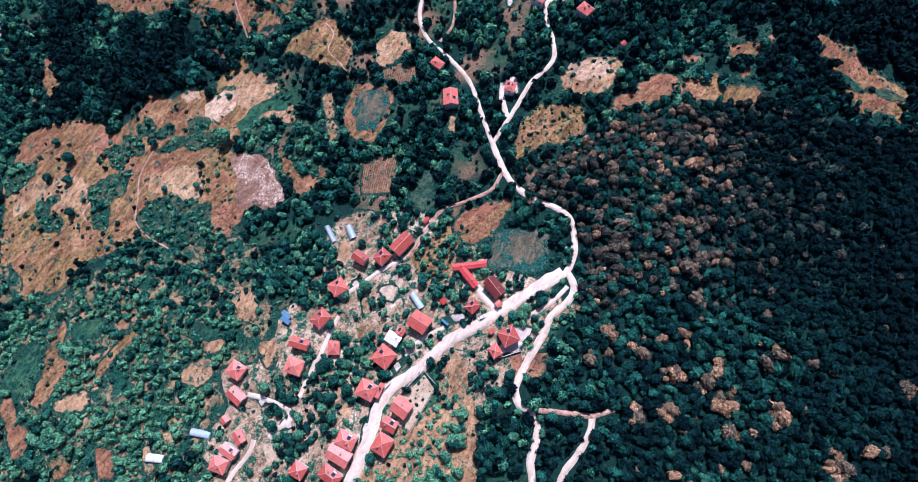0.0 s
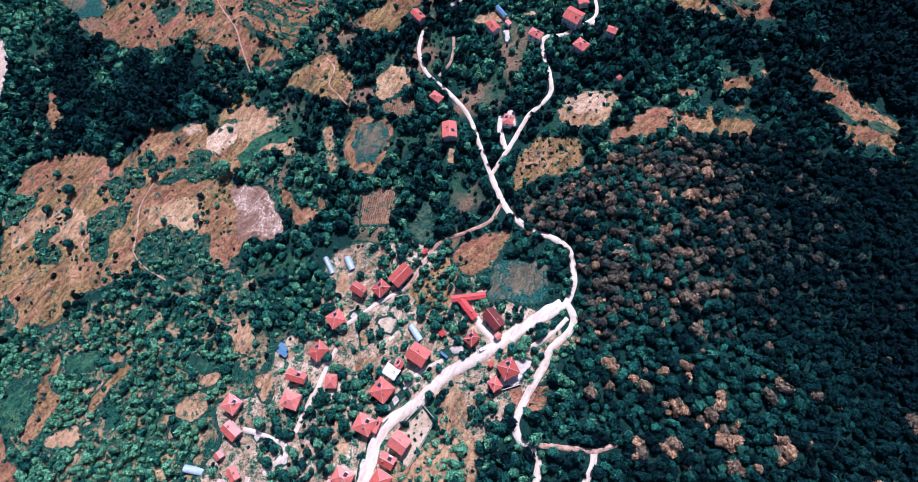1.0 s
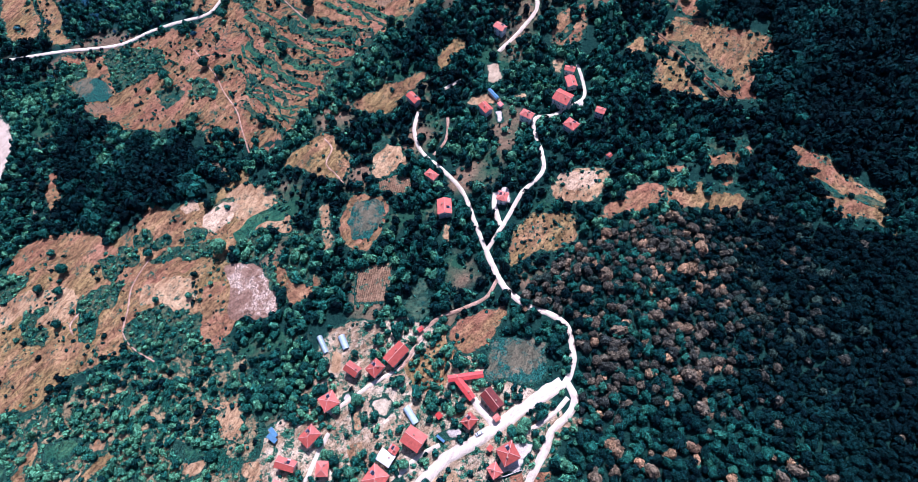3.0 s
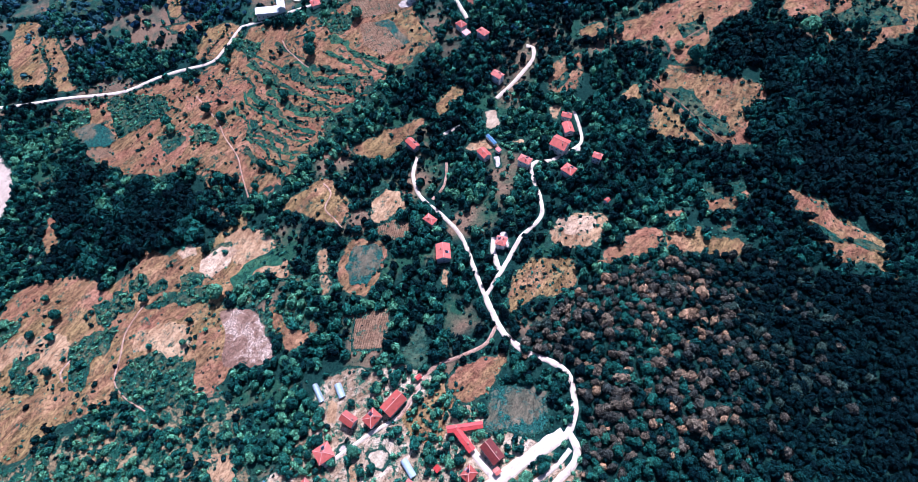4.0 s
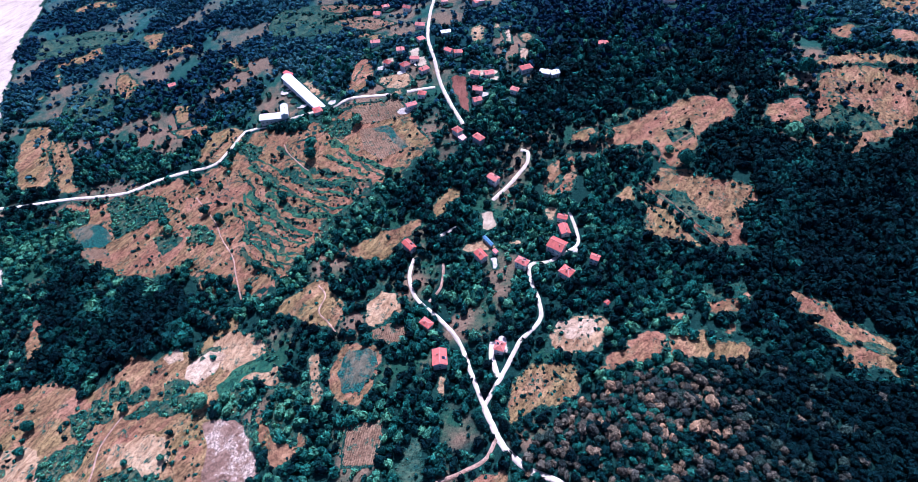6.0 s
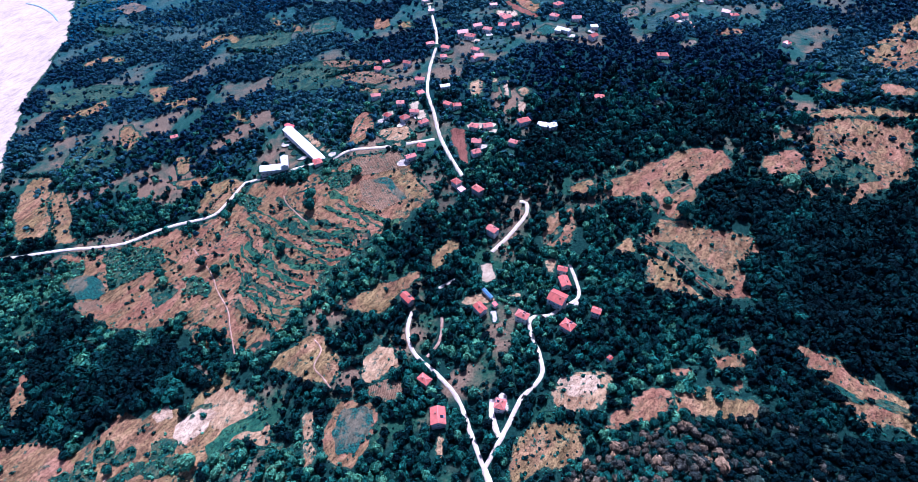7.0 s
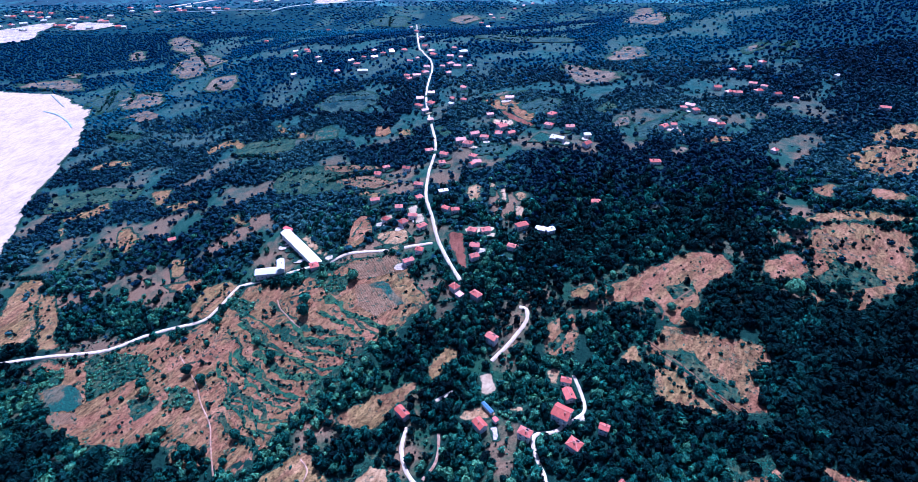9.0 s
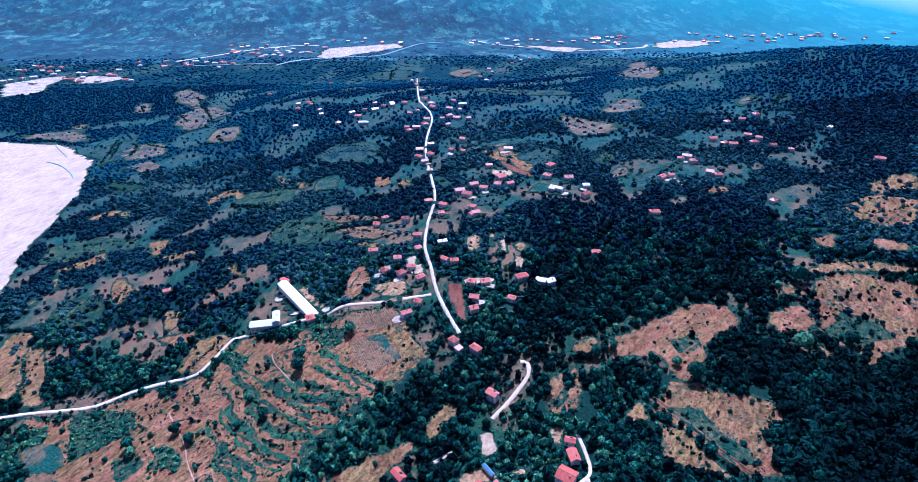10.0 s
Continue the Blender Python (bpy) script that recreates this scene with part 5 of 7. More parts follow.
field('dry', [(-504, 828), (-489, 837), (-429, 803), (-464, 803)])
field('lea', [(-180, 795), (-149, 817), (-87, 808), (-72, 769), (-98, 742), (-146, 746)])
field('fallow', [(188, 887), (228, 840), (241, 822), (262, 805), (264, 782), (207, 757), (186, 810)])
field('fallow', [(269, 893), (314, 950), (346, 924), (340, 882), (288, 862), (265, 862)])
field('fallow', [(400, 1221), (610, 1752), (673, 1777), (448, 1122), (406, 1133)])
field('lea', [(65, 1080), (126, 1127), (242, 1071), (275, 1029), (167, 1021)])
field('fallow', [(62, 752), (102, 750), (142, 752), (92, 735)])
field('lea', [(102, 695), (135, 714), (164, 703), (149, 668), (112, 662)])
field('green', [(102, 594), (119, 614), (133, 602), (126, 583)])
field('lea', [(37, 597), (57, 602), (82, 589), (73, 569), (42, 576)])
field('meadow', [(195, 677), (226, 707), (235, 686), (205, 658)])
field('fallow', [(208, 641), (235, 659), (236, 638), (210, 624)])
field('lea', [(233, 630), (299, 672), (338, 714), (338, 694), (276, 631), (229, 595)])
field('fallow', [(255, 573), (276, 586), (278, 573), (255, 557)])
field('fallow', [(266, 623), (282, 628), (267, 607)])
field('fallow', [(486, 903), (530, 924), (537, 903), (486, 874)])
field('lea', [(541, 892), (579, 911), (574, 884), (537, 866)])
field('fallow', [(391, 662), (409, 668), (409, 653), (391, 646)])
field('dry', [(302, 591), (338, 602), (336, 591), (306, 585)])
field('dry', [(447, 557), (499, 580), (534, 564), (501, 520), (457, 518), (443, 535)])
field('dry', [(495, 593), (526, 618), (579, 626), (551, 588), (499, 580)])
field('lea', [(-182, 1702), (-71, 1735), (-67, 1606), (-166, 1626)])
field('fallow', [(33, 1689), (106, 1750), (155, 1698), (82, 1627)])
field('garden', [(-29, 110), (-9, 97), (59, 47), (50, 36), (26, 13), (6, -30), (-26, -48), (-142, -51), (-153, -1), (-139, 29), (-109, 49), (-83, 74), (-78, 102)])
field('bare', [(-0, 104), (15, 108), (29, 112), (25, 94), (17, 85), (1, 82), (-4, 93)])
field('green', [(21, 91), (35, 90), (49, 84), (47, 71), (32, 62), (13, 70), (17, 81)])
field('dry', [(-29, 81), (-9, 95), (1, 89), (-6, 76), (-9, 66), (-22, 63)])
field('straw', [(-139, 67), (-121, 67), (-117, 49), (-125, 44), (-134, 56)])
field('pen', [(-106, -22), (-97, -20), (-96, -27), (-102, -30)])
field('straw', [(-113, 34), (-105, 35), (-102, 25), (-109, 24)])
field('straw', [(-69, 11), (-65, 9), (-60, -4), (-64, -6)])
field('straw', [(-70, 90), (-65, 88), (-66, 79), (-70, 80)])
field('straw', [(-58, 40), (-50, 41), (-51, 34), (-56, 33)])
field('straw', [(-16, 22), (-9, 25), (-1, 24), (3, 13), (2, 6), (7, -3), (7, -14), (5, -23), (3, -40), (-9, -40), (-6, -23), (-2, -16), (0, -7), (-3, 1), (-8, 9), (-14, 14)])
field('straw', [(-21, -14), (-17, -5), (-13, -4), (-12, -12), (-17, -19)])
field('bare', [(23, 23), (29, 25), (27, 13), (22, 9)])
field('straw', [(-33, -27), (-21, -25), (-15, -30), (-13, -40), (-26, -40)])
field('pen', [(-34, 1), (-21, 14), (-16, 7), (-28, -13), (-32, -10)])
field('bare', [(29, 13), (43, 23), (39, 13), (32, 9)])
field('plough', [(6, 443), (24, 442), (25, 393), (17, 389)])
field('bare', [(-85, 442), (-81, 484), (-64, 483), (-64, 449), (-74, 436)])
field('bare', [(-77, 694), (-57, 686), (-53, 662), (-70, 659)])
field('shoal', [(-410, 1987), (-383, 2124), (-262, 2177), (-134, 2232), (-107, 2130), (-243, 2012), (-350, 1925)])
field('shoal', [(790, 2099), (936, 2220), (1090, 2199), (990, 2080), (848, 2053)])
field('shoal', [(338, 2139), (477, 2117), (579, 2049), (454, 2012)])
field('shoal', [(-1187, 1605), (-1140, 1679), (-1074, 1736), (-1062, 1657), (-1031, 1505), (-1098, 1474)])
field('shoal', [(-1059, 1680), (-1006, 1704), (-899, 1704), (-910, 1614), (-1009, 1621)])
field('pen', [(-30, 489), (-18, 488), (-16, 474), (-27, 471)])
field('pen', [(-58, 483), (-43, 482), (-41, 470), (-54, 472)])
field('straw', [(-56, 461), (-29, 455), (-26, 437), (-50, 438)])
field('bare', [(85, 755), (106, 707), (120, 652), (104, 643), (86, 702)])
road('earth', 'narrow trodden earth path', 1.8, [(282.7, 643.5), (285.2, 627.4), (285.2, 604.9)])
road('track', 'rutted brown earth track over the hill', 0.9, [(145.7, 306.7), (159.6, 286.7), (171.1, 262.3), (183.4, 244.2)])
road('track', 'rutted brown earth track over the hill', 0.9, [(142.7, 305.0), (156.7, 284.9), (168.0, 260.4), (180.3, 242.1)])
road('track', 'faint earth track on the hill field', 1.0, [(162.7, 324.9), (172.1, 338.4), (195.7, 353.9)])
field('straw', [(32, 513), (44, 515), (42, 485), (28, 485)])
field('sand', [(62, 514), (71, 509), (68, 482), (61, 483)])
field('sand', [(71, 475), (82, 473), (79, 450), (70, 451)])
field('straw', [(52, 515), (60, 516), (58, 492), (51, 492)])
field('straw', [(75, 495), (87, 493), (84, 478), (76, 483)])
field('bare', [(62, 731), (91, 725), (100, 680), (82, 680)])
field('sand', [(68, 659), (94, 654), (93, 634), (66, 637)])
field('lush', [(2, 659), (10, 660), (20, 633), (10, 617), (2, 629)])
field('bare', [(310, 602), (340, 607), (335, 597), (301, 590)])
field('bare', [(369, 576), (385, 575), (378, 567), (365, 566)])
field('plough', [(80, 694), (98, 664), (120, 630), (114, 627), (88, 653)])
field('lush', [(-27, 14), (-13, 21), (-15, 2), (-25, -9), (-28, -0)])
field('bare', [(32, 21), (41, 24), (38, 13), (30, 10)])
# copses and turf
copse('grass', [(-166, 199), (-158, 207), (-149, 204), (-150, 197), (-160, 194)])
copse('bush', [(-321, 158), (-308, 163), (-298, 160), (-300, 149), (-314, 144)])
copse('bush', [(-283, 139), (-272, 142), (-268, 134), (-279, 132)])
copse('bush', [(-250, 143), (-230, 149), (-218, 154), (-218, 143), (-222, 133), (-231, 130), (-227, 113), (-238, 112), (-244, 125)])
copse('bush', [(-241, 170), (-228, 172), (-222, 163), (-230, 155), (-238, 159)])
copse('bush', [(-233, 177), (-222, 178), (-213, 168), (-214, 161), (-227, 165)])
copse('bush', [(-180, 183), (-173, 187), (-165, 180), (-168, 172), (-177, 172)])
copse('bush', [(-144, 166), (-135, 174), (-125, 176), (-117, 171), (-114, 161), (-124, 156), (-139, 158)])
copse('bush', [(-291, 133), (-282, 135), (-275, 124), (-265, 121), (-267, 111), (-283, 114)])
copse('bush', [(-107, 170), (-89, 172), (-83, 157), (-88, 142), (-93, 135), (-103, 138), (-108, 152)])
copse('bush', [(-202, 167), (-192, 170), (-181, 173), (-178, 164), (-188, 160), (-199, 160)])
copse('bush', [(-121, 147), (-115, 148), (-110, 137), (-113, 133)])
copse('bush', [(-180, 124), (-170, 126), (-161, 117), (-162, 108), (-173, 110)])
copse('grass', [(219, 183), (230, 174), (251, 171), (264, 164), (242, 166), (222, 172)])
copse('grass', [(-236, 313), (-218, 319), (-207, 302), (-222, 295)])
copse('grass', [(-90, 296), (-69, 308), (-52, 321), (-47, 315), (-67, 292), (-84, 279)])
copse('bush', [(-207, 316), (-193, 319), (-178, 305), (-181, 294), (-197, 300)])
copse('bush', [(-186, 414), (-163, 399), (-156, 381), (-174, 391)])
copse('bush', [(-104, 410), (-73, 405), (-76, 386), (-96, 387)])
copse('bush', [(-330, 357), (-306, 357), (-301, 344), (-321, 343)])
copse('bush', [(-289, 367), (-250, 363), (-234, 349), (-250, 334), (-267, 326), (-281, 341)])
copse('grass', [(-397, 522), (-352, 528), (-330, 487), (-357, 477), (-390, 493)])
copse('grass', [(176, 359), (197, 368), (196, 351), (181, 346)])
# houses
house('hip', -124.7, 19.0, 9.2, 8.4, -33, 5.0, 'red')
house('gable', -123.1, 5.5, 9.6, 6.9, -40, 5.0, 'red')
house('gable', -129.2, -6.6, 4.1, 4.4, -51, 3.0, 'red')
house('gable', -119.3, -15.5, 6.9, 5.4, -58, 3.5, 'red')
house('gable', -124.0, -22.3, 9.0, 6.1, -32, 5.0, 'red')
house('hip', -128.4, -28.8, 9.0, 7.7, -20, 6.0, 'red')
house('gable', -89.2, 32.2, 10.6, 5.9, -17, 5.0, 'red')
house('hip', -90.8, 20.0, 9.6, 8.5, -18, 6.0, 'red')
house('hip', -78.1, 45.3, 9.6, 7.8, 47, 5.5, 'red')
house('hip', -70.0, 29.3, 7.5, 6.5, 87, 4.0, 'red')
house('hip', -41.7, 23.5, 10.0, 9.9, 52, 6.2, 'red')
house('gable', -37.3, 32.7, 7.9, 6.1, -33, 4.0, 'white')
house('gable', -33.3, 36.4, 4.2, 4.6, 55, 3.5, 'red')
house('gable', -23.0, 40.5, 10.5, 9.4, -35, 6.2, 'red')
house('hip', -50.2, 7.1, 9.8, 8.9, -27, 6.2, 'red')
house('shed', -43.8, 6.7, 8.0, 2.5, 66, 3.5, 'red')
house('gable', -31.9, -1.6, 9.1, 8.7, -36, 5.8, 'red')
house('gable', -38.1, -9.9, 7.8, 6.4, -28, 4.0, 'red')
house('hip', -41.0, -18.9, 9.5, 8.6, 58, 6.2, 'red')
house('hip', -59.6, -16.9, 9.8, 7.6, -26, 6.0, 'red')
house('gable', -63.1, -23.9, 12.1, 7.9, -29, 6.0, 'red')
house('hip', -67.3, -33.3, 11.2, 7.2, -36, 5.0, 'red')
house('hip', -84.4, -31.1, 7.7, 7.4, -31, 5.0, 'red')
house('hip', 21.9, 31.3, 8.9, 8.7, 26, 6.4, 'red')
house('hip', 15.2, 24.4, 6.1, 5.5, -59, 5.0, 'red')
house('shed', 13.7, 34.4, 2.9, 2.5, 47, 2.8, 'red')
house('gable', 16.0, 57.0, 10.8, 7.0, -54, 5.0, 'dark')
house('gable', 3.4, 69.7, 18.3, 3.6, 6, 4.0, 'bright')
house('gable', 2.7, 63.7, 13.4, 4.0, -54, 4.0, 'bright')
house('hip', 4.5, 47.5, 6.9, 5.9, 45, 4.5, 'red')
house('gable', 17.8, 48.3, 3.3, 3.2, 37, 3.2, 'red')
house('shed', -10.7, 51.2, 3.0, 3.0, 41, 2.6, 'bright')
house('gable', -33.4, 84.6, 12.7, 7.9, 47, 5.0, 'red')
house('hip', -44.6, 77.9, 8.5, 7.2, 47, 5.0, 'red')
house('gable', -57.3, 78.4, 8.4, 6.2, -35, 5.0, 'red')
house('hip', -69.1, 62.2, 8.9, 8.5, 32, 6.0, 'red')
house('gable', -20.3, 98.0, 3.3, 2.5, 39, 2.8, 'bright')
house('gable', -5.7, 174.1, 10.8, 8.9, -88, 6.0, 'red')
house('hip', -13.6, 200.1, 8.0, 5.7, -41, 5.0, 'red')
house('hip', 29.5, 177.4, 6.6, 6.5, 71, 5.5, 'red')
house('gable', 97.0, 202.1, 3.3, 3.0, 38, 3.0, 'red')
house('gable', -25.5, 262.9, 10.1, 5.9, -51, 5.0, 'red')
house('gable', 23.1, 246.8, 8.3, 6.5, -56, 5.0, 'red')
house('shed', 33.0, 249.5, 3.1, 3.6, 40, 2.8, 'bright')
house('gable', 29.0, 259.6, 10.0, 2.7, -57, 3.0, 'blue')
house('hip', 49.1, 236.1, 8.5, 5.9, -34, 6.0, 'red')
house('gable', 73.6, 248.3, 11.2, 10.5, -36, 6.5, 'red')
house('gable', 81.5, 274.0, 7.2, 4.9, -19, 4.0, 'red')
house('gable', 81.2, 263.5, 9.5, 6.9, -83, 4.0, 'red')
house('hip', 76.4, 226.4, 8.5, 7.5, -44, 5.0, 'red')
house('gable', 96.3, 236.1, 6.3, 5.3, -28, 5.5, 'red')
house('gable', 36.8, 315.2, 8.8, 6.3, -43, 6.0, 'red')
house('hip', 12.2, 370.2, 7.5, 6.6, -50, 4.5, 'red')
house('shed', 15.9, 362.7, 5.7, 5.2, 42, 3.0, 'red')
house('hip', 28.5, 358.8, 9.2, 6.4, -49, 6.0, 'red')
house('gable', -127.2, 454.6, 69.4, 9.7, -53, 5.0, 'white')
house('gable', -153.5, 431.3, 22.8, 9.8, 7, 5.0, 'white')
house('gable', -142.9, 435.4, 17.3, 7.1, -77, 6.0, 'white')
house('shed', -147.5, 491.2, 5.7, 11.7, 60, 3.0, 'bright')
house('hip', -109.8, 423.7, 9.0, 8.4, -67, 4.0, 'red')
house('gable', -25.9, 409.4, 10.3, 6.2, 25, 4.5, 'red')
house('hip', -16.5, 421.8, 7.6, 6.6, -18, 4.5, 'red')
house('gable', 29.8, 402.4, 8.2, 6.9, 19, 4.5, 'red')
house('hip', 30.3, 437.2, 8.7, 7.3, -24, 4.5, 'red')
house('gable', 42.0, 435.7, 9.3, 7.7, 13, 4.5, 'red')
house('hip', 62.8, 410.2, 9.8, 6.2, -30, 4.5, 'red')
house('gable', -62.1, 508.4, 10.3, 6.6, 7, 4.5, 'red')
house('hip', -48.5, 472.0, 7.6, 6.9, -36, 4.5, 'red')
house('gable', -36.9, 487.7, 8.2, 7.3, 1, 4.5, 'red')
house('hip', -32.0, 462.7, 8.7, 7.7, 38, 4.5, 'red')
house('gable', -23.2, 469.4, 9.3, 6.2, -5, 4.5, 'red')
house('hip', -14.5, 453.0, 9.8, 6.6, 32, 4.5, 'red')
house('gable', -18.2, 521.4, 10.3, 6.9, -11, 4.5, 'red')
house('hip', -17.3, 496.5, 7.6, 7.3, 26, 4.5, 'red')
house('gable', -62.8, 561.3, 8.2, 7.7, -17, 4.5, 'red')
house('hip', -54.9, 572.4, 8.7, 6.2, 20, 4.5, 'red')
house('gable', -31.8, 559.5, 9.3, 6.6, -23, 4.5, 'red')
house('hip', -7.6, 591.3, 9.8, 6.9, 14, 4.5, 'red')
house('gable', 9.0, 576.3, 10.3, 7.3, -29, 4.5, 'red')
house('hip', 6.1, 560.1, 7.6, 7.7, 8, 4.5, 'red')
house('gable', 7.9, 473.9, 8.2, 6.2, -35, 4.5, 'red')
house('hip', 16.6, 469.9, 8.7, 6.6, 2, 4.5, 'red')
house('gable', 38.3, 549.5, 9.3, 6.9, 39, 4.5, 'red')
house('hip', 148.5, 470.2, 9.8, 7.3, -4, 4.5, 'red')
house('gable', 164.8, 578.3, 10.3, 7.7, 33, 4.5, 'red')
house('hip', 74.9, 637.7, 7.6, 6.2, -10, 4.5, 'red')
house('gable', -275.0, 512.1, 8.2, 6.6, 27, 4.5, 'red')
house('hip', 312.0, 679.9, 8.7, 6.9, -16, 4.5, 'red')
house('gable', 98.3, 431.5, 9.3, 7.3, 21, 4.5, 'white')
house('hip', 90.3, 432.1, 9.8, 7.7, -22, 4.5, 'white')
house('gable', 6.0, 503.2, 10.3, 6.2, 15, 4.5, 'white')
house('hip', 129.5, 590.7, 7.6, 6.6, -28, 4.5, 'white')
house('gable', -5.0, 769.5, 10.0, 8.5, 9, 4.5, 'red')
house('hip', -5.5, 729.9, 10.7, 9.0, -34, 4.5, 'red')
house('gable', -20.1, 753.9, 11.3, 9.5, 3, 4.5, 'red')
house('hip', -21.1, 726.9, 12.0, 7.6, -40, 4.5, 'red')
house('gable', -26.6, 844.1, 12.6, 8.1, -3, 4.5, 'red')
house('hip', -37.5, 834.8, 9.3, 8.5, 34, 4.5, 'red')
house('gable', -11.1, 880.6, 10.0, 9.0, -9, 4.5, 'red')
house('hip', -14.0, 856.3, 10.7, 9.5, 28, 4.5, 'red')
house('gable', 26.4, 930.7, 11.3, 7.6, -15, 4.5, 'red')
house('hip', 25.4, 896.0, 12.0, 8.1, 22, 4.5, 'red')
house('gable', 36.2, 880.1, 12.6, 8.5, -21, 4.5, 'red')
house('hip', -61.0, 1590.6, 9.3, 9.0, 16, 4.5, 'red')
house('gable', -37.1, 1281.7, 10.0, 9.5, -27, 4.5, 'red')
house('hip', -22.8, 1112.8, 10.7, 7.6, 10, 4.5, 'red')
house('gable', -15.1, 1012.7, 11.3, 8.1, -33, 4.5, 'red')
house('hip', -4.3, 973.3, 12.0, 8.5, 4, 4.5, 'red')
house('gable', -0.3, 941.4, 12.6, 9.0, -39, 4.5, 'red')
house('hip', -256.2, 1067.6, 9.3, 9.5, -2, 4.5, 'red')
house('gable', -237.2, 955.6, 10.0, 7.6, 35, 4.5, 'red')
house('hip', -382.3, 1331.0, 10.7, 8.1, -8, 4.5, 'red')
house('gable', -143.0, 983.5, 11.3, 8.5, 29, 4.5, 'red')
house('hip', -128.0, 947.0, 12.0, 9.0, -14, 4.5, 'red')
house('gable', -100.9, 968.8, 12.6, 9.5, 23, 4.5, 'red')
house('hip', -86.6, 984.0, 9.3, 7.6, -20, 4.5, 'red')
house('gable', -71.7, 983.5, 10.0, 8.1, 17, 4.5, 'red')
house('hip', -51.3, 994.5, 10.7, 8.5, -26, 4.5, 'red')
house('gable', 169.4, 1733.7, 11.3, 9.0, 11, 4.5, 'red')
house('hip', 133.9, 1628.8, 12.0, 9.5, -32, 4.5, 'red')
house('gable', 147.8, 1583.6, 12.6, 7.6, 5, 4.5, 'red')
house('hip', 251.6, 1814.1, 9.3, 8.1, -38, 4.5, 'red')
house('gable', 286.2, 1861.0, 10.0, 8.5, -1, 4.5, 'red')
house('hip', 200.3, 1692.0, 10.7, 9.0, 36, 4.5, 'red')
house('gable', 383.4, 745.6, 11.3, 9.5, -7, 4.5, 'red')
house('hip', 392.2, 729.1, 12.0, 7.6, 30, 4.5, 'red')
house('gable', 401.3, 724.3, 12.6, 8.1, -13, 4.5, 'red')
house('hip', 431.0, 804.7, 9.3, 8.5, 24, 4.5, 'red')
house('gable', 455.7, 810.6, 10.0, 9.0, -19, 4.5, 'red')
house('hip', 488.0, 831.3, 10.7, 9.5, 18, 4.5, 'red')
house('gable', 436.2, 753.6, 11.3, 7.6, -25, 4.5, 'red')
house('hip', 430.3, 725.4, 12.0, 8.1, 12, 4.5, 'red')
house('gable', 324.6, 689.9, 12.6, 8.5, -31, 4.5, 'red')
house('hip', 325.9, 674.2, 9.3, 9.0, 6, 4.5, 'red')
house('gable', 331.6, 638.1, 10.0, 9.5, -37, 4.5, 'red')
house('hip', 338.5, 631.2, 10.7, 7.6, 0, 4.5, 'red')
house('gable', 268.1, 626.7, 11.3, 8.1, 37, 4.5, 'red')
house('hip', 228.5, 540.8, 12.0, 8.5, -6, 4.5, 'red')
house('gable', 77.7, 631.3, 12.6, 9.0, 31, 4.5, 'red')
house('hip', 71.9, 615.4, 9.3, 9.5, -12, 4.5, 'red')
house('gable', 85.7, 613.5, 10.0, 7.6, 25, 4.5, 'red')
house('hip', 55.0, 607.0, 10.7, 8.1, -18, 4.5, 'red')
house('gable', 44.2, 615.8, 11.3, 8.5, 19, 4.5, 'red')
house('hip', 35.4, 594.3, 12.0, 9.0, -24, 4.5, 'red')
house('gable', 27.6, 604.3, 12.6, 9.5, 13, 4.5, 'red')
house('hip', 39.3, 565.3, 9.3, 7.6, -30, 4.5, 'red')
house('gable', 42.1, 551.6, 10.0, 8.1, 7, 4.5, 'red')
house('hip', 131.3, 626.3, 10.7, 8.5, -36, 4.5, 'red')
house('gable', 153.5, 615.5, 11.3, 9.0, 1, 4.5, 'red')
house('hip', 140.6, 655.6, 12.0, 9.5, 38, 4.5, 'red')
house('gable', 97.0, 720.2, 12.6, 7.6, -5, 4.5, 'red')
house('hip', -209.6, 1039.3, 9.3, 8.1, 32, 4.5, 'red')
house('gable', -240.4, 1100.5, 10.0, 8.5, -11, 4.5, 'red')
house('hip', -157.1, 921.7, 10.7, 9.0, 26, 4.5, 'red')
house('gable', -280.1, 1560.0, 11.3, 9.5, -17, 4.5, 'red')
house('hip', 74.5, 438.0, 12.0, 7.6, 20, 4.5, 'red')
house('gable', 555.1, 657.9, 12.6, 8.1, -23, 4.5, 'red')
house('hip', 174.5, 1691.6, 9.3, 8.5, 14, 4.5, 'red')
house('gable', 319.9, 1891.1, 10.0, 9.0, -29, 4.5, 'red')
house('hip', 49.0, 954.3, 15.5, 9.5, 8, 4.5, 'white')
house('gable', 135.5, 590.9, 16.5, 7.6, -35, 4.5, 'white')
house('hip', -114.1, 904.7, 17.4, 8.1, 2, 4.5, 'white')
house('gable', -264.9, 1107.4, 10.3, 6.9, 39, 4.5, 'red')
house('hip', -234.4, 1083.0, 7.6, 7.3, -4, 4.5, 'red')
house('gable', -200.3, 1002.3, 8.2, 7.7, 33, 4.5, 'red')
house('hip', -120.6, 984.8, 8.7, 6.2, -10, 4.5, 'red')
house('gable', -74.4, 998.3, 9.3, 6.6, 27, 4.5, 'red')
house('hip', -41.3, 848.0, 9.8, 6.9, -16, 4.5, 'red')
house('gable', -13.3, 706.4, 10.3, 7.3, 21, 4.5, 'red')
house('hip', 22.9, 740.2, 7.6, 7.7, -22, 4.5, 'red')
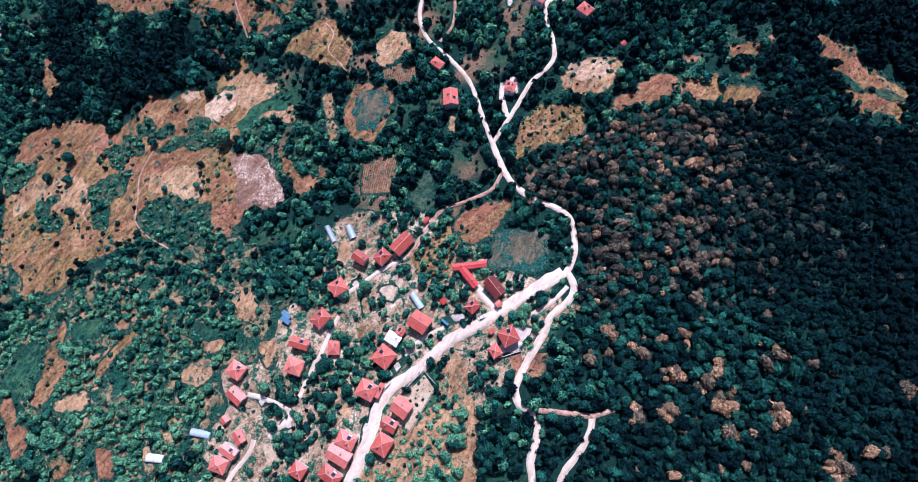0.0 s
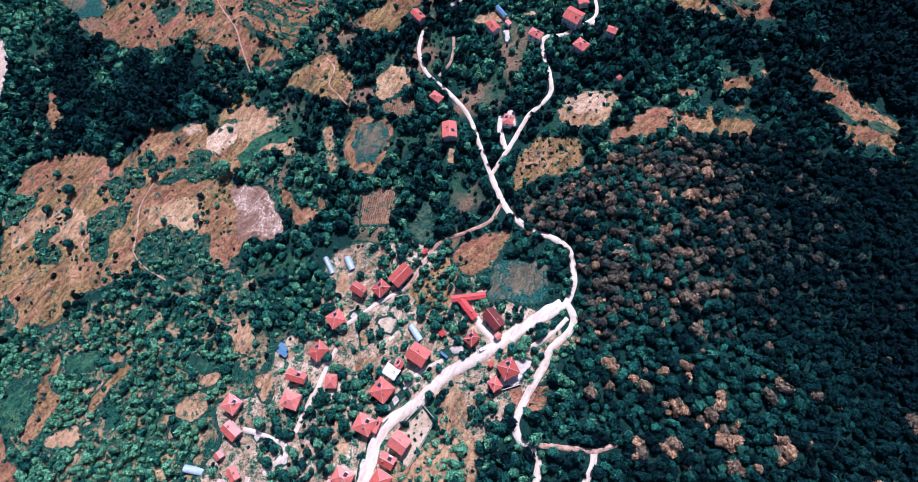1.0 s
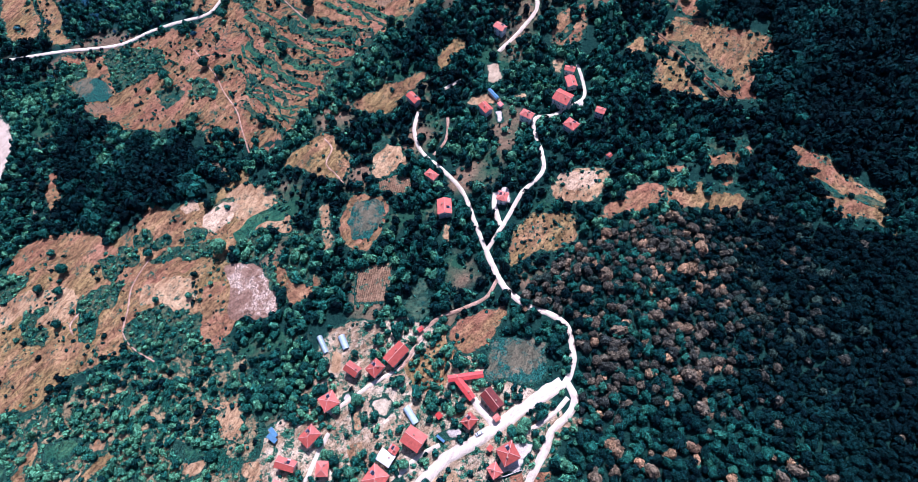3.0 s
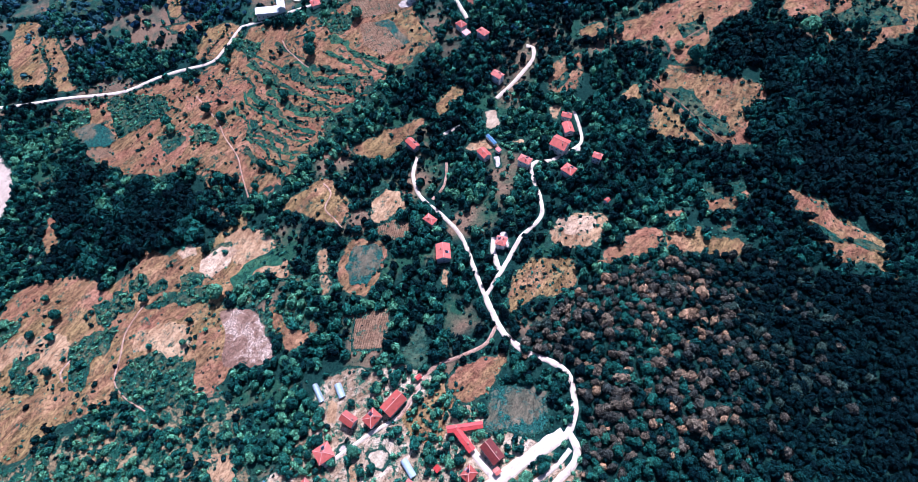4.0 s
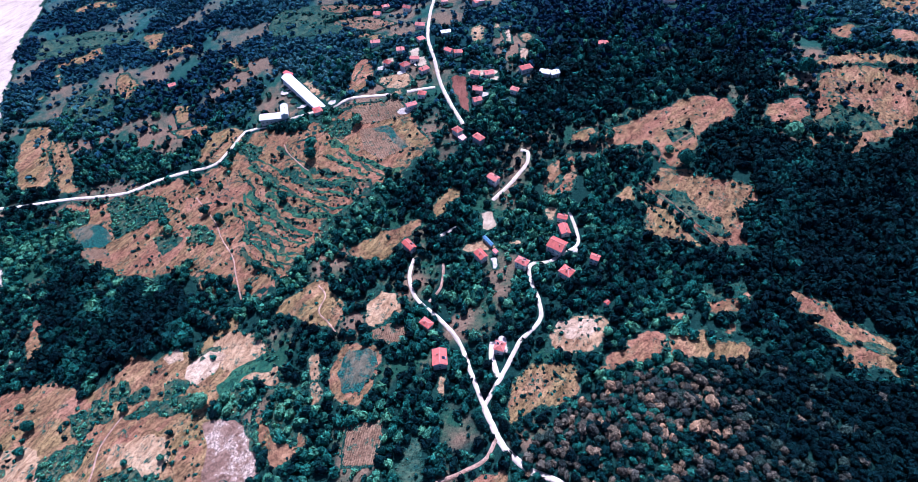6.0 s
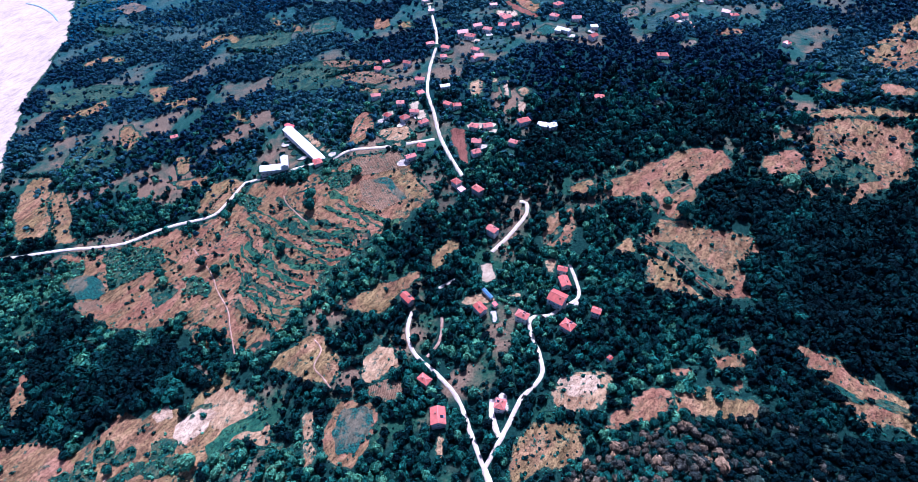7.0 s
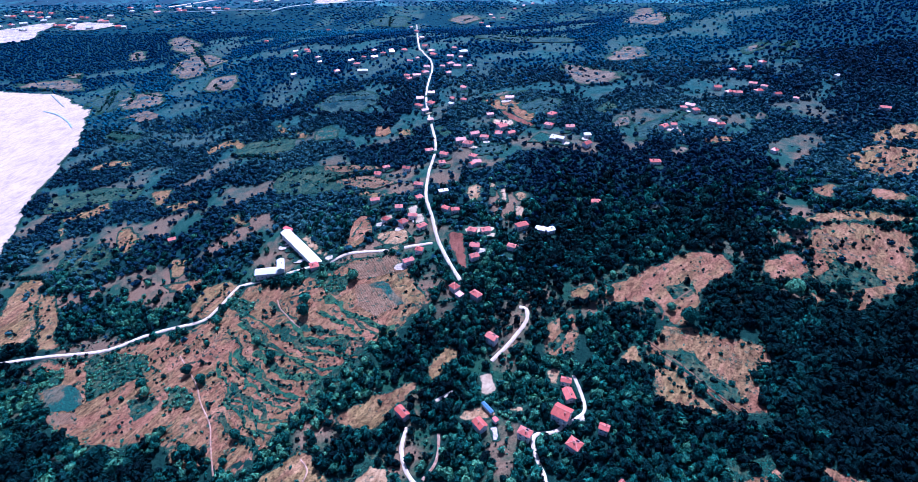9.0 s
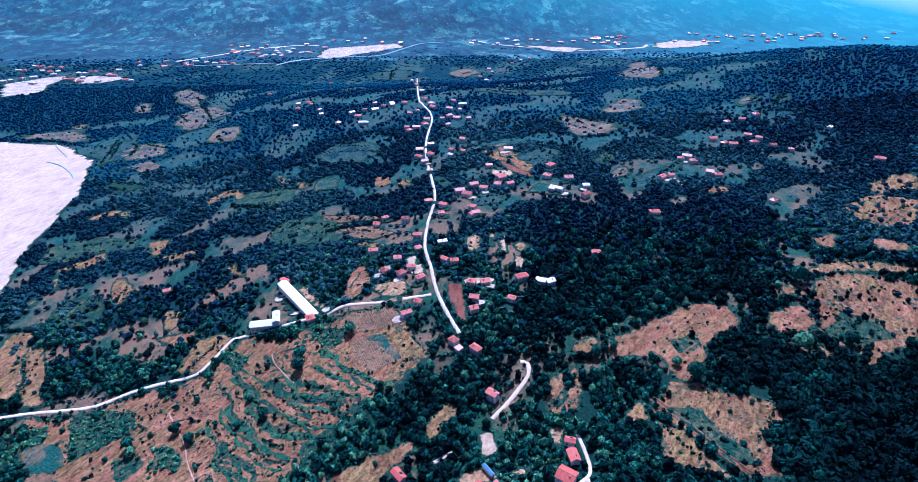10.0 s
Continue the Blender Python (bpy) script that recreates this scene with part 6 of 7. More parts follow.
house('gable', -6.5, 675.3, 8.2, 6.2, 15, 4.5, 'red')
house('hip', 37.7, 731.5, 8.7, 6.6, -28, 4.5, 'red')
house('gable', 66.7, 667.7, 9.3, 6.9, 9, 4.5, 'red')
house('hip', 445.4, 740.4, 9.8, 7.3, -34, 4.5, 'red')
house('gable', 449.1, 712.9, 10.3, 7.7, 3, 4.5, 'red')
house('hip', 464.7, 696.4, 7.6, 6.2, -40, 4.5, 'red')
house('gable', 280.7, 630.6, 8.2, 6.6, -3, 4.5, 'red')
house('hip', 370.9, 567.2, 8.7, 6.9, 34, 4.5, 'red')
house('gable', 31.3, 416.6, 9.3, 7.3, -9, 4.5, 'red')
house('hip', -105.7, 1022.6, 9.8, 7.7, 28, 4.5, 'red')
house('gable', -38.4, 912.0, 10.3, 6.2, -15, 4.5, 'red')
house('hip', -26.7, 924.7, 7.6, 6.6, 22, 4.5, 'red')
house('gable', 13.6, 880.9, 8.2, 6.9, -21, 4.5, 'red')
house('hip', 21.4, 844.5, 8.7, 7.3, 16, 4.5, 'red')
house('gable', 40.1, 774.7, 9.3, 7.7, -27, 4.5, 'red')
house('hip', 54.1, 873.4, 9.8, 6.2, 10, 4.5, 'red')
house('gable', 35.2, 977.6, 10.3, 6.6, -33, 4.5, 'red')
house('hip', 43.1, 925.5, 7.6, 6.9, 4, 4.5, 'red')
house('gable', 21.8, 717.7, 8.2, 7.3, -39, 4.5, 'white')
house('hip', 170.1, 598.2, 8.7, 7.7, -2, 4.5, 'white')
house('gable', 552.4, 755.3, 9.3, 6.2, 35, 4.5, 'white')
# pale yards beside the houses along the valley road
rng = random.Random(73)
for hx, hy, hr in list(HOUSES):
    if 395 < hy < 820 and abs(hx) < 330 and rng.random() < 0.75:
        a = rng.uniform(3.4, 6.0)
        cx, cy, r = hx + math.cos(a) * (hr + 1.5), hy + math.sin(a) * (hr + 1.0), rng.uniform(2.6, 5.0)
        field("yard" if rng.random() < 0.6 else "pen", [(cx + r * 1.5 * math.cos(v + a), cy + r * math.sin(v + a)) for v in (0.3, 1.4, 2.5, 3.6, 4.7, 5.7)])
# far town in the valley
house('gable', -1152.5, 1689.5, 19.5, 11.4, 29, 6.0, 'white')
house('hip', -1008.1, 1677.1, 14.4, 12.0, -14, 6.0, 'white')
house('gable', -1203.8, 1640.1, 15.5, 12.6, 23, 6.0, 'white')
house('hip', -1107.7, 1615.0, 16.5, 10.2, -20, 6.0, 'white')
house('gable', -933.5, 1703.8, 17.5, 10.8, 17, 6.0, 'red')
house('hip', -1175.8, 1673.7, 18.5, 11.4, -26, 6.0, 'red')
house('gable', -1027.5, 1657.3, 19.5, 12.0, 11, 6.0, 'red')
house('hip', -1194.1, 1652.9, 14.4, 12.6, -32, 6.0, 'white')
house('gable', -1185.7, 1782.7, 15.5, 10.2, 5, 6.0, 'red')
house('hip', -1047.7, 1660.7, 16.5, 10.8, -38, 6.0, 'red')
house('gable', -940.7, 1628.0, 17.5, 11.4, -1, 6.0, 'white')
house('hip', -950.0, 1709.4, 18.5, 12.0, 36, 6.0, 'red')
house('gable', -951.6, 1773.3, 19.5, 12.6, -7, 6.0, 'white')
house('hip', -1116.4, 1619.6, 14.4, 10.2, 30, 6.0, 'white')
house('gable', -1031.0, 1733.9, 15.5, 10.8, -13, 6.0, 'white')
house('hip', -1117.8, 1724.2, 16.5, 11.4, 24, 6.0, 'white')
house('gable', -990.0, 1630.9, 17.5, 12.0, -19, 6.0, 'red')
house('hip', -868.0, 1639.2, 18.5, 12.6, 18, 6.0, 'red')
house('gable', -1026.9, 1760.0, 19.5, 10.2, -25, 6.0, 'red')
house('hip', -850.5, 1631.6, 14.4, 10.8, 12, 6.0, 'white')
house('gable', -1005.7, 1750.7, 15.5, 11.4, -31, 6.0, 'red')
house('hip', -1053.1, 1737.2, 16.5, 12.0, 6, 6.0, 'white')
house('gable', -658.7, 1796.1, 17.5, 12.6, -37, 6.0, 'white')
house('hip', -698.4, 1865.2, 18.5, 10.2, 0, 6.0, 'white')
house('gable', -837.3, 1820.4, 19.5, 10.8, 37, 6.0, 'red')
house('hip', -920.4, 1837.9, 14.4, 11.4, -6, 6.0, 'white')
house('gable', -727.5, 1875.2, 15.5, 12.0, 31, 6.0, 'red')
house('hip', -639.1, 1854.9, 16.5, 12.6, -12, 6.0, 'red')
house('gable', -867.9, 1904.9, 17.5, 10.2, 25, 6.0, 'red')
house('hip', -948.2, 1888.6, 18.5, 10.8, -18, 6.0, 'red')
house('gable', -770.1, 1896.6, 19.5, 11.4, 19, 6.0, 'white')
house('hip', -681.8, 1878.2, 14.4, 12.0, -24, 6.0, 'red')
house('gable', -670.2, 1869.7, 15.5, 12.6, 13, 6.0, 'red')
house('hip', -774.2, 1836.4, 16.5, 10.2, -30, 6.0, 'red')
house('gable', -763.5, 1838.5, 17.5, 10.8, 7, 6.0, 'red')
house('hip', -788.7, 1862.2, 18.5, 11.4, -36, 6.0, 'red')
house('gable', -627.0, 2031.0, 19.5, 12.0, 1, 6.0, 'red')
house('hip', -543.4, 1991.3, 14.4, 12.6, 38, 6.0, 'white')
house('gable', -568.7, 1985.8, 15.5, 10.2, -5, 6.0, 'white')
house('hip', -515.1, 1978.2, 16.5, 10.8, 32, 6.0, 'white')
house('gable', -519.0, 2005.4, 17.5, 11.4, -11, 6.0, 'red')
house('hip', -578.5, 1965.1, 18.5, 12.0, 26, 6.0, 'red')
house('gable', -694.9, 2071.0, 19.5, 12.6, -17, 6.0, 'red')
house('hip', -439.9, 2043.3, 14.4, 10.2, 20, 6.0, 'red')
house('gable', -533.6, 2029.3, 15.5, 10.8, -23, 6.0, 'white')
house('hip', -603.7, 2019.9, 16.5, 11.4, 14, 6.0, 'red')
house('gable', 646.0, 2240.6, 17.5, 12.0, -29, 6.0, 'red')
house('hip', 591.1, 2209.5, 18.5, 12.6, 8, 6.0, 'red')
house('gable', 654.0, 2263.0, 19.5, 10.2, -35, 6.0, 'red')
house('hip', 642.0, 2268.7, 14.4, 10.8, 2, 6.0, 'red')
house('gable', 731.1, 2279.4, 15.5, 11.4, 39, 6.0, 'red')
house('hip', 635.0, 2164.1, 16.5, 12.0, -4, 6.0, 'red')
house('gable', 758.3, 2270.3, 17.5, 12.6, 33, 6.0, 'red')
house('hip', 689.1, 2156.7, 18.5, 10.2, -10, 6.0, 'red')
house('gable', 642.0, 2277.8, 19.5, 10.8, 27, 6.0, 'red')
house('hip', 609.9, 2168.4, 14.4, 11.4, -16, 6.0, 'red')
house('gable', 627.9, 2255.0, 15.5, 12.0, 21, 6.0, 'red')
house('hip', 692.1, 2170.8, 16.5, 12.6, -22, 6.0, 'red')
house('gable', 618.0, 2252.8, 17.5, 10.2, 15, 6.0, 'red')
house('hip', 642.0, 2245.5, 18.5, 10.8, -28, 6.0, 'red')
house('gable', 1123.5, 2256.7, 19.5, 11.4, 9, 6.0, 'red')
house('hip', 1037.4, 2320.5, 14.4, 12.0, -34, 6.0, 'red')
house('gable', 1266.4, 2148.0, 15.5, 12.6, 3, 6.0, 'red')
house('hip', 1301.6, 2159.4, 16.5, 10.2, -40, 6.0, 'white')
house('gable', 1225.8, 2183.4, 17.5, 10.8, -3, 6.0, 'red')
house('hip', 1175.9, 2278.1, 18.5, 11.4, 34, 6.0, 'red')
house('gable', 1064.9, 2311.6, 19.5, 12.0, -9, 6.0, 'red')
house('hip', 1036.7, 2178.2, 14.4, 12.6, 28, 6.0, 'white')
house('gable', 1305.5, 2209.9, 15.5, 10.2, -15, 6.0, 'red')
house('hip', 1281.3, 2164.9, 16.5, 10.8, 22, 6.0, 'red')
house('gable', 927.9, 2189.6, 17.5, 11.4, -21, 6.0, 'white')
house('hip', 1052.2, 2210.4, 18.5, 12.0, 16, 6.0, 'red')
house('gable', 1078.3, 2155.5, 19.5, 12.6, -27, 6.0, 'red')
house('hip', 1101.7, 2282.4, 14.4, 10.2, 10, 6.0, 'red')
house('gable', 1562.3, 2150.3, 15.5, 10.8, -33, 6.0, 'red')
house('hip', 1448.8, 2204.3, 16.5, 11.4, 4, 6.0, 'red')
house('gable', 1418.3, 2176.8, 17.5, 12.0, -39, 6.0, 'red')
house('hip', 1700.4, 2105.4, 18.5, 12.6, -2, 6.0, 'white')
house('gable', 1623.4, 2124.5, 19.5, 10.2, 35, 6.0, 'white')
house('hip', 1500.6, 2225.2, 14.4, 10.8, -8, 6.0, 'red')
house('gable', 1558.6, 2188.5, 15.5, 11.4, 29, 6.0, 'red')
house('hip', 1380.9, 2270.6, 16.5, 12.0, -14, 6.0, 'white')
house('gable', 1441.8, 2260.0, 17.5, 12.6, 23, 6.0, 'red')
house('hip', 1769.0, 2167.1, 18.5, 10.2, -20, 6.0, 'red')
house('gable', 1519.1, 2215.9, 19.5, 10.8, 17, 6.0, 'red')
house('hip', 1650.3, 2150.4, 14.4, 11.4, -26, 6.0, 'red')
house('gable', 404.1, 2237.9, 15.5, 12.0, 11, 6.0, 'white')
house('hip', 482.2, 2193.0, 16.5, 12.6, -32, 6.0, 'red')
house('gable', 381.2, 2255.4, 17.5, 10.2, 5, 6.0, 'red')
house('hip', 491.1, 2185.0, 18.5, 10.8, -38, 6.0, 'red')
house('gable', 540.1, 2206.0, 19.5, 11.4, -1, 6.0, 'red')
house('hip', 445.5, 2220.7, 14.4, 12.0, 36, 6.0, 'red')
house('gable', -270.6, 2239.0, 15.5, 12.6, -7, 6.0, 'red')
house('hip', -329.3, 2263.9, 16.5, 10.2, 30, 6.0, 'red')
house('gable', -386.1, 2281.4, 17.5, 10.8, -13, 6.0, 'red')
house('hip', -125.5, 2204.0, 18.5, 11.4, 24, 6.0, 'red')
house('gable', -120.6, 2227.6, 19.5, 12.0, -19, 6.0, 'white')
house('hip', -268.1, 2319.3, 14.4, 12.6, 18, 6.0, 'red')
house('gable', -193.2, 2210.0, 15.5, 10.2, -25, 6.0, 'red')
house('hip', -193.2, 2235.3, 16.5, 10.8, 12, 6.0, 'red')
house('gable', -709.4, 2089.0, 17.5, 11.4, -31, 6.0, 'white')
house('hip', -684.3, 2053.8, 18.5, 12.0, 6, 6.0, 'white')
house('gable', -744.0, 2184.8, 19.5, 12.6, -37, 6.0, 'red')
house('hip', -715.8, 2201.1, 14.4, 10.2, 0, 6.0, 'red')
house('gable', -688.2, 2041.1, 15.5, 10.8, 37, 6.0, 'red')
house('hip', -425.3, 2027.1, 16.5, 11.4, -6, 6.0, 'red')
house('gable', -474.8, 2204.6, 17.5, 12.0, 31, 6.0, 'red')
house('hip', -553.0, 2067.6, 18.5, 12.6, -12, 6.0, 'white')
house('gable', -457.5, 2029.3, 19.5, 10.2, 25, 6.0, 'white')
house('hip', -629.8, 2094.9, 14.4, 10.8, -18, 6.0, 'red')
house('gable', -682.0, 2169.0, 15.5, 11.4, 19, 6.0, 'white')
house('hip', -513.1, 2062.0, 16.5, 12.0, -24, 6.0, 'white')
house('gable', -621.9, 2127.0, 17.5, 12.6, 13, 6.0, 'white')
house('hip', -619.8, 2191.1, 18.5, 10.2, -30, 6.0, 'red')
house('gable', -393.9, 2128.9, 19.5, 10.8, 7, 6.0, 'red')
house('hip', -682.3, 2069.3, 14.4, 11.4, -36, 6.0, 'red')
house('gable', -502.3, 2106.9, 15.5, 12.0, 1, 6.0, 'white')
house('hip', -497.5, 2035.1, 16.5, 12.6, 38, 6.0, 'white')
house('gable', -702.7, 2058.1, 17.5, 10.2, -5, 6.0, 'red')
house('hip', -563.6, 2119.8, 18.5, 10.8, 32, 6.0, 'red')
house('gable', -697.6, 2151.3, 19.5, 11.4, -11, 6.0, 'white')
house('hip', -544.1, 2145.5, 14.4, 12.0, 26, 6.0, 'white')
house('gable', 686.2, 2121.1, 15.5, 12.6, -17, 6.0, 'white')
house('hip', 720.2, 2239.2, 16.5, 10.2, 20, 6.0, 'red')
house('gable', 706.1, 2265.7, 17.5, 10.8, -23, 6.0, 'white')
house('hip', 590.9, 2225.3, 18.5, 11.4, 14, 6.0, 'red')
house('gable', 625.0, 2249.0, 19.5, 12.0, -29, 6.0, 'red')
house('hip', 748.1, 2287.8, 14.4, 12.6, 8, 6.0, 'red')
house('gable', 671.1, 2200.5, 15.5, 10.2, -35, 6.0, 'red')
house('hip', 721.1, 2151.5, 16.5, 10.8, 2, 6.0, 'red')
house('gable', 664.0, 2174.0, 17.5, 11.4, 39, 6.0, 'red')
house('hip', 648.0, 2170.5, 18.5, 12.0, -4, 6.0, 'red')
house('gable', 686.1, 2273.1, 19.5, 12.6, 33, 6.0, 'white')
house('hip', 710.1, 2184.4, 14.4, 10.2, -10, 6.0, 'red')
house('gable', 320.5, 2240.3, 15.5, 10.8, 27, 6.0, 'white')
house('hip', 159.1, 2244.1, 16.5, 11.4, -16, 6.0, 'red')
house('gable', 312.2, 2142.1, 17.5, 12.0, 21, 6.0, 'white')
house('hip', 326.1, 2234.4, 18.5, 12.6, -22, 6.0, 'white')
house('gable', 289.8, 2262.7, 19.5, 10.2, 15, 6.0, 'white')
house('hip', 314.5, 2232.6, 14.4, 10.8, -28, 6.0, 'white')
house('gable', 242.6, 2175.5, 15.5, 11.4, 9, 6.0, 'white')
house('hip', 180.2, 2211.2, 16.5, 12.0, -34, 6.0, 'white')
house('gable', 144.6, 2186.7, 17.5, 12.6, 3, 6.0, 'red')
house('hip', 193.1, 2194.9, 18.5, 10.2, -40, 6.0, 'white')
house('gable', -1256.7, 1788.0, 19.5, 10.8, -3, 6.0, 'white')
house('hip', -1127.2, 1764.7, 14.4, 11.4, 34, 6.0, 'white')
house('gable', -1149.0, 1821.2, 15.5, 12.0, -9, 6.0, 'red')
house('hip', -1189.2, 1829.0, 16.5, 12.6, 28, 6.0, 'red')
house('gable', -1176.1, 1774.2, 17.5, 10.2, -15, 6.0, 'white')
house('hip', -1148.3, 1759.3, 18.5, 10.8, 22, 6.0, 'red')
house('gable', -1244.8, 1848.1, 19.5, 11.4, -21, 6.0, 'white')
house('hip', -1238.6, 1782.6, 14.4, 12.0, 16, 6.0, 'red')
house('gable', -1233.4, 1840.7, 15.5, 12.6, -27, 6.0, 'red')
house('hip', -1221.8, 1840.8, 16.5, 10.2, 10, 6.0, 'red')
house('gable', 1529.9, 2255.5, 17.5, 10.8, -33, 6.0, 'red')
house('hip', 1246.1, 2271.3, 18.5, 11.4, 4, 6.0, 'red')
house('gable', 1480.3, 2226.8, 19.5, 12.0, -39, 6.0, 'red')
house('hip', 1420.6, 2260.7, 14.4, 12.6, -2, 6.0, 'white')
house('gable', 1183.9, 2229.5, 15.5, 10.2, 35, 6.0, 'red')
house('hip', 1443.3, 2215.7, 16.5, 10.8, -8, 6.0, 'white')
house('gable', 1314.2, 2265.3, 17.5, 11.4, 29, 6.0, 'red')
house('hip', 1179.4, 2252.8, 18.5, 12.0, -14, 6.0, 'white')
house('gable', 1573.4, 2223.3, 19.5, 12.6, 23, 6.0, 'white')
house('hip', 1380.6, 2243.4, 14.4, 10.2, -20, 6.0, 'red')
house('gable', 1336.8, 2215.6, 15.5, 10.8, 17, 6.0, 'white')
house('hip', 1330.7, 2291.8, 16.5, 11.4, -26, 6.0, 'white')
house('gable', 1559.4, 2192.3, 17.5, 12.0, 11, 6.0, 'white')
house('hip', 1268.6, 2262.2, 18.5, 12.6, -32, 6.0, 'red')
# terraces on the western hill: contour bands of grass, earth and bushes
CONTOURS = np.array([
    [(-105, 394), (-79, 369), (-53, 345), (-25, 331)],
    [(-161, 394), (-128, 356), (-95, 334), (-52, 319)],
    [(-178, 385), (-144, 339), (-110, 310), (-68, 294)],
    [(-182, 361), (-148, 313), (-119, 281), (-91, 271)],
    [(-181, 329), (-150, 282), (-127, 257), (-107, 244)],
], float)


def terraces():
    rng = random.Random(44)
    for k in range(25):
        level = k / 24 * 3.999
        i = int(level)
        line = CONTOURS[i] * (1 - level + i) + CONTOURS[i + 1] * (level - i)
        start, end = rng.uniform(0.0, 0.35), rng.uniform(0.72, 1.0)
        wide = rng.uniform(0.8, 2.2) * (1.5 if k % 3 == 0 else 1.0)
        spots = []
        for j in range(9):
            u = 3 * (start + (end - start) * j / 8)
            a = min(int(u), 2)
            b = (line[a] * (1 - u + a) + line[a + 1] * (u - a))
            spots.append((b[0] + rng.gauss(0, 1.0), b[1] + rng.gauss(0, 1.0)))
        upper = [(x + wide * 0.7, y + wide * 0.7) for x, y in spots]
        lower = [(x - wide * 0.7, y - wide * 0.7) for x, y in reversed(spots)]
        field(("lush", "turf", "lush", "bare", "turf")[k % 5], upper + lower)
        if k % 2 == 0:
            cut = rng.randint(2, 5)
            hedge(3.0, rng.uniform(0.45, 0.95), spots[:cut])
            hedge(2.6, rng.uniform(0.5, 1.1), spots[cut + 1:])


terraces()

# rows of trees and hedges
hedge(2.2, 0.95, [(104, 163), (114, 157), (121, 165)])
hedge(2.2, 0.95, [(59, 168), (72, 166), (83, 169)])
hedge(2.2, 0.95, [(138, 338), (150, 334), (165, 330)])
hedge(2.2, 0.95, [(144, 281), (161, 248)])
hedge(2.2, 0.95, [(223, 293), (209, 277), (197, 267)])
hedge(2.2, 0.95, [(318, 387), (332, 373), (360, 386)])
hedge(2.4, 2.2, [(-432, 490), (-397, 484), (-364, 452)])
hedge(2.2, 0.95, [(-379, 439), (-354, 397)])
hedge(2.2, 0.95, [(-268, 385), (-253, 389), (-232, 392)])
hedge(2.2, 0.95, [(-211, 396), (-191, 428)])
hedge(2.4, 2.2, [(-119, 572), (-81, 572), (-55, 568)])
hedge(2.4, 2.2, [(-258, 678), (-192, 644)])
hedge(2.6, 1.7, [(-6.7, 25.8), (-14.6, 14.1)])
hedge(2.6, 1.7, [(-16.2, 8.2), (-11.5, -0.6), (-2.6, -0.7)])
hedge(2.6, 1.7, [(11.0, 24.8), (13.2, 10.0), (10.1, -8.6), (5.8, -27.3)])
hedge(2.6, 1.7, [(-47.0, 29.9), (-31.3, 25.9), (-15.5, 34.7)])
hedge(2.6, 1.7, [(-9.6, 37.6), (20.9, 45.4), (42.6, 54.3)])
# hedgerows across the far fields
rng = random.Random(71)
for kind, outline in list(FIELDS):
    middle = outline.mean(0)
    if kind not in ("lea", "meadow", "fallow", "dry", "brown") or not 430 < middle[1] < 1750 or np.ptp(outline[:, 0]) < 24:
        continue
    spread, axes = np.linalg.eigh(np.cov((outline - middle).T))
    reach, width = 1.6 * math.sqrt(spread[1]), 1.5 * math.sqrt(spread[0])
    for k in range(3 if kind in ("lea", "meadow") else 1):
        across = width * rng.uniform(-0.75, 0.75)
        a, b = sorted((rng.uniform(-1, 0.2), rng.uniform(0.0, 1)))
        ends = [middle + axes[:, 1] * reach * v + axes[:, 0] * across for v in (a, b)]
        hedge(4.5, 1.3 if middle[1] < 800 else 2.0, [tuple(e) for e in ends])
# orchards
orchard(3.6, 0.8, [(-27, 14), (-13, 21), (-15, 2), (-25, -9), (-28, -0)])
copse('bush', [(-13, 12), (-16, 6), (-18, -4), (-34, -14), (-40, -26), (-50, -29), (-54, -42), (-9, -42), (-6, -22), (-2, -15), (-1, -7), (-4, 0), (-8, 7)], 'straw')
orchard(3.2, 0.62, [(-28.6, 80.9), (-8.9, 94.7), (1.0, 88.8), (-5.9, 75.9), (-8.9, 66.0), (-21.7, 63.1)])
orchard(4.2, 0.8, [(32.8, 155.7), (50.8, 172.2), (75.0, 163.8), (68.9, 145.5), (42.7, 131.0), (28.7, 133.7)])
orchard(3.0, 0.45, [(-33.2, 0.5), (-21.5, 13.1), (-17.2, 8.2), (-27.3, -8.4)])
orchard(3.0, 0.6, [(-85.7, 201.5), (-77.8, 200.4), (-71.9, 160.0), (-81.8, 153.1)])
orchard(3.4, 0.7, [(-47.0, 21.1), (-60.8, 27.0), (-73.6, 21.2), (-66.5, 3.6), (-52.9, 15.2)])
# lone trees
tree(37.4, 109.2, 2.8)
tree(41.0, 103.5, 2.2)
tree(34.2, 98.7, 3.4)
tree(30.7, 103.3, 2.8)
tree(33.4, 106.0, 1.9)
tree(20.1, 115.9, 1.6)
tree(42.0, 86.8, 1.9)
tree(-150.9, 165.0, 5.4)
tree(-282.8, 151.8, 3.0)
tree(-266.4, 148.9, 3.0)
tree(-283.2, 179.0, 2.6)
tree(-268.0, 164.6, 4.0)
tree(-237.2, 127.5, 2.8)
tree(-166.9, 133.9, 2.1)
tree(-189.9, 133.7, 2.1)
tree(-154.0, 140.9, 1.6)
tree(-258.9, 124.6, 2.9)
tree(-203.9, 168.4, 3.2)
tree(-110.3, 380.3, 5.1)
tree(-108.6, 367.2, 5.5)
tree(-126.9, 328.4, 3.9)
tree(-71.5, 398.1, 4.6)
tree(-226.7, 324.9, 4.3)
tree(-221.1, 316.3, 3.7)
tree(-192.8, 329.5, 4.2)
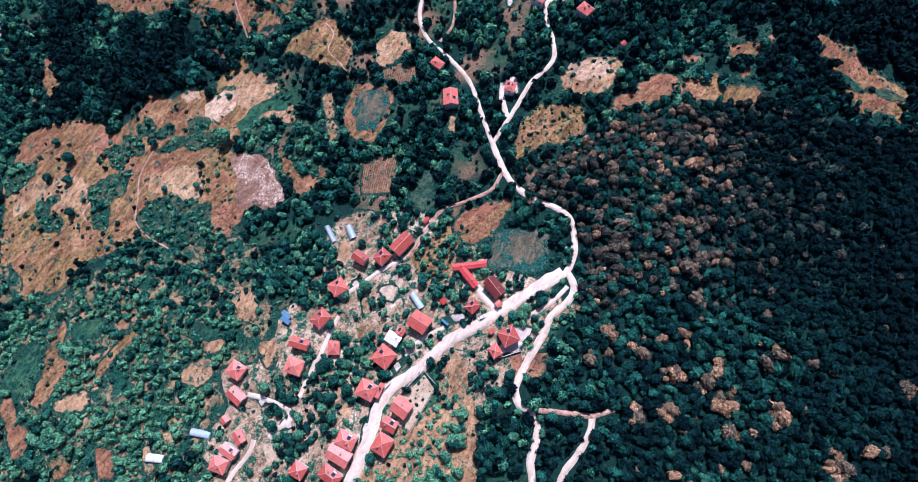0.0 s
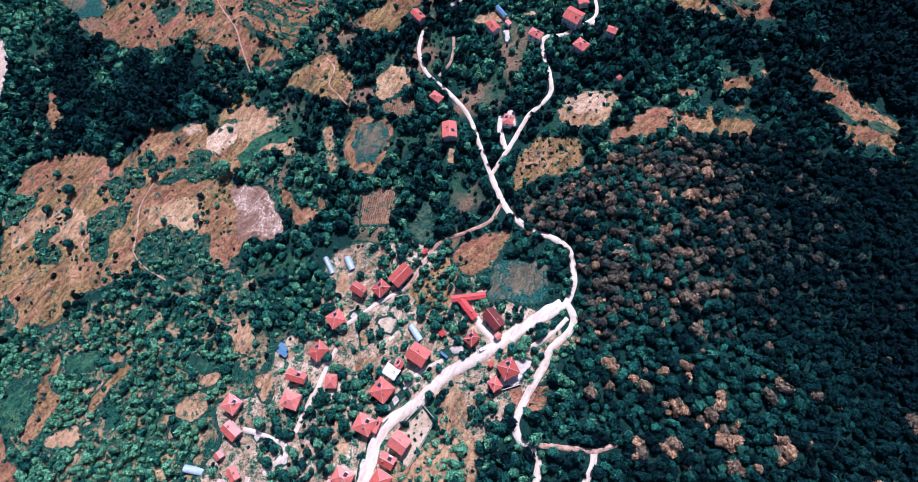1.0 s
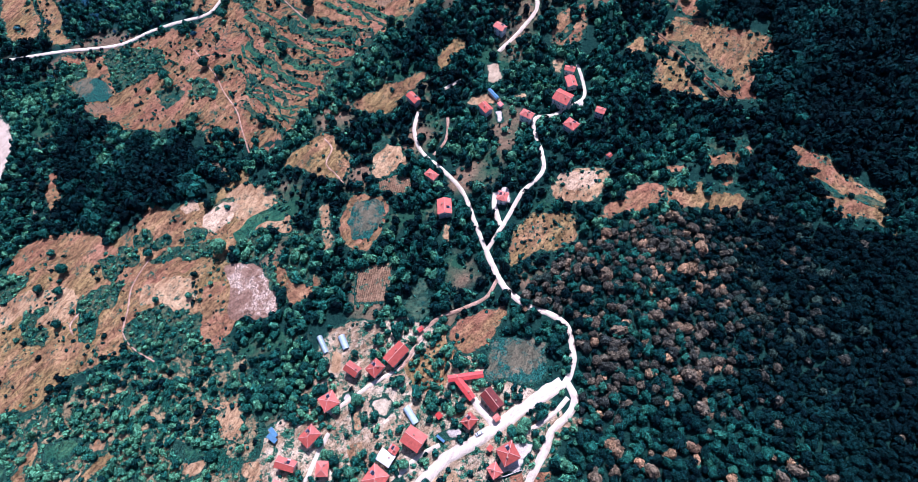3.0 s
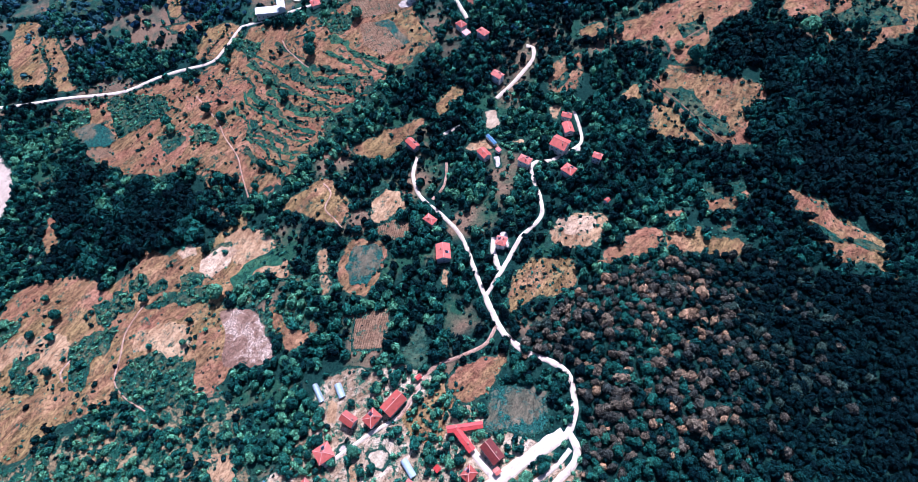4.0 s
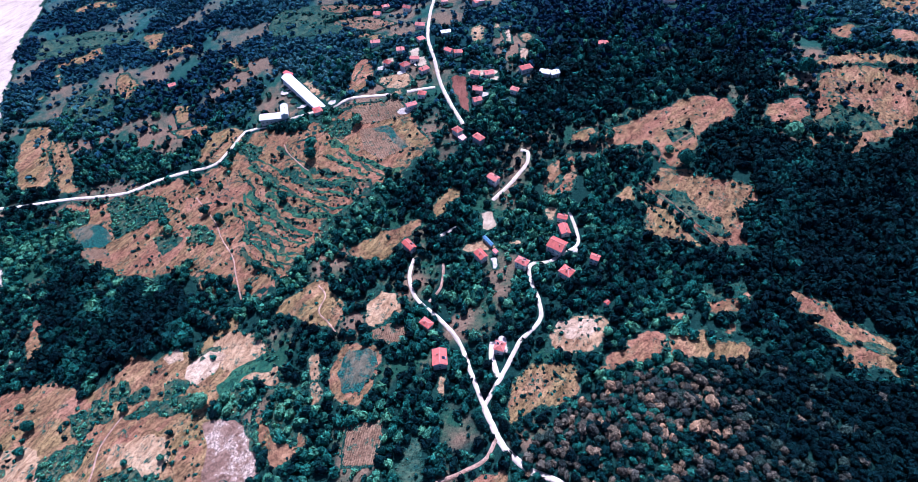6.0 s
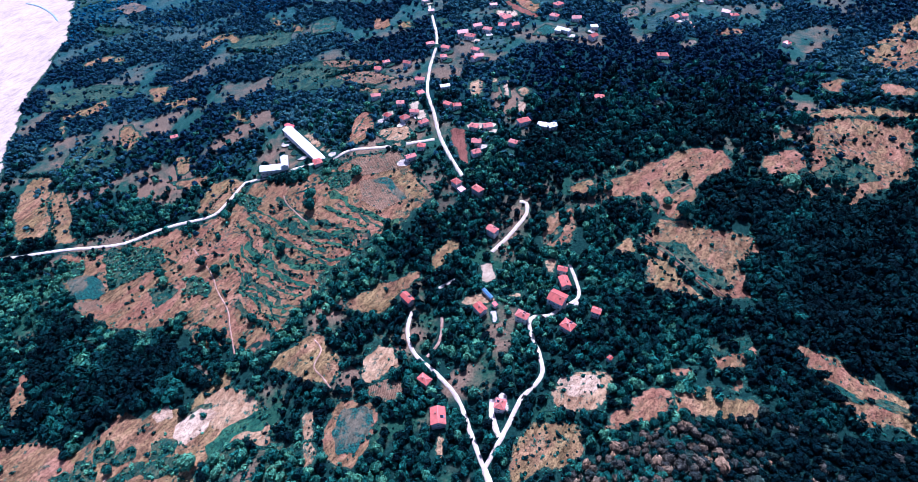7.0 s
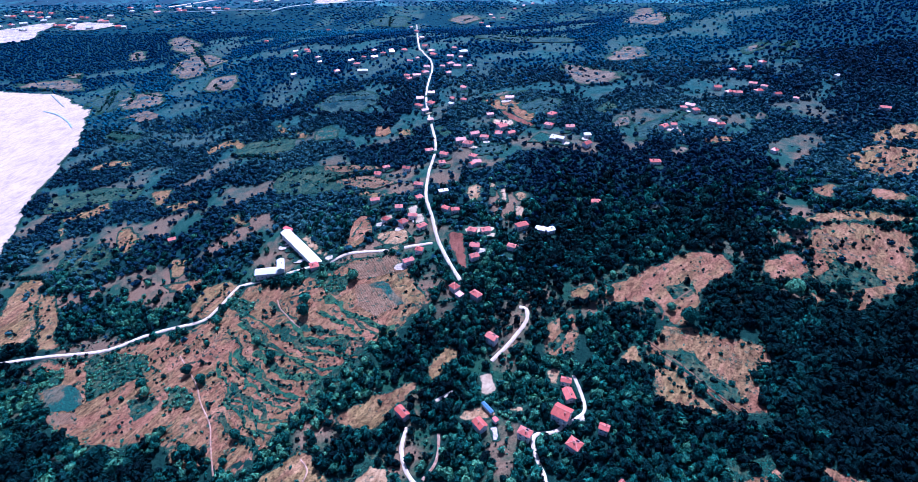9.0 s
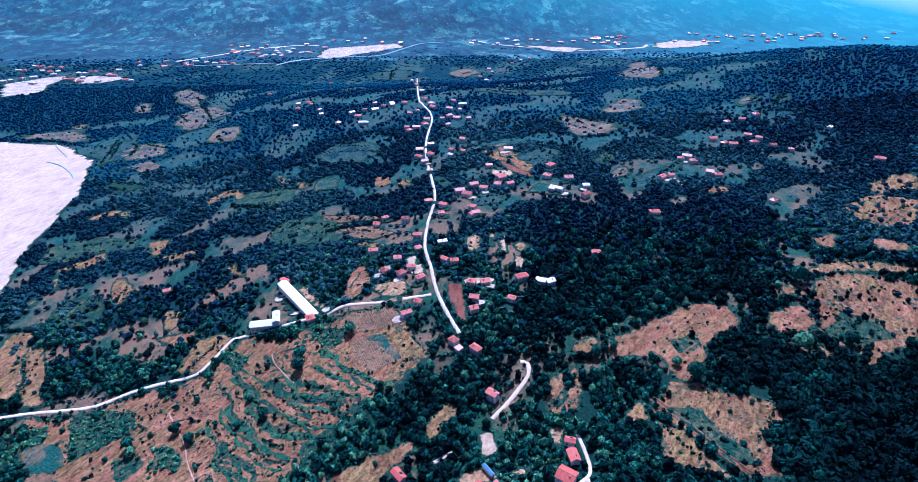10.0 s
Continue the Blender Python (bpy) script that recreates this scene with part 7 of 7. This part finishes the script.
tree(-179.2, 318.7, 4.0)
tree(-185.9, 380.5, 4.4)
tree(-136.4, 264.7, 3.6)
tree(179.9, 320.0, 6.2)
tree(172.1, 334.0, 3.4)
tree(156.2, 341.6, 2.9)
tree(271.0, 346.4, 7.0)
tree(315.8, 353.3, 5.2)
tree(316.0, 428.2, 7.5)
tree(131.3, 352.6, 3.8)
tree(116.4, 347.0, 4.3)
tree(-66.8, 289.1, 2.6)
tree(-142.8, 347.6, 3.0)
tree(-145.4, 324.3, 2.5)
tree(93.2, 181.7, 3.0)
tree(110.4, 159.4, 2.9)
tree(115.7, 162.8, 2.9)
tree(178.0, 198.2, 3.3)
tree(31.5, 95.6, 2.6)
tree(37.6, 91.7, 2.6)
tree(-65.4, 58.1, 2.6)
tree(-73.1, 42.2, 2.6)
tree(-28.2, 29.2, 2.6)
tree(-17.3, 20.0, 2.6)
tree(8.1, 17.7, 2.6)
tree(9.5, 13.4, 2.6)
tree(10.5, -27.7, 2.6)
tree(19.9, -11.8, 2.6)
tree(22.5, -15.9, 2.6)
tree(-40.5, 14.7, 2.6)
tree(-4.8, 52.9, 2.6)
tree(-0.1, 54.2, 2.6)
# sheds, tunnels, walls, cars
tunnel(-79.0, 99.6, -73.9, 89.7, 3.2, 'film')
tunnel(-65.9, 98.8, -62.4, 91.1, 4.0, 'film')
tunnel(-27.7, 56.7, -22.5, 48.5, 3.8, 'film')
tunnel(-149.6, -12.9, -138.7, -15.1, 4.0, 'film')
tunnel(-174.2, -26.0, -164.8, -27.0, 4.5, 'white')
house('shed', -99.1, 48.6, 2.3, 5.5, 42, 2.6, 'blue')
house('shed', -99.3, 45.6, 2.7, 5.8, 54, 2.4, 'blue')
house('shed', -10.0, 40.3, 1.3, 4.8, 50, 1.2, 'blue')
garden_wall(1.6, [(-33.5, 4.6), (-21.2, 16.3), (-14.1, 8.3)])
garden_wall(1.4, [(-15.9, 5.9), (-27.6, -13.5)])
garden_wall(1.2, [(17.0, 21.2), (28.2, 24.4)])
garden_wall(1.3, [(-48.1, 0.3), (-38.6, 10.2)])
car(9.3, 41.9, 25, 'silver')
car(27.7, 41.0, 28, 'teal')

# ---- trees and scrub ----
def planted(name, label, x, y, radius, tall, tone, shapes, seed, leaf="leaf"):
    """A whole stand of trees as one mesh, standing on the land."""
    rng = np.random.default_rng(seed)
    z = height(x, y)
    pick = rng.integers(0, len(shapes), len(x))
    turn = rng.uniform(0, 6.283, len(x))
    all_v, all_t, all_a, offset = [], [], [], 0
    for s, (verts, tris) in enumerate(shapes):
        i = np.where(pick == s)[0]
        if not len(i):
            continue
        c, sn = np.cos(turn[i])[:, None], np.sin(turn[i])[:, None]
        r, wide = radius[i][:, None], rng.uniform(0.78, 1.28, (len(i), 1))
        vx = (verts[None, :, 0] * wide * c - verts[None, :, 1] / wide * sn) * r + x[i][:, None]
        vy = (verts[None, :, 0] * wide * sn + verts[None, :, 1] / wide * c) * r + y[i][:, None]
        vz = verts[None, :, 2] * r * tall[i][:, None] + z[i][:, None] - 0.1 * r
        all_v.append(np.stack([vx, vy, vz], 2).reshape(-1, 3))
        all_t.append((tris[None] + (np.arange(len(i)) * len(verts))[:, None, None] + offset).reshape(-1, 3))
        all_a.append(np.repeat(tone[i], len(verts)))
        offset += len(i) * len(verts)
    me = mesh_from(name, np.concatenate(all_v), np.concatenate(all_t), MAT[leaf], np.concatenate(all_a), flat=len(shapes[0][1]) > 24)
    return tagged(new(name, me), label, "trees", kind="stuff")


def scatter(x0, x1, y0, y1, step, seed):
    rng = np.random.default_rng(seed)
    gx, gy = np.meshgrid(np.arange(x0, x1, step), np.arange(y0, y1, step))
    x = gx.ravel() + rng.uniform(-0.7, 0.7, gx.size) * step
    y = gy.ravel() + rng.uniform(-0.7, 0.7, gx.size) * step
    return x, y, rng



LEAFY = [crown_shape(63, s, 1.25, 0.32) for s in range(8)]
NEAR = [crown_shape(27, s, 1.25, 0.42) for s in range(8)]
SHRUB = [crown_shape(12, 20 + s, 1.0, 0.50) for s in range(8)]
MIDDLE = [crown_shape(7, 40 + s, 1.3, 0.64) for s in range(6)]
FAR = [crown_shape(0, 60 + s, 1.2, 0.7) for s in range(8)]


def in_view(x, y, wide):
    return np.abs(x) < wide + 0.9 * np.maximum(y, -60)


# fruit trees, hedges and rows along the terraces
rng = np.random.default_rng(31)
hx, hy, hr = [], [], []
for step, r, points in ROWS_OF_TREES:
    for (xa, ya), (xb, yb) in zip(points, points[1:]):
        n = max(2, int(math.hypot(xb - xa, yb - ya) / step))
        for k in range(n):
            for again in range(2):
                hx.append(xa + (xb - xa) * k / n + rng.normal(0, 0.35 * step))
                hy.append(ya + (yb - ya) * k / n + rng.normal(0, 0.35 * step))
                hr.append(r * rng.uniform(0.55, 1.3))
x, y, radius = np.array(hx), np.array(hy), np.array(hr)
ok = free(x, y, radius, False)
planted("hedge", "dark bushy hedges along terraces and lanes", x[ok], y[ok], radius[ok], rng.uniform(0.9, 1.3, ok.sum()), np.clip(rng.normal(0.22, 0.1, ok.sum()), 0, 1), SHRUB, 21)
ox, oy, orad = [], [], []
for step, r, outline in ORCHARDS:
    lo, hi = outline.min(0), outline.max(0)
    gx, gy = np.meshgrid(np.arange(lo[0], hi[0], step), np.arange(lo[1], hi[1], step))
    gx, gy = gx.ravel() + rng.normal(0, 0.18 * step, gx.size), gy.ravel() + rng.normal(0, 0.18 * step, gx.size)
    ok = inside(outline, gx, gy) & (rng.uniform(0, 1, len(gx)) < 0.85)
    ox += list(gx[ok])
    oy += list(gy[ok])
    orad += list(r * rng.uniform(0.7, 1.4, ok.sum()))
x, y, radius = np.array(ox), np.array(oy), np.array(orad)
planted("orchard", "rows of small fruit bushes on dry ground", x, y, radius, rng.uniform(0.9, 1.3, len(x)), np.clip(rng.normal(0.25, 0.08, len(x)), 0, 1), SHRUB, 22)

# the dense wood on the eastern hill: grey-brown crowns above, green ones below, and rusty flowering trees
RUSTY = ((131, 67, 4.6), (116, 65, 3.0), (93, 68, 3.0), (121, 44, 2.6), (73, 32, 3.0), (110, 30, 3.3), (97, 28, 2.6), (59, 20, 4.0), (71, 23, 3.0), (101, 12, 4.6), (122, 15, 3.0), (118, 51, 2.6), (147, -11, 4.0), (147, -3, 2.6), (124, -2, 5.6), (115, 6, 3.3), (82, -7, 4.3), (96, -5, 4.0), (100, -15, 3.3))
RUSTY += ((124, -16, 3.0), (174, -32, 5.6), (189, -26, 3.3), (197, -26, 3.0), (214, 2, 3.3), (168, 17, 2.3), (115, 125, 2.6), (70, 112, 2.6), (98, 117, 2.6), (153, 122, 3.0), (183, 126, 2.6), (80, 120, 2.6), (131, 112, 3.3), (142, 110, 3.0), (165, 136, 3.0), (213, 33, 2.0), (178, 33, 2.0), (85, 147, 2.6), (124, 145, 2.6))
x, y, rng = scatter(30, 430, -110, 300, 3.2, 11)
radius = rng.uniform(1.4, 2.6, len(x)) + 0.9 * (rng.uniform(0, 1, len(x)) < 0.2)
ok = inside(HILL, x, y) & in_view(x, y, 320) & free(x, y, radius)
x, y, radius = x[ok], y[ok], radius[ok]
upper = smooth(35, 80, y + 14 * (waves(x, y, 15, 77) - 0.5)) * smooth(235, 150, x + 30 * (waves(x, y, 18, 78) - 0.5))
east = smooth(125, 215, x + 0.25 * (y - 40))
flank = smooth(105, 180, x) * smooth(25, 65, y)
# Leaf colour darkens eastward: the hill's shaded side is painted in.
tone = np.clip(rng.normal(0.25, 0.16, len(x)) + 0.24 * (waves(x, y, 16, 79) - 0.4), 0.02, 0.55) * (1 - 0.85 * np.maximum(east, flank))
grey = rng.uniform(0, 1, len(x)) < upper * (0.22 + 0.6 * waves(x, y, 13, 15)) * (1 - 0.5 * flank)
tone = np.where(grey, rng.uniform(0.655, 0.785, len(x)) - 0.06 * flank, tone)
tone = np.where(grey, np.maximum(tone, 0.655), np.minimum(tone, 0.6))
brown = (rng.uniform(0, 1, len(x)) < 0.03 + 0.10 * upper * smooth(0.45, 0.7, waves(x, y, 17, 5))) & (east < 0.7) & (flank < 0.6)
for rx, ry, rr in RUSTY:
    brown |= np.hypot(x - rx, y - ry) < rr
tone = np.where(tone < 0.62, 0.8 * tone, tone)
tone = np.where(brown, 0.78 + 0.2 * rng.uniform(0, 1, len(x)) ** 1.4, tone)
radius = np.where(brown, 1.15 * radius, radius)
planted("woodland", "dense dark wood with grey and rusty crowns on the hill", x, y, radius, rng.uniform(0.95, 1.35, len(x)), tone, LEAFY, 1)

# trees of the village gardens, each of its own
x, y, rng = scatter(-150, 70, -50, 120, 5.2, 32)
radius = 1.3 + 2.1 * rng.uniform(0, 1, len(x)) ** 1.3
ok = inside(VILLAGE, x, y) & (rng.uniform(0, 1, len(x)) < 0.05 + 0.85 * smooth(0.42, 0.56, waves(x, y, 11, 75))) & free(x, y, radius, True)
for place in list(zip(x[ok], y[ok], radius[ok]))[:290]:
    tree(float(place[0]), float(place[1]), round(float(place[2]), 2))

# trees and bushes over the nearer slopes
x, y, rng = scatter(-470, 470, -110, 560, 3.35, 12)
ok = rng.uniform(0, 1, len(x)) > smooth(340, 560, y)
x, y = x[ok], y[ok]
big = waves(x, y, 28, 3)
village = inside(VILLAGE, x, y)
low, open_slope, dry = (np.zeros(len(x), bool) for k in range(3))
xe, ye = x + 30 * (waves(x, y, 7, 92) - 0.5), y + 30 * (waves(x, y, 7, 94) - 0.5)
for kind, outline in FIELDS:
    if kind == "dry":
        dry |= inside(outline, x, y)
    if kind == "scrubland":
        low |= inside(outline, xe, ye)
    if kind == "mosaic":
        open_slope |= inside(outline, xe, ye)
bushy, grassy = np.zeros(len(x), bool), np.zeros(len(x), bool)
clearing = glade(x, y)
for kind, outline in COPSES:
    if kind == "bush":
        bushy |= inside(outline, x, y)
    else:
        grassy |= inside(outline, x, y)
radius = np.where(low | village | open_slope | dry, np.where(low, 1.1, np.where(bushy, 0.7, np.where(village, 0.9, 0.5))) + np.where(bushy, 1.3, 1.7) * rng.uniform(0, 1, len(x)) ** 1.4, rng.uniform(1.2, 2.3, len(x)) + 1.2 * (rng.uniform(0, 1, len(x)) < 0.2 + 0.5 * big))
keep = rng.uniform(0, 1, len(x)) < np.where(village & ~bushy, 0.12 + 0.86 * smooth(0.40, 0.54, waves(x, y, 11, 75)), np.where(bushy, 0.95, np.where(grassy, 0.2 + 0.4 * waves(x, y, 6, 72), np.where(dry, 0.03, np.where(open_slope, 0.03 + 0.45 * smooth(0.62, 0.75, waves(x, y, 7, 76)), np.where(low, 0.97 - 0.6 * clearing, 0.98 - 0.8 * clearing))))))
ok = keep & in_view(x, y, 300) & ~inside(HILL, x, y) & (free(x, y, radius, True, True) | ((bushy | grassy) & free(x, y, radius, False)))
for tx, ty, tr in TREES:
    ok &= (x - tx) ** 2 + (y - ty) ** 2 > (0.9 * tr) ** 2
x, y, radius, low, village = x[ok], y[ok], radius[ok], low[ok], village[ok]
tone = np.clip(rng.normal(0.225, 0.17, len(x)) + 0.3 * (waves(x, y, 30, 8) - 0.45) + (0.06 + 0.36 * smooth(80, 15, y)) * low + 0.20 * village + 0.10 * smooth(-285, -315, x) * (y > 150) * (y < 345), 0, 0.6)
# These crowns darken to the east too, shade put into leaf colour.
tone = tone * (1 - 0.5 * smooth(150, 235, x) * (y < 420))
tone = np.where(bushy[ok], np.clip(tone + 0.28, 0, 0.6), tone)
gloom = darkened_wood(x, y)
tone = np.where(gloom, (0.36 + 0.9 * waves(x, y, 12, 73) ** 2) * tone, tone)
radius = np.where(gloom, 1.35 * radius, radius)
small = radius < 2.0
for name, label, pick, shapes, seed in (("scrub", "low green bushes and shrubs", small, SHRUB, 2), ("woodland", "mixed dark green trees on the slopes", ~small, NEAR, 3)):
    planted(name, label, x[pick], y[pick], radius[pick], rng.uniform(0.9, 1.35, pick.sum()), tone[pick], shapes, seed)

# undergrowth along the edges of fields and thickets
rng = np.random.default_rng(81)
ux, uy = [], []
for kind, outline in FIELDS:
    if kind in ("dry", "bare", "straw", "turf", "lush", "mosaic", "brown", "green", "sand") and outline[:, 1].mean() < 460:
        for again in range(2):
            pick = outline[rng.uniform(0, 1, len(outline)) < 0.55]
            ux.append(pick[:, 0] + rng.normal(0, 1.3, len(pick)))
            uy.append(pick[:, 1] + rng.normal(0, 1.3, len(pick)))
x, y = np.concatenate(ux), np.concatenate(uy)
ok = in_view(x, y, 300) & free(x, y, 0.6, False)
for kind, outline in FIELDS:
    if kind in ("mosaic", "garden"):
        deep = inside(outline, x, y) & inside(outline, x + 5, y + 5) & inside(outline, x - 5, y - 5)
        ok &= ~deep | (rng.uniform(0, 1, len(x)) < 0.12)
x, y = x[ok], y[ok]
planted("scrub", "low undergrowth along the edges of fields", x, y, 0.35 + 1.1 * rng.uniform(0, 1, len(x)) ** 2, rng.uniform(0.6, 1.1, len(x)), np.clip(rng.normal(0.36, 0.12, len(x)), 0, 0.7), SHRUB, 23)

# scattered bushes in the dry fields
x, y, rng = scatter(-420, 430, -110, 640, 3.6, 13)
ok = (rng.uniform(0, 1, len(x)) < 0.07 + 0.42 * smooth(0.48, 0.8, waves(x, y, 14, 51))) & in_view(x, y, 300) & free(x, y, 1.0, False) & ~free(x, y, 0.0)
x, y = x[ok], y[ok]
tufts = scatter(-420, 430, -110, 430, 3.0, 19)
tx, ty = tufts[0], tufts[1]
ok = (tufts[2].uniform(0, 1, len(tx)) < 0.5 * glade(tx, ty)) & in_view(tx, ty, 300) & free(tx, ty, 1.0)
x, y = np.concatenate([x, tx[ok]]), np.concatenate([y, ty[ok]])
planted("scrub", "small round bushes dotted over dry fields", x, y, 0.35 + 1.3 * rng.uniform(0, 1, len(x)) ** 2.2, rng.uniform(0.8, 1.3, len(x)), np.clip(rng.normal(0.26, 0.12, len(x)), 0, 1), SHRUB, 4)

# woods in the middle distance
x, y, rng = scatter(-700, 900, 340, 860, 4.0, 14)
ok = (rng.uniform(0, 1, len(x)) < smooth(340, 560, y)) | (np.abs(x) > 467)
x, y = x[ok], y[ok]
radius = 1.2 + 2.3 * rng.uniform(0, 1, len(x)) ** 1.3
open_slope = np.zeros(len(x), bool)
for kind, outline in FIELDS:
    if kind == "mosaic":
        open_slope |= inside(outline, x, y)
grassy = np.zeros(len(x), bool)
for kind, outline in COPSES:
    if kind == "grass":
        grassy |= inside(outline, x, y)
ok = (rng.uniform(0, 1, len(x)) < np.where(grassy, 0.12 + 0.5 * smooth(0.45, 0.6, waves(x, y, 9, 64)), np.where(open_slope, 0.06, 1.0 - 0.9 * glade(x, y)))) & in_view(x, y, 150) & (free(x, y, radius) | ((rng.uniform(0, 1, len(x)) < 0.14) & free(x, y, radius, False)))
x, y, radius = x[ok], y[ok], radius[ok]
planted("woodland", "dark woods and hedges between the fields", x, y, radius, rng.uniform(0.6, 1.05, len(x)), np.where(darkened_wood(x, y), 0.25, 1) * np.clip(rng.normal(0.28, 0.11, len(x)) + 0.06 + 0.4 * (waves(x, y, 50, 18) - 0.5), 0, 0.66), MIDDLE, 5, "mid_leaf_haze")
x, y, rng = scatter(470, 800, 0, 430, 5.4, 15)
radius = rng.uniform(2.0, 3.8, len(x))
ok = in_view(x, y, 260) & free(x, y, radius)
x, y, radius = x[ok], y[ok], radius[ok]
planted("woodland", "dense dark wood on the eastern slope", x, y, radius, rng.uniform(0.95, 1.4, len(x)), np.clip(rng.normal(0.08, 0.07, len(x)), 0, 0.7), MIDDLE, 6, "mid_leaf_haze")

# far woods
x, y, rng = scatter(-1500, 1600, 760, 1560, 6.5, 16)
radius = 1.7 + 2.6 * rng.uniform(0, 1, len(x)) ** 1.6
gloom = darkened_wood(x, y)
ok = (rng.uniform(0, 1, len(x)) < 0.97 - 0.8 * glade(x, y)) & in_view(x, y, 60) & (y > 800 + 60 * rng.normal(0, 1, len(x))) & (free(x, y, 0.7 * radius) | ((rng.uniform(0, 1, len(x)) < 0.16) & free(x, y, radius, False)))
x, y, radius, gloom = x[ok], y[ok], radius[ok], gloom[ok]
planted("woodland", "far woods between small fields, coloured blue for haze", x, y, radius, rng.uniform(0.55, 1.25, len(x)), np.where(gloom, 0.2, 1) * np.clip(rng.normal(0.24, 0.12, len(x)) + 0.6 * (waves(x, y, 110, 28) - 0.5), 0, 0.62), FAR, 7, "far_leaf_haze")
x, y, rng = scatter(-2300, 2300, 1560, 1960, 10.5, 17)
radius = 2.5 + 5.0 * rng.uniform(0, 1, len(x)) ** 1.7
ok = (rng.uniform(0, 1, len(x)) < 0.1 + 1.0 * waves(x, y, 60, 7)) & in_view(x, y, 60) & free(x, y, 0.7 * radius)
x, y, radius = x[ok], y[ok], radius[ok]
planted("woodland", "groves on the valley floor, coloured blue for haze", x, y, radius, rng.uniform(0.35, 0.6, len(x)), np.clip(rng.normal(0.3, 0.18, len(x)), 0, 0.7), FAR, 8, "far_leaf_haze")

# clumps of trees along the valley
x, y, rng = scatter(-1900, 2100, 1870, 2200, 9.0, 18)
radius = 2.0 + 4.0 * rng.uniform(0, 1, len(x)) ** 1.7
ok = (rng.uniform(0, 1, len(x)) < 0.95 * smooth(0.52, 0.7, waves(x, y, 42, 9)) * smooth(2200, 1880, y + 0.1 * np.abs(x))) & in_view(x, y, 60) & free(x, y, 0.7 * radius)
x, y, radius = x[ok], y[ok], radius[ok]
planted("woodland", "clumps of trees along the valley, coloured blue for haze", x, y, radius, rng.uniform(0.35, 0.6, len(x)), np.clip(rng.normal(0.45, 0.12, len(x)), 0, 0.6), FAR, 9, "far_leaf_haze")
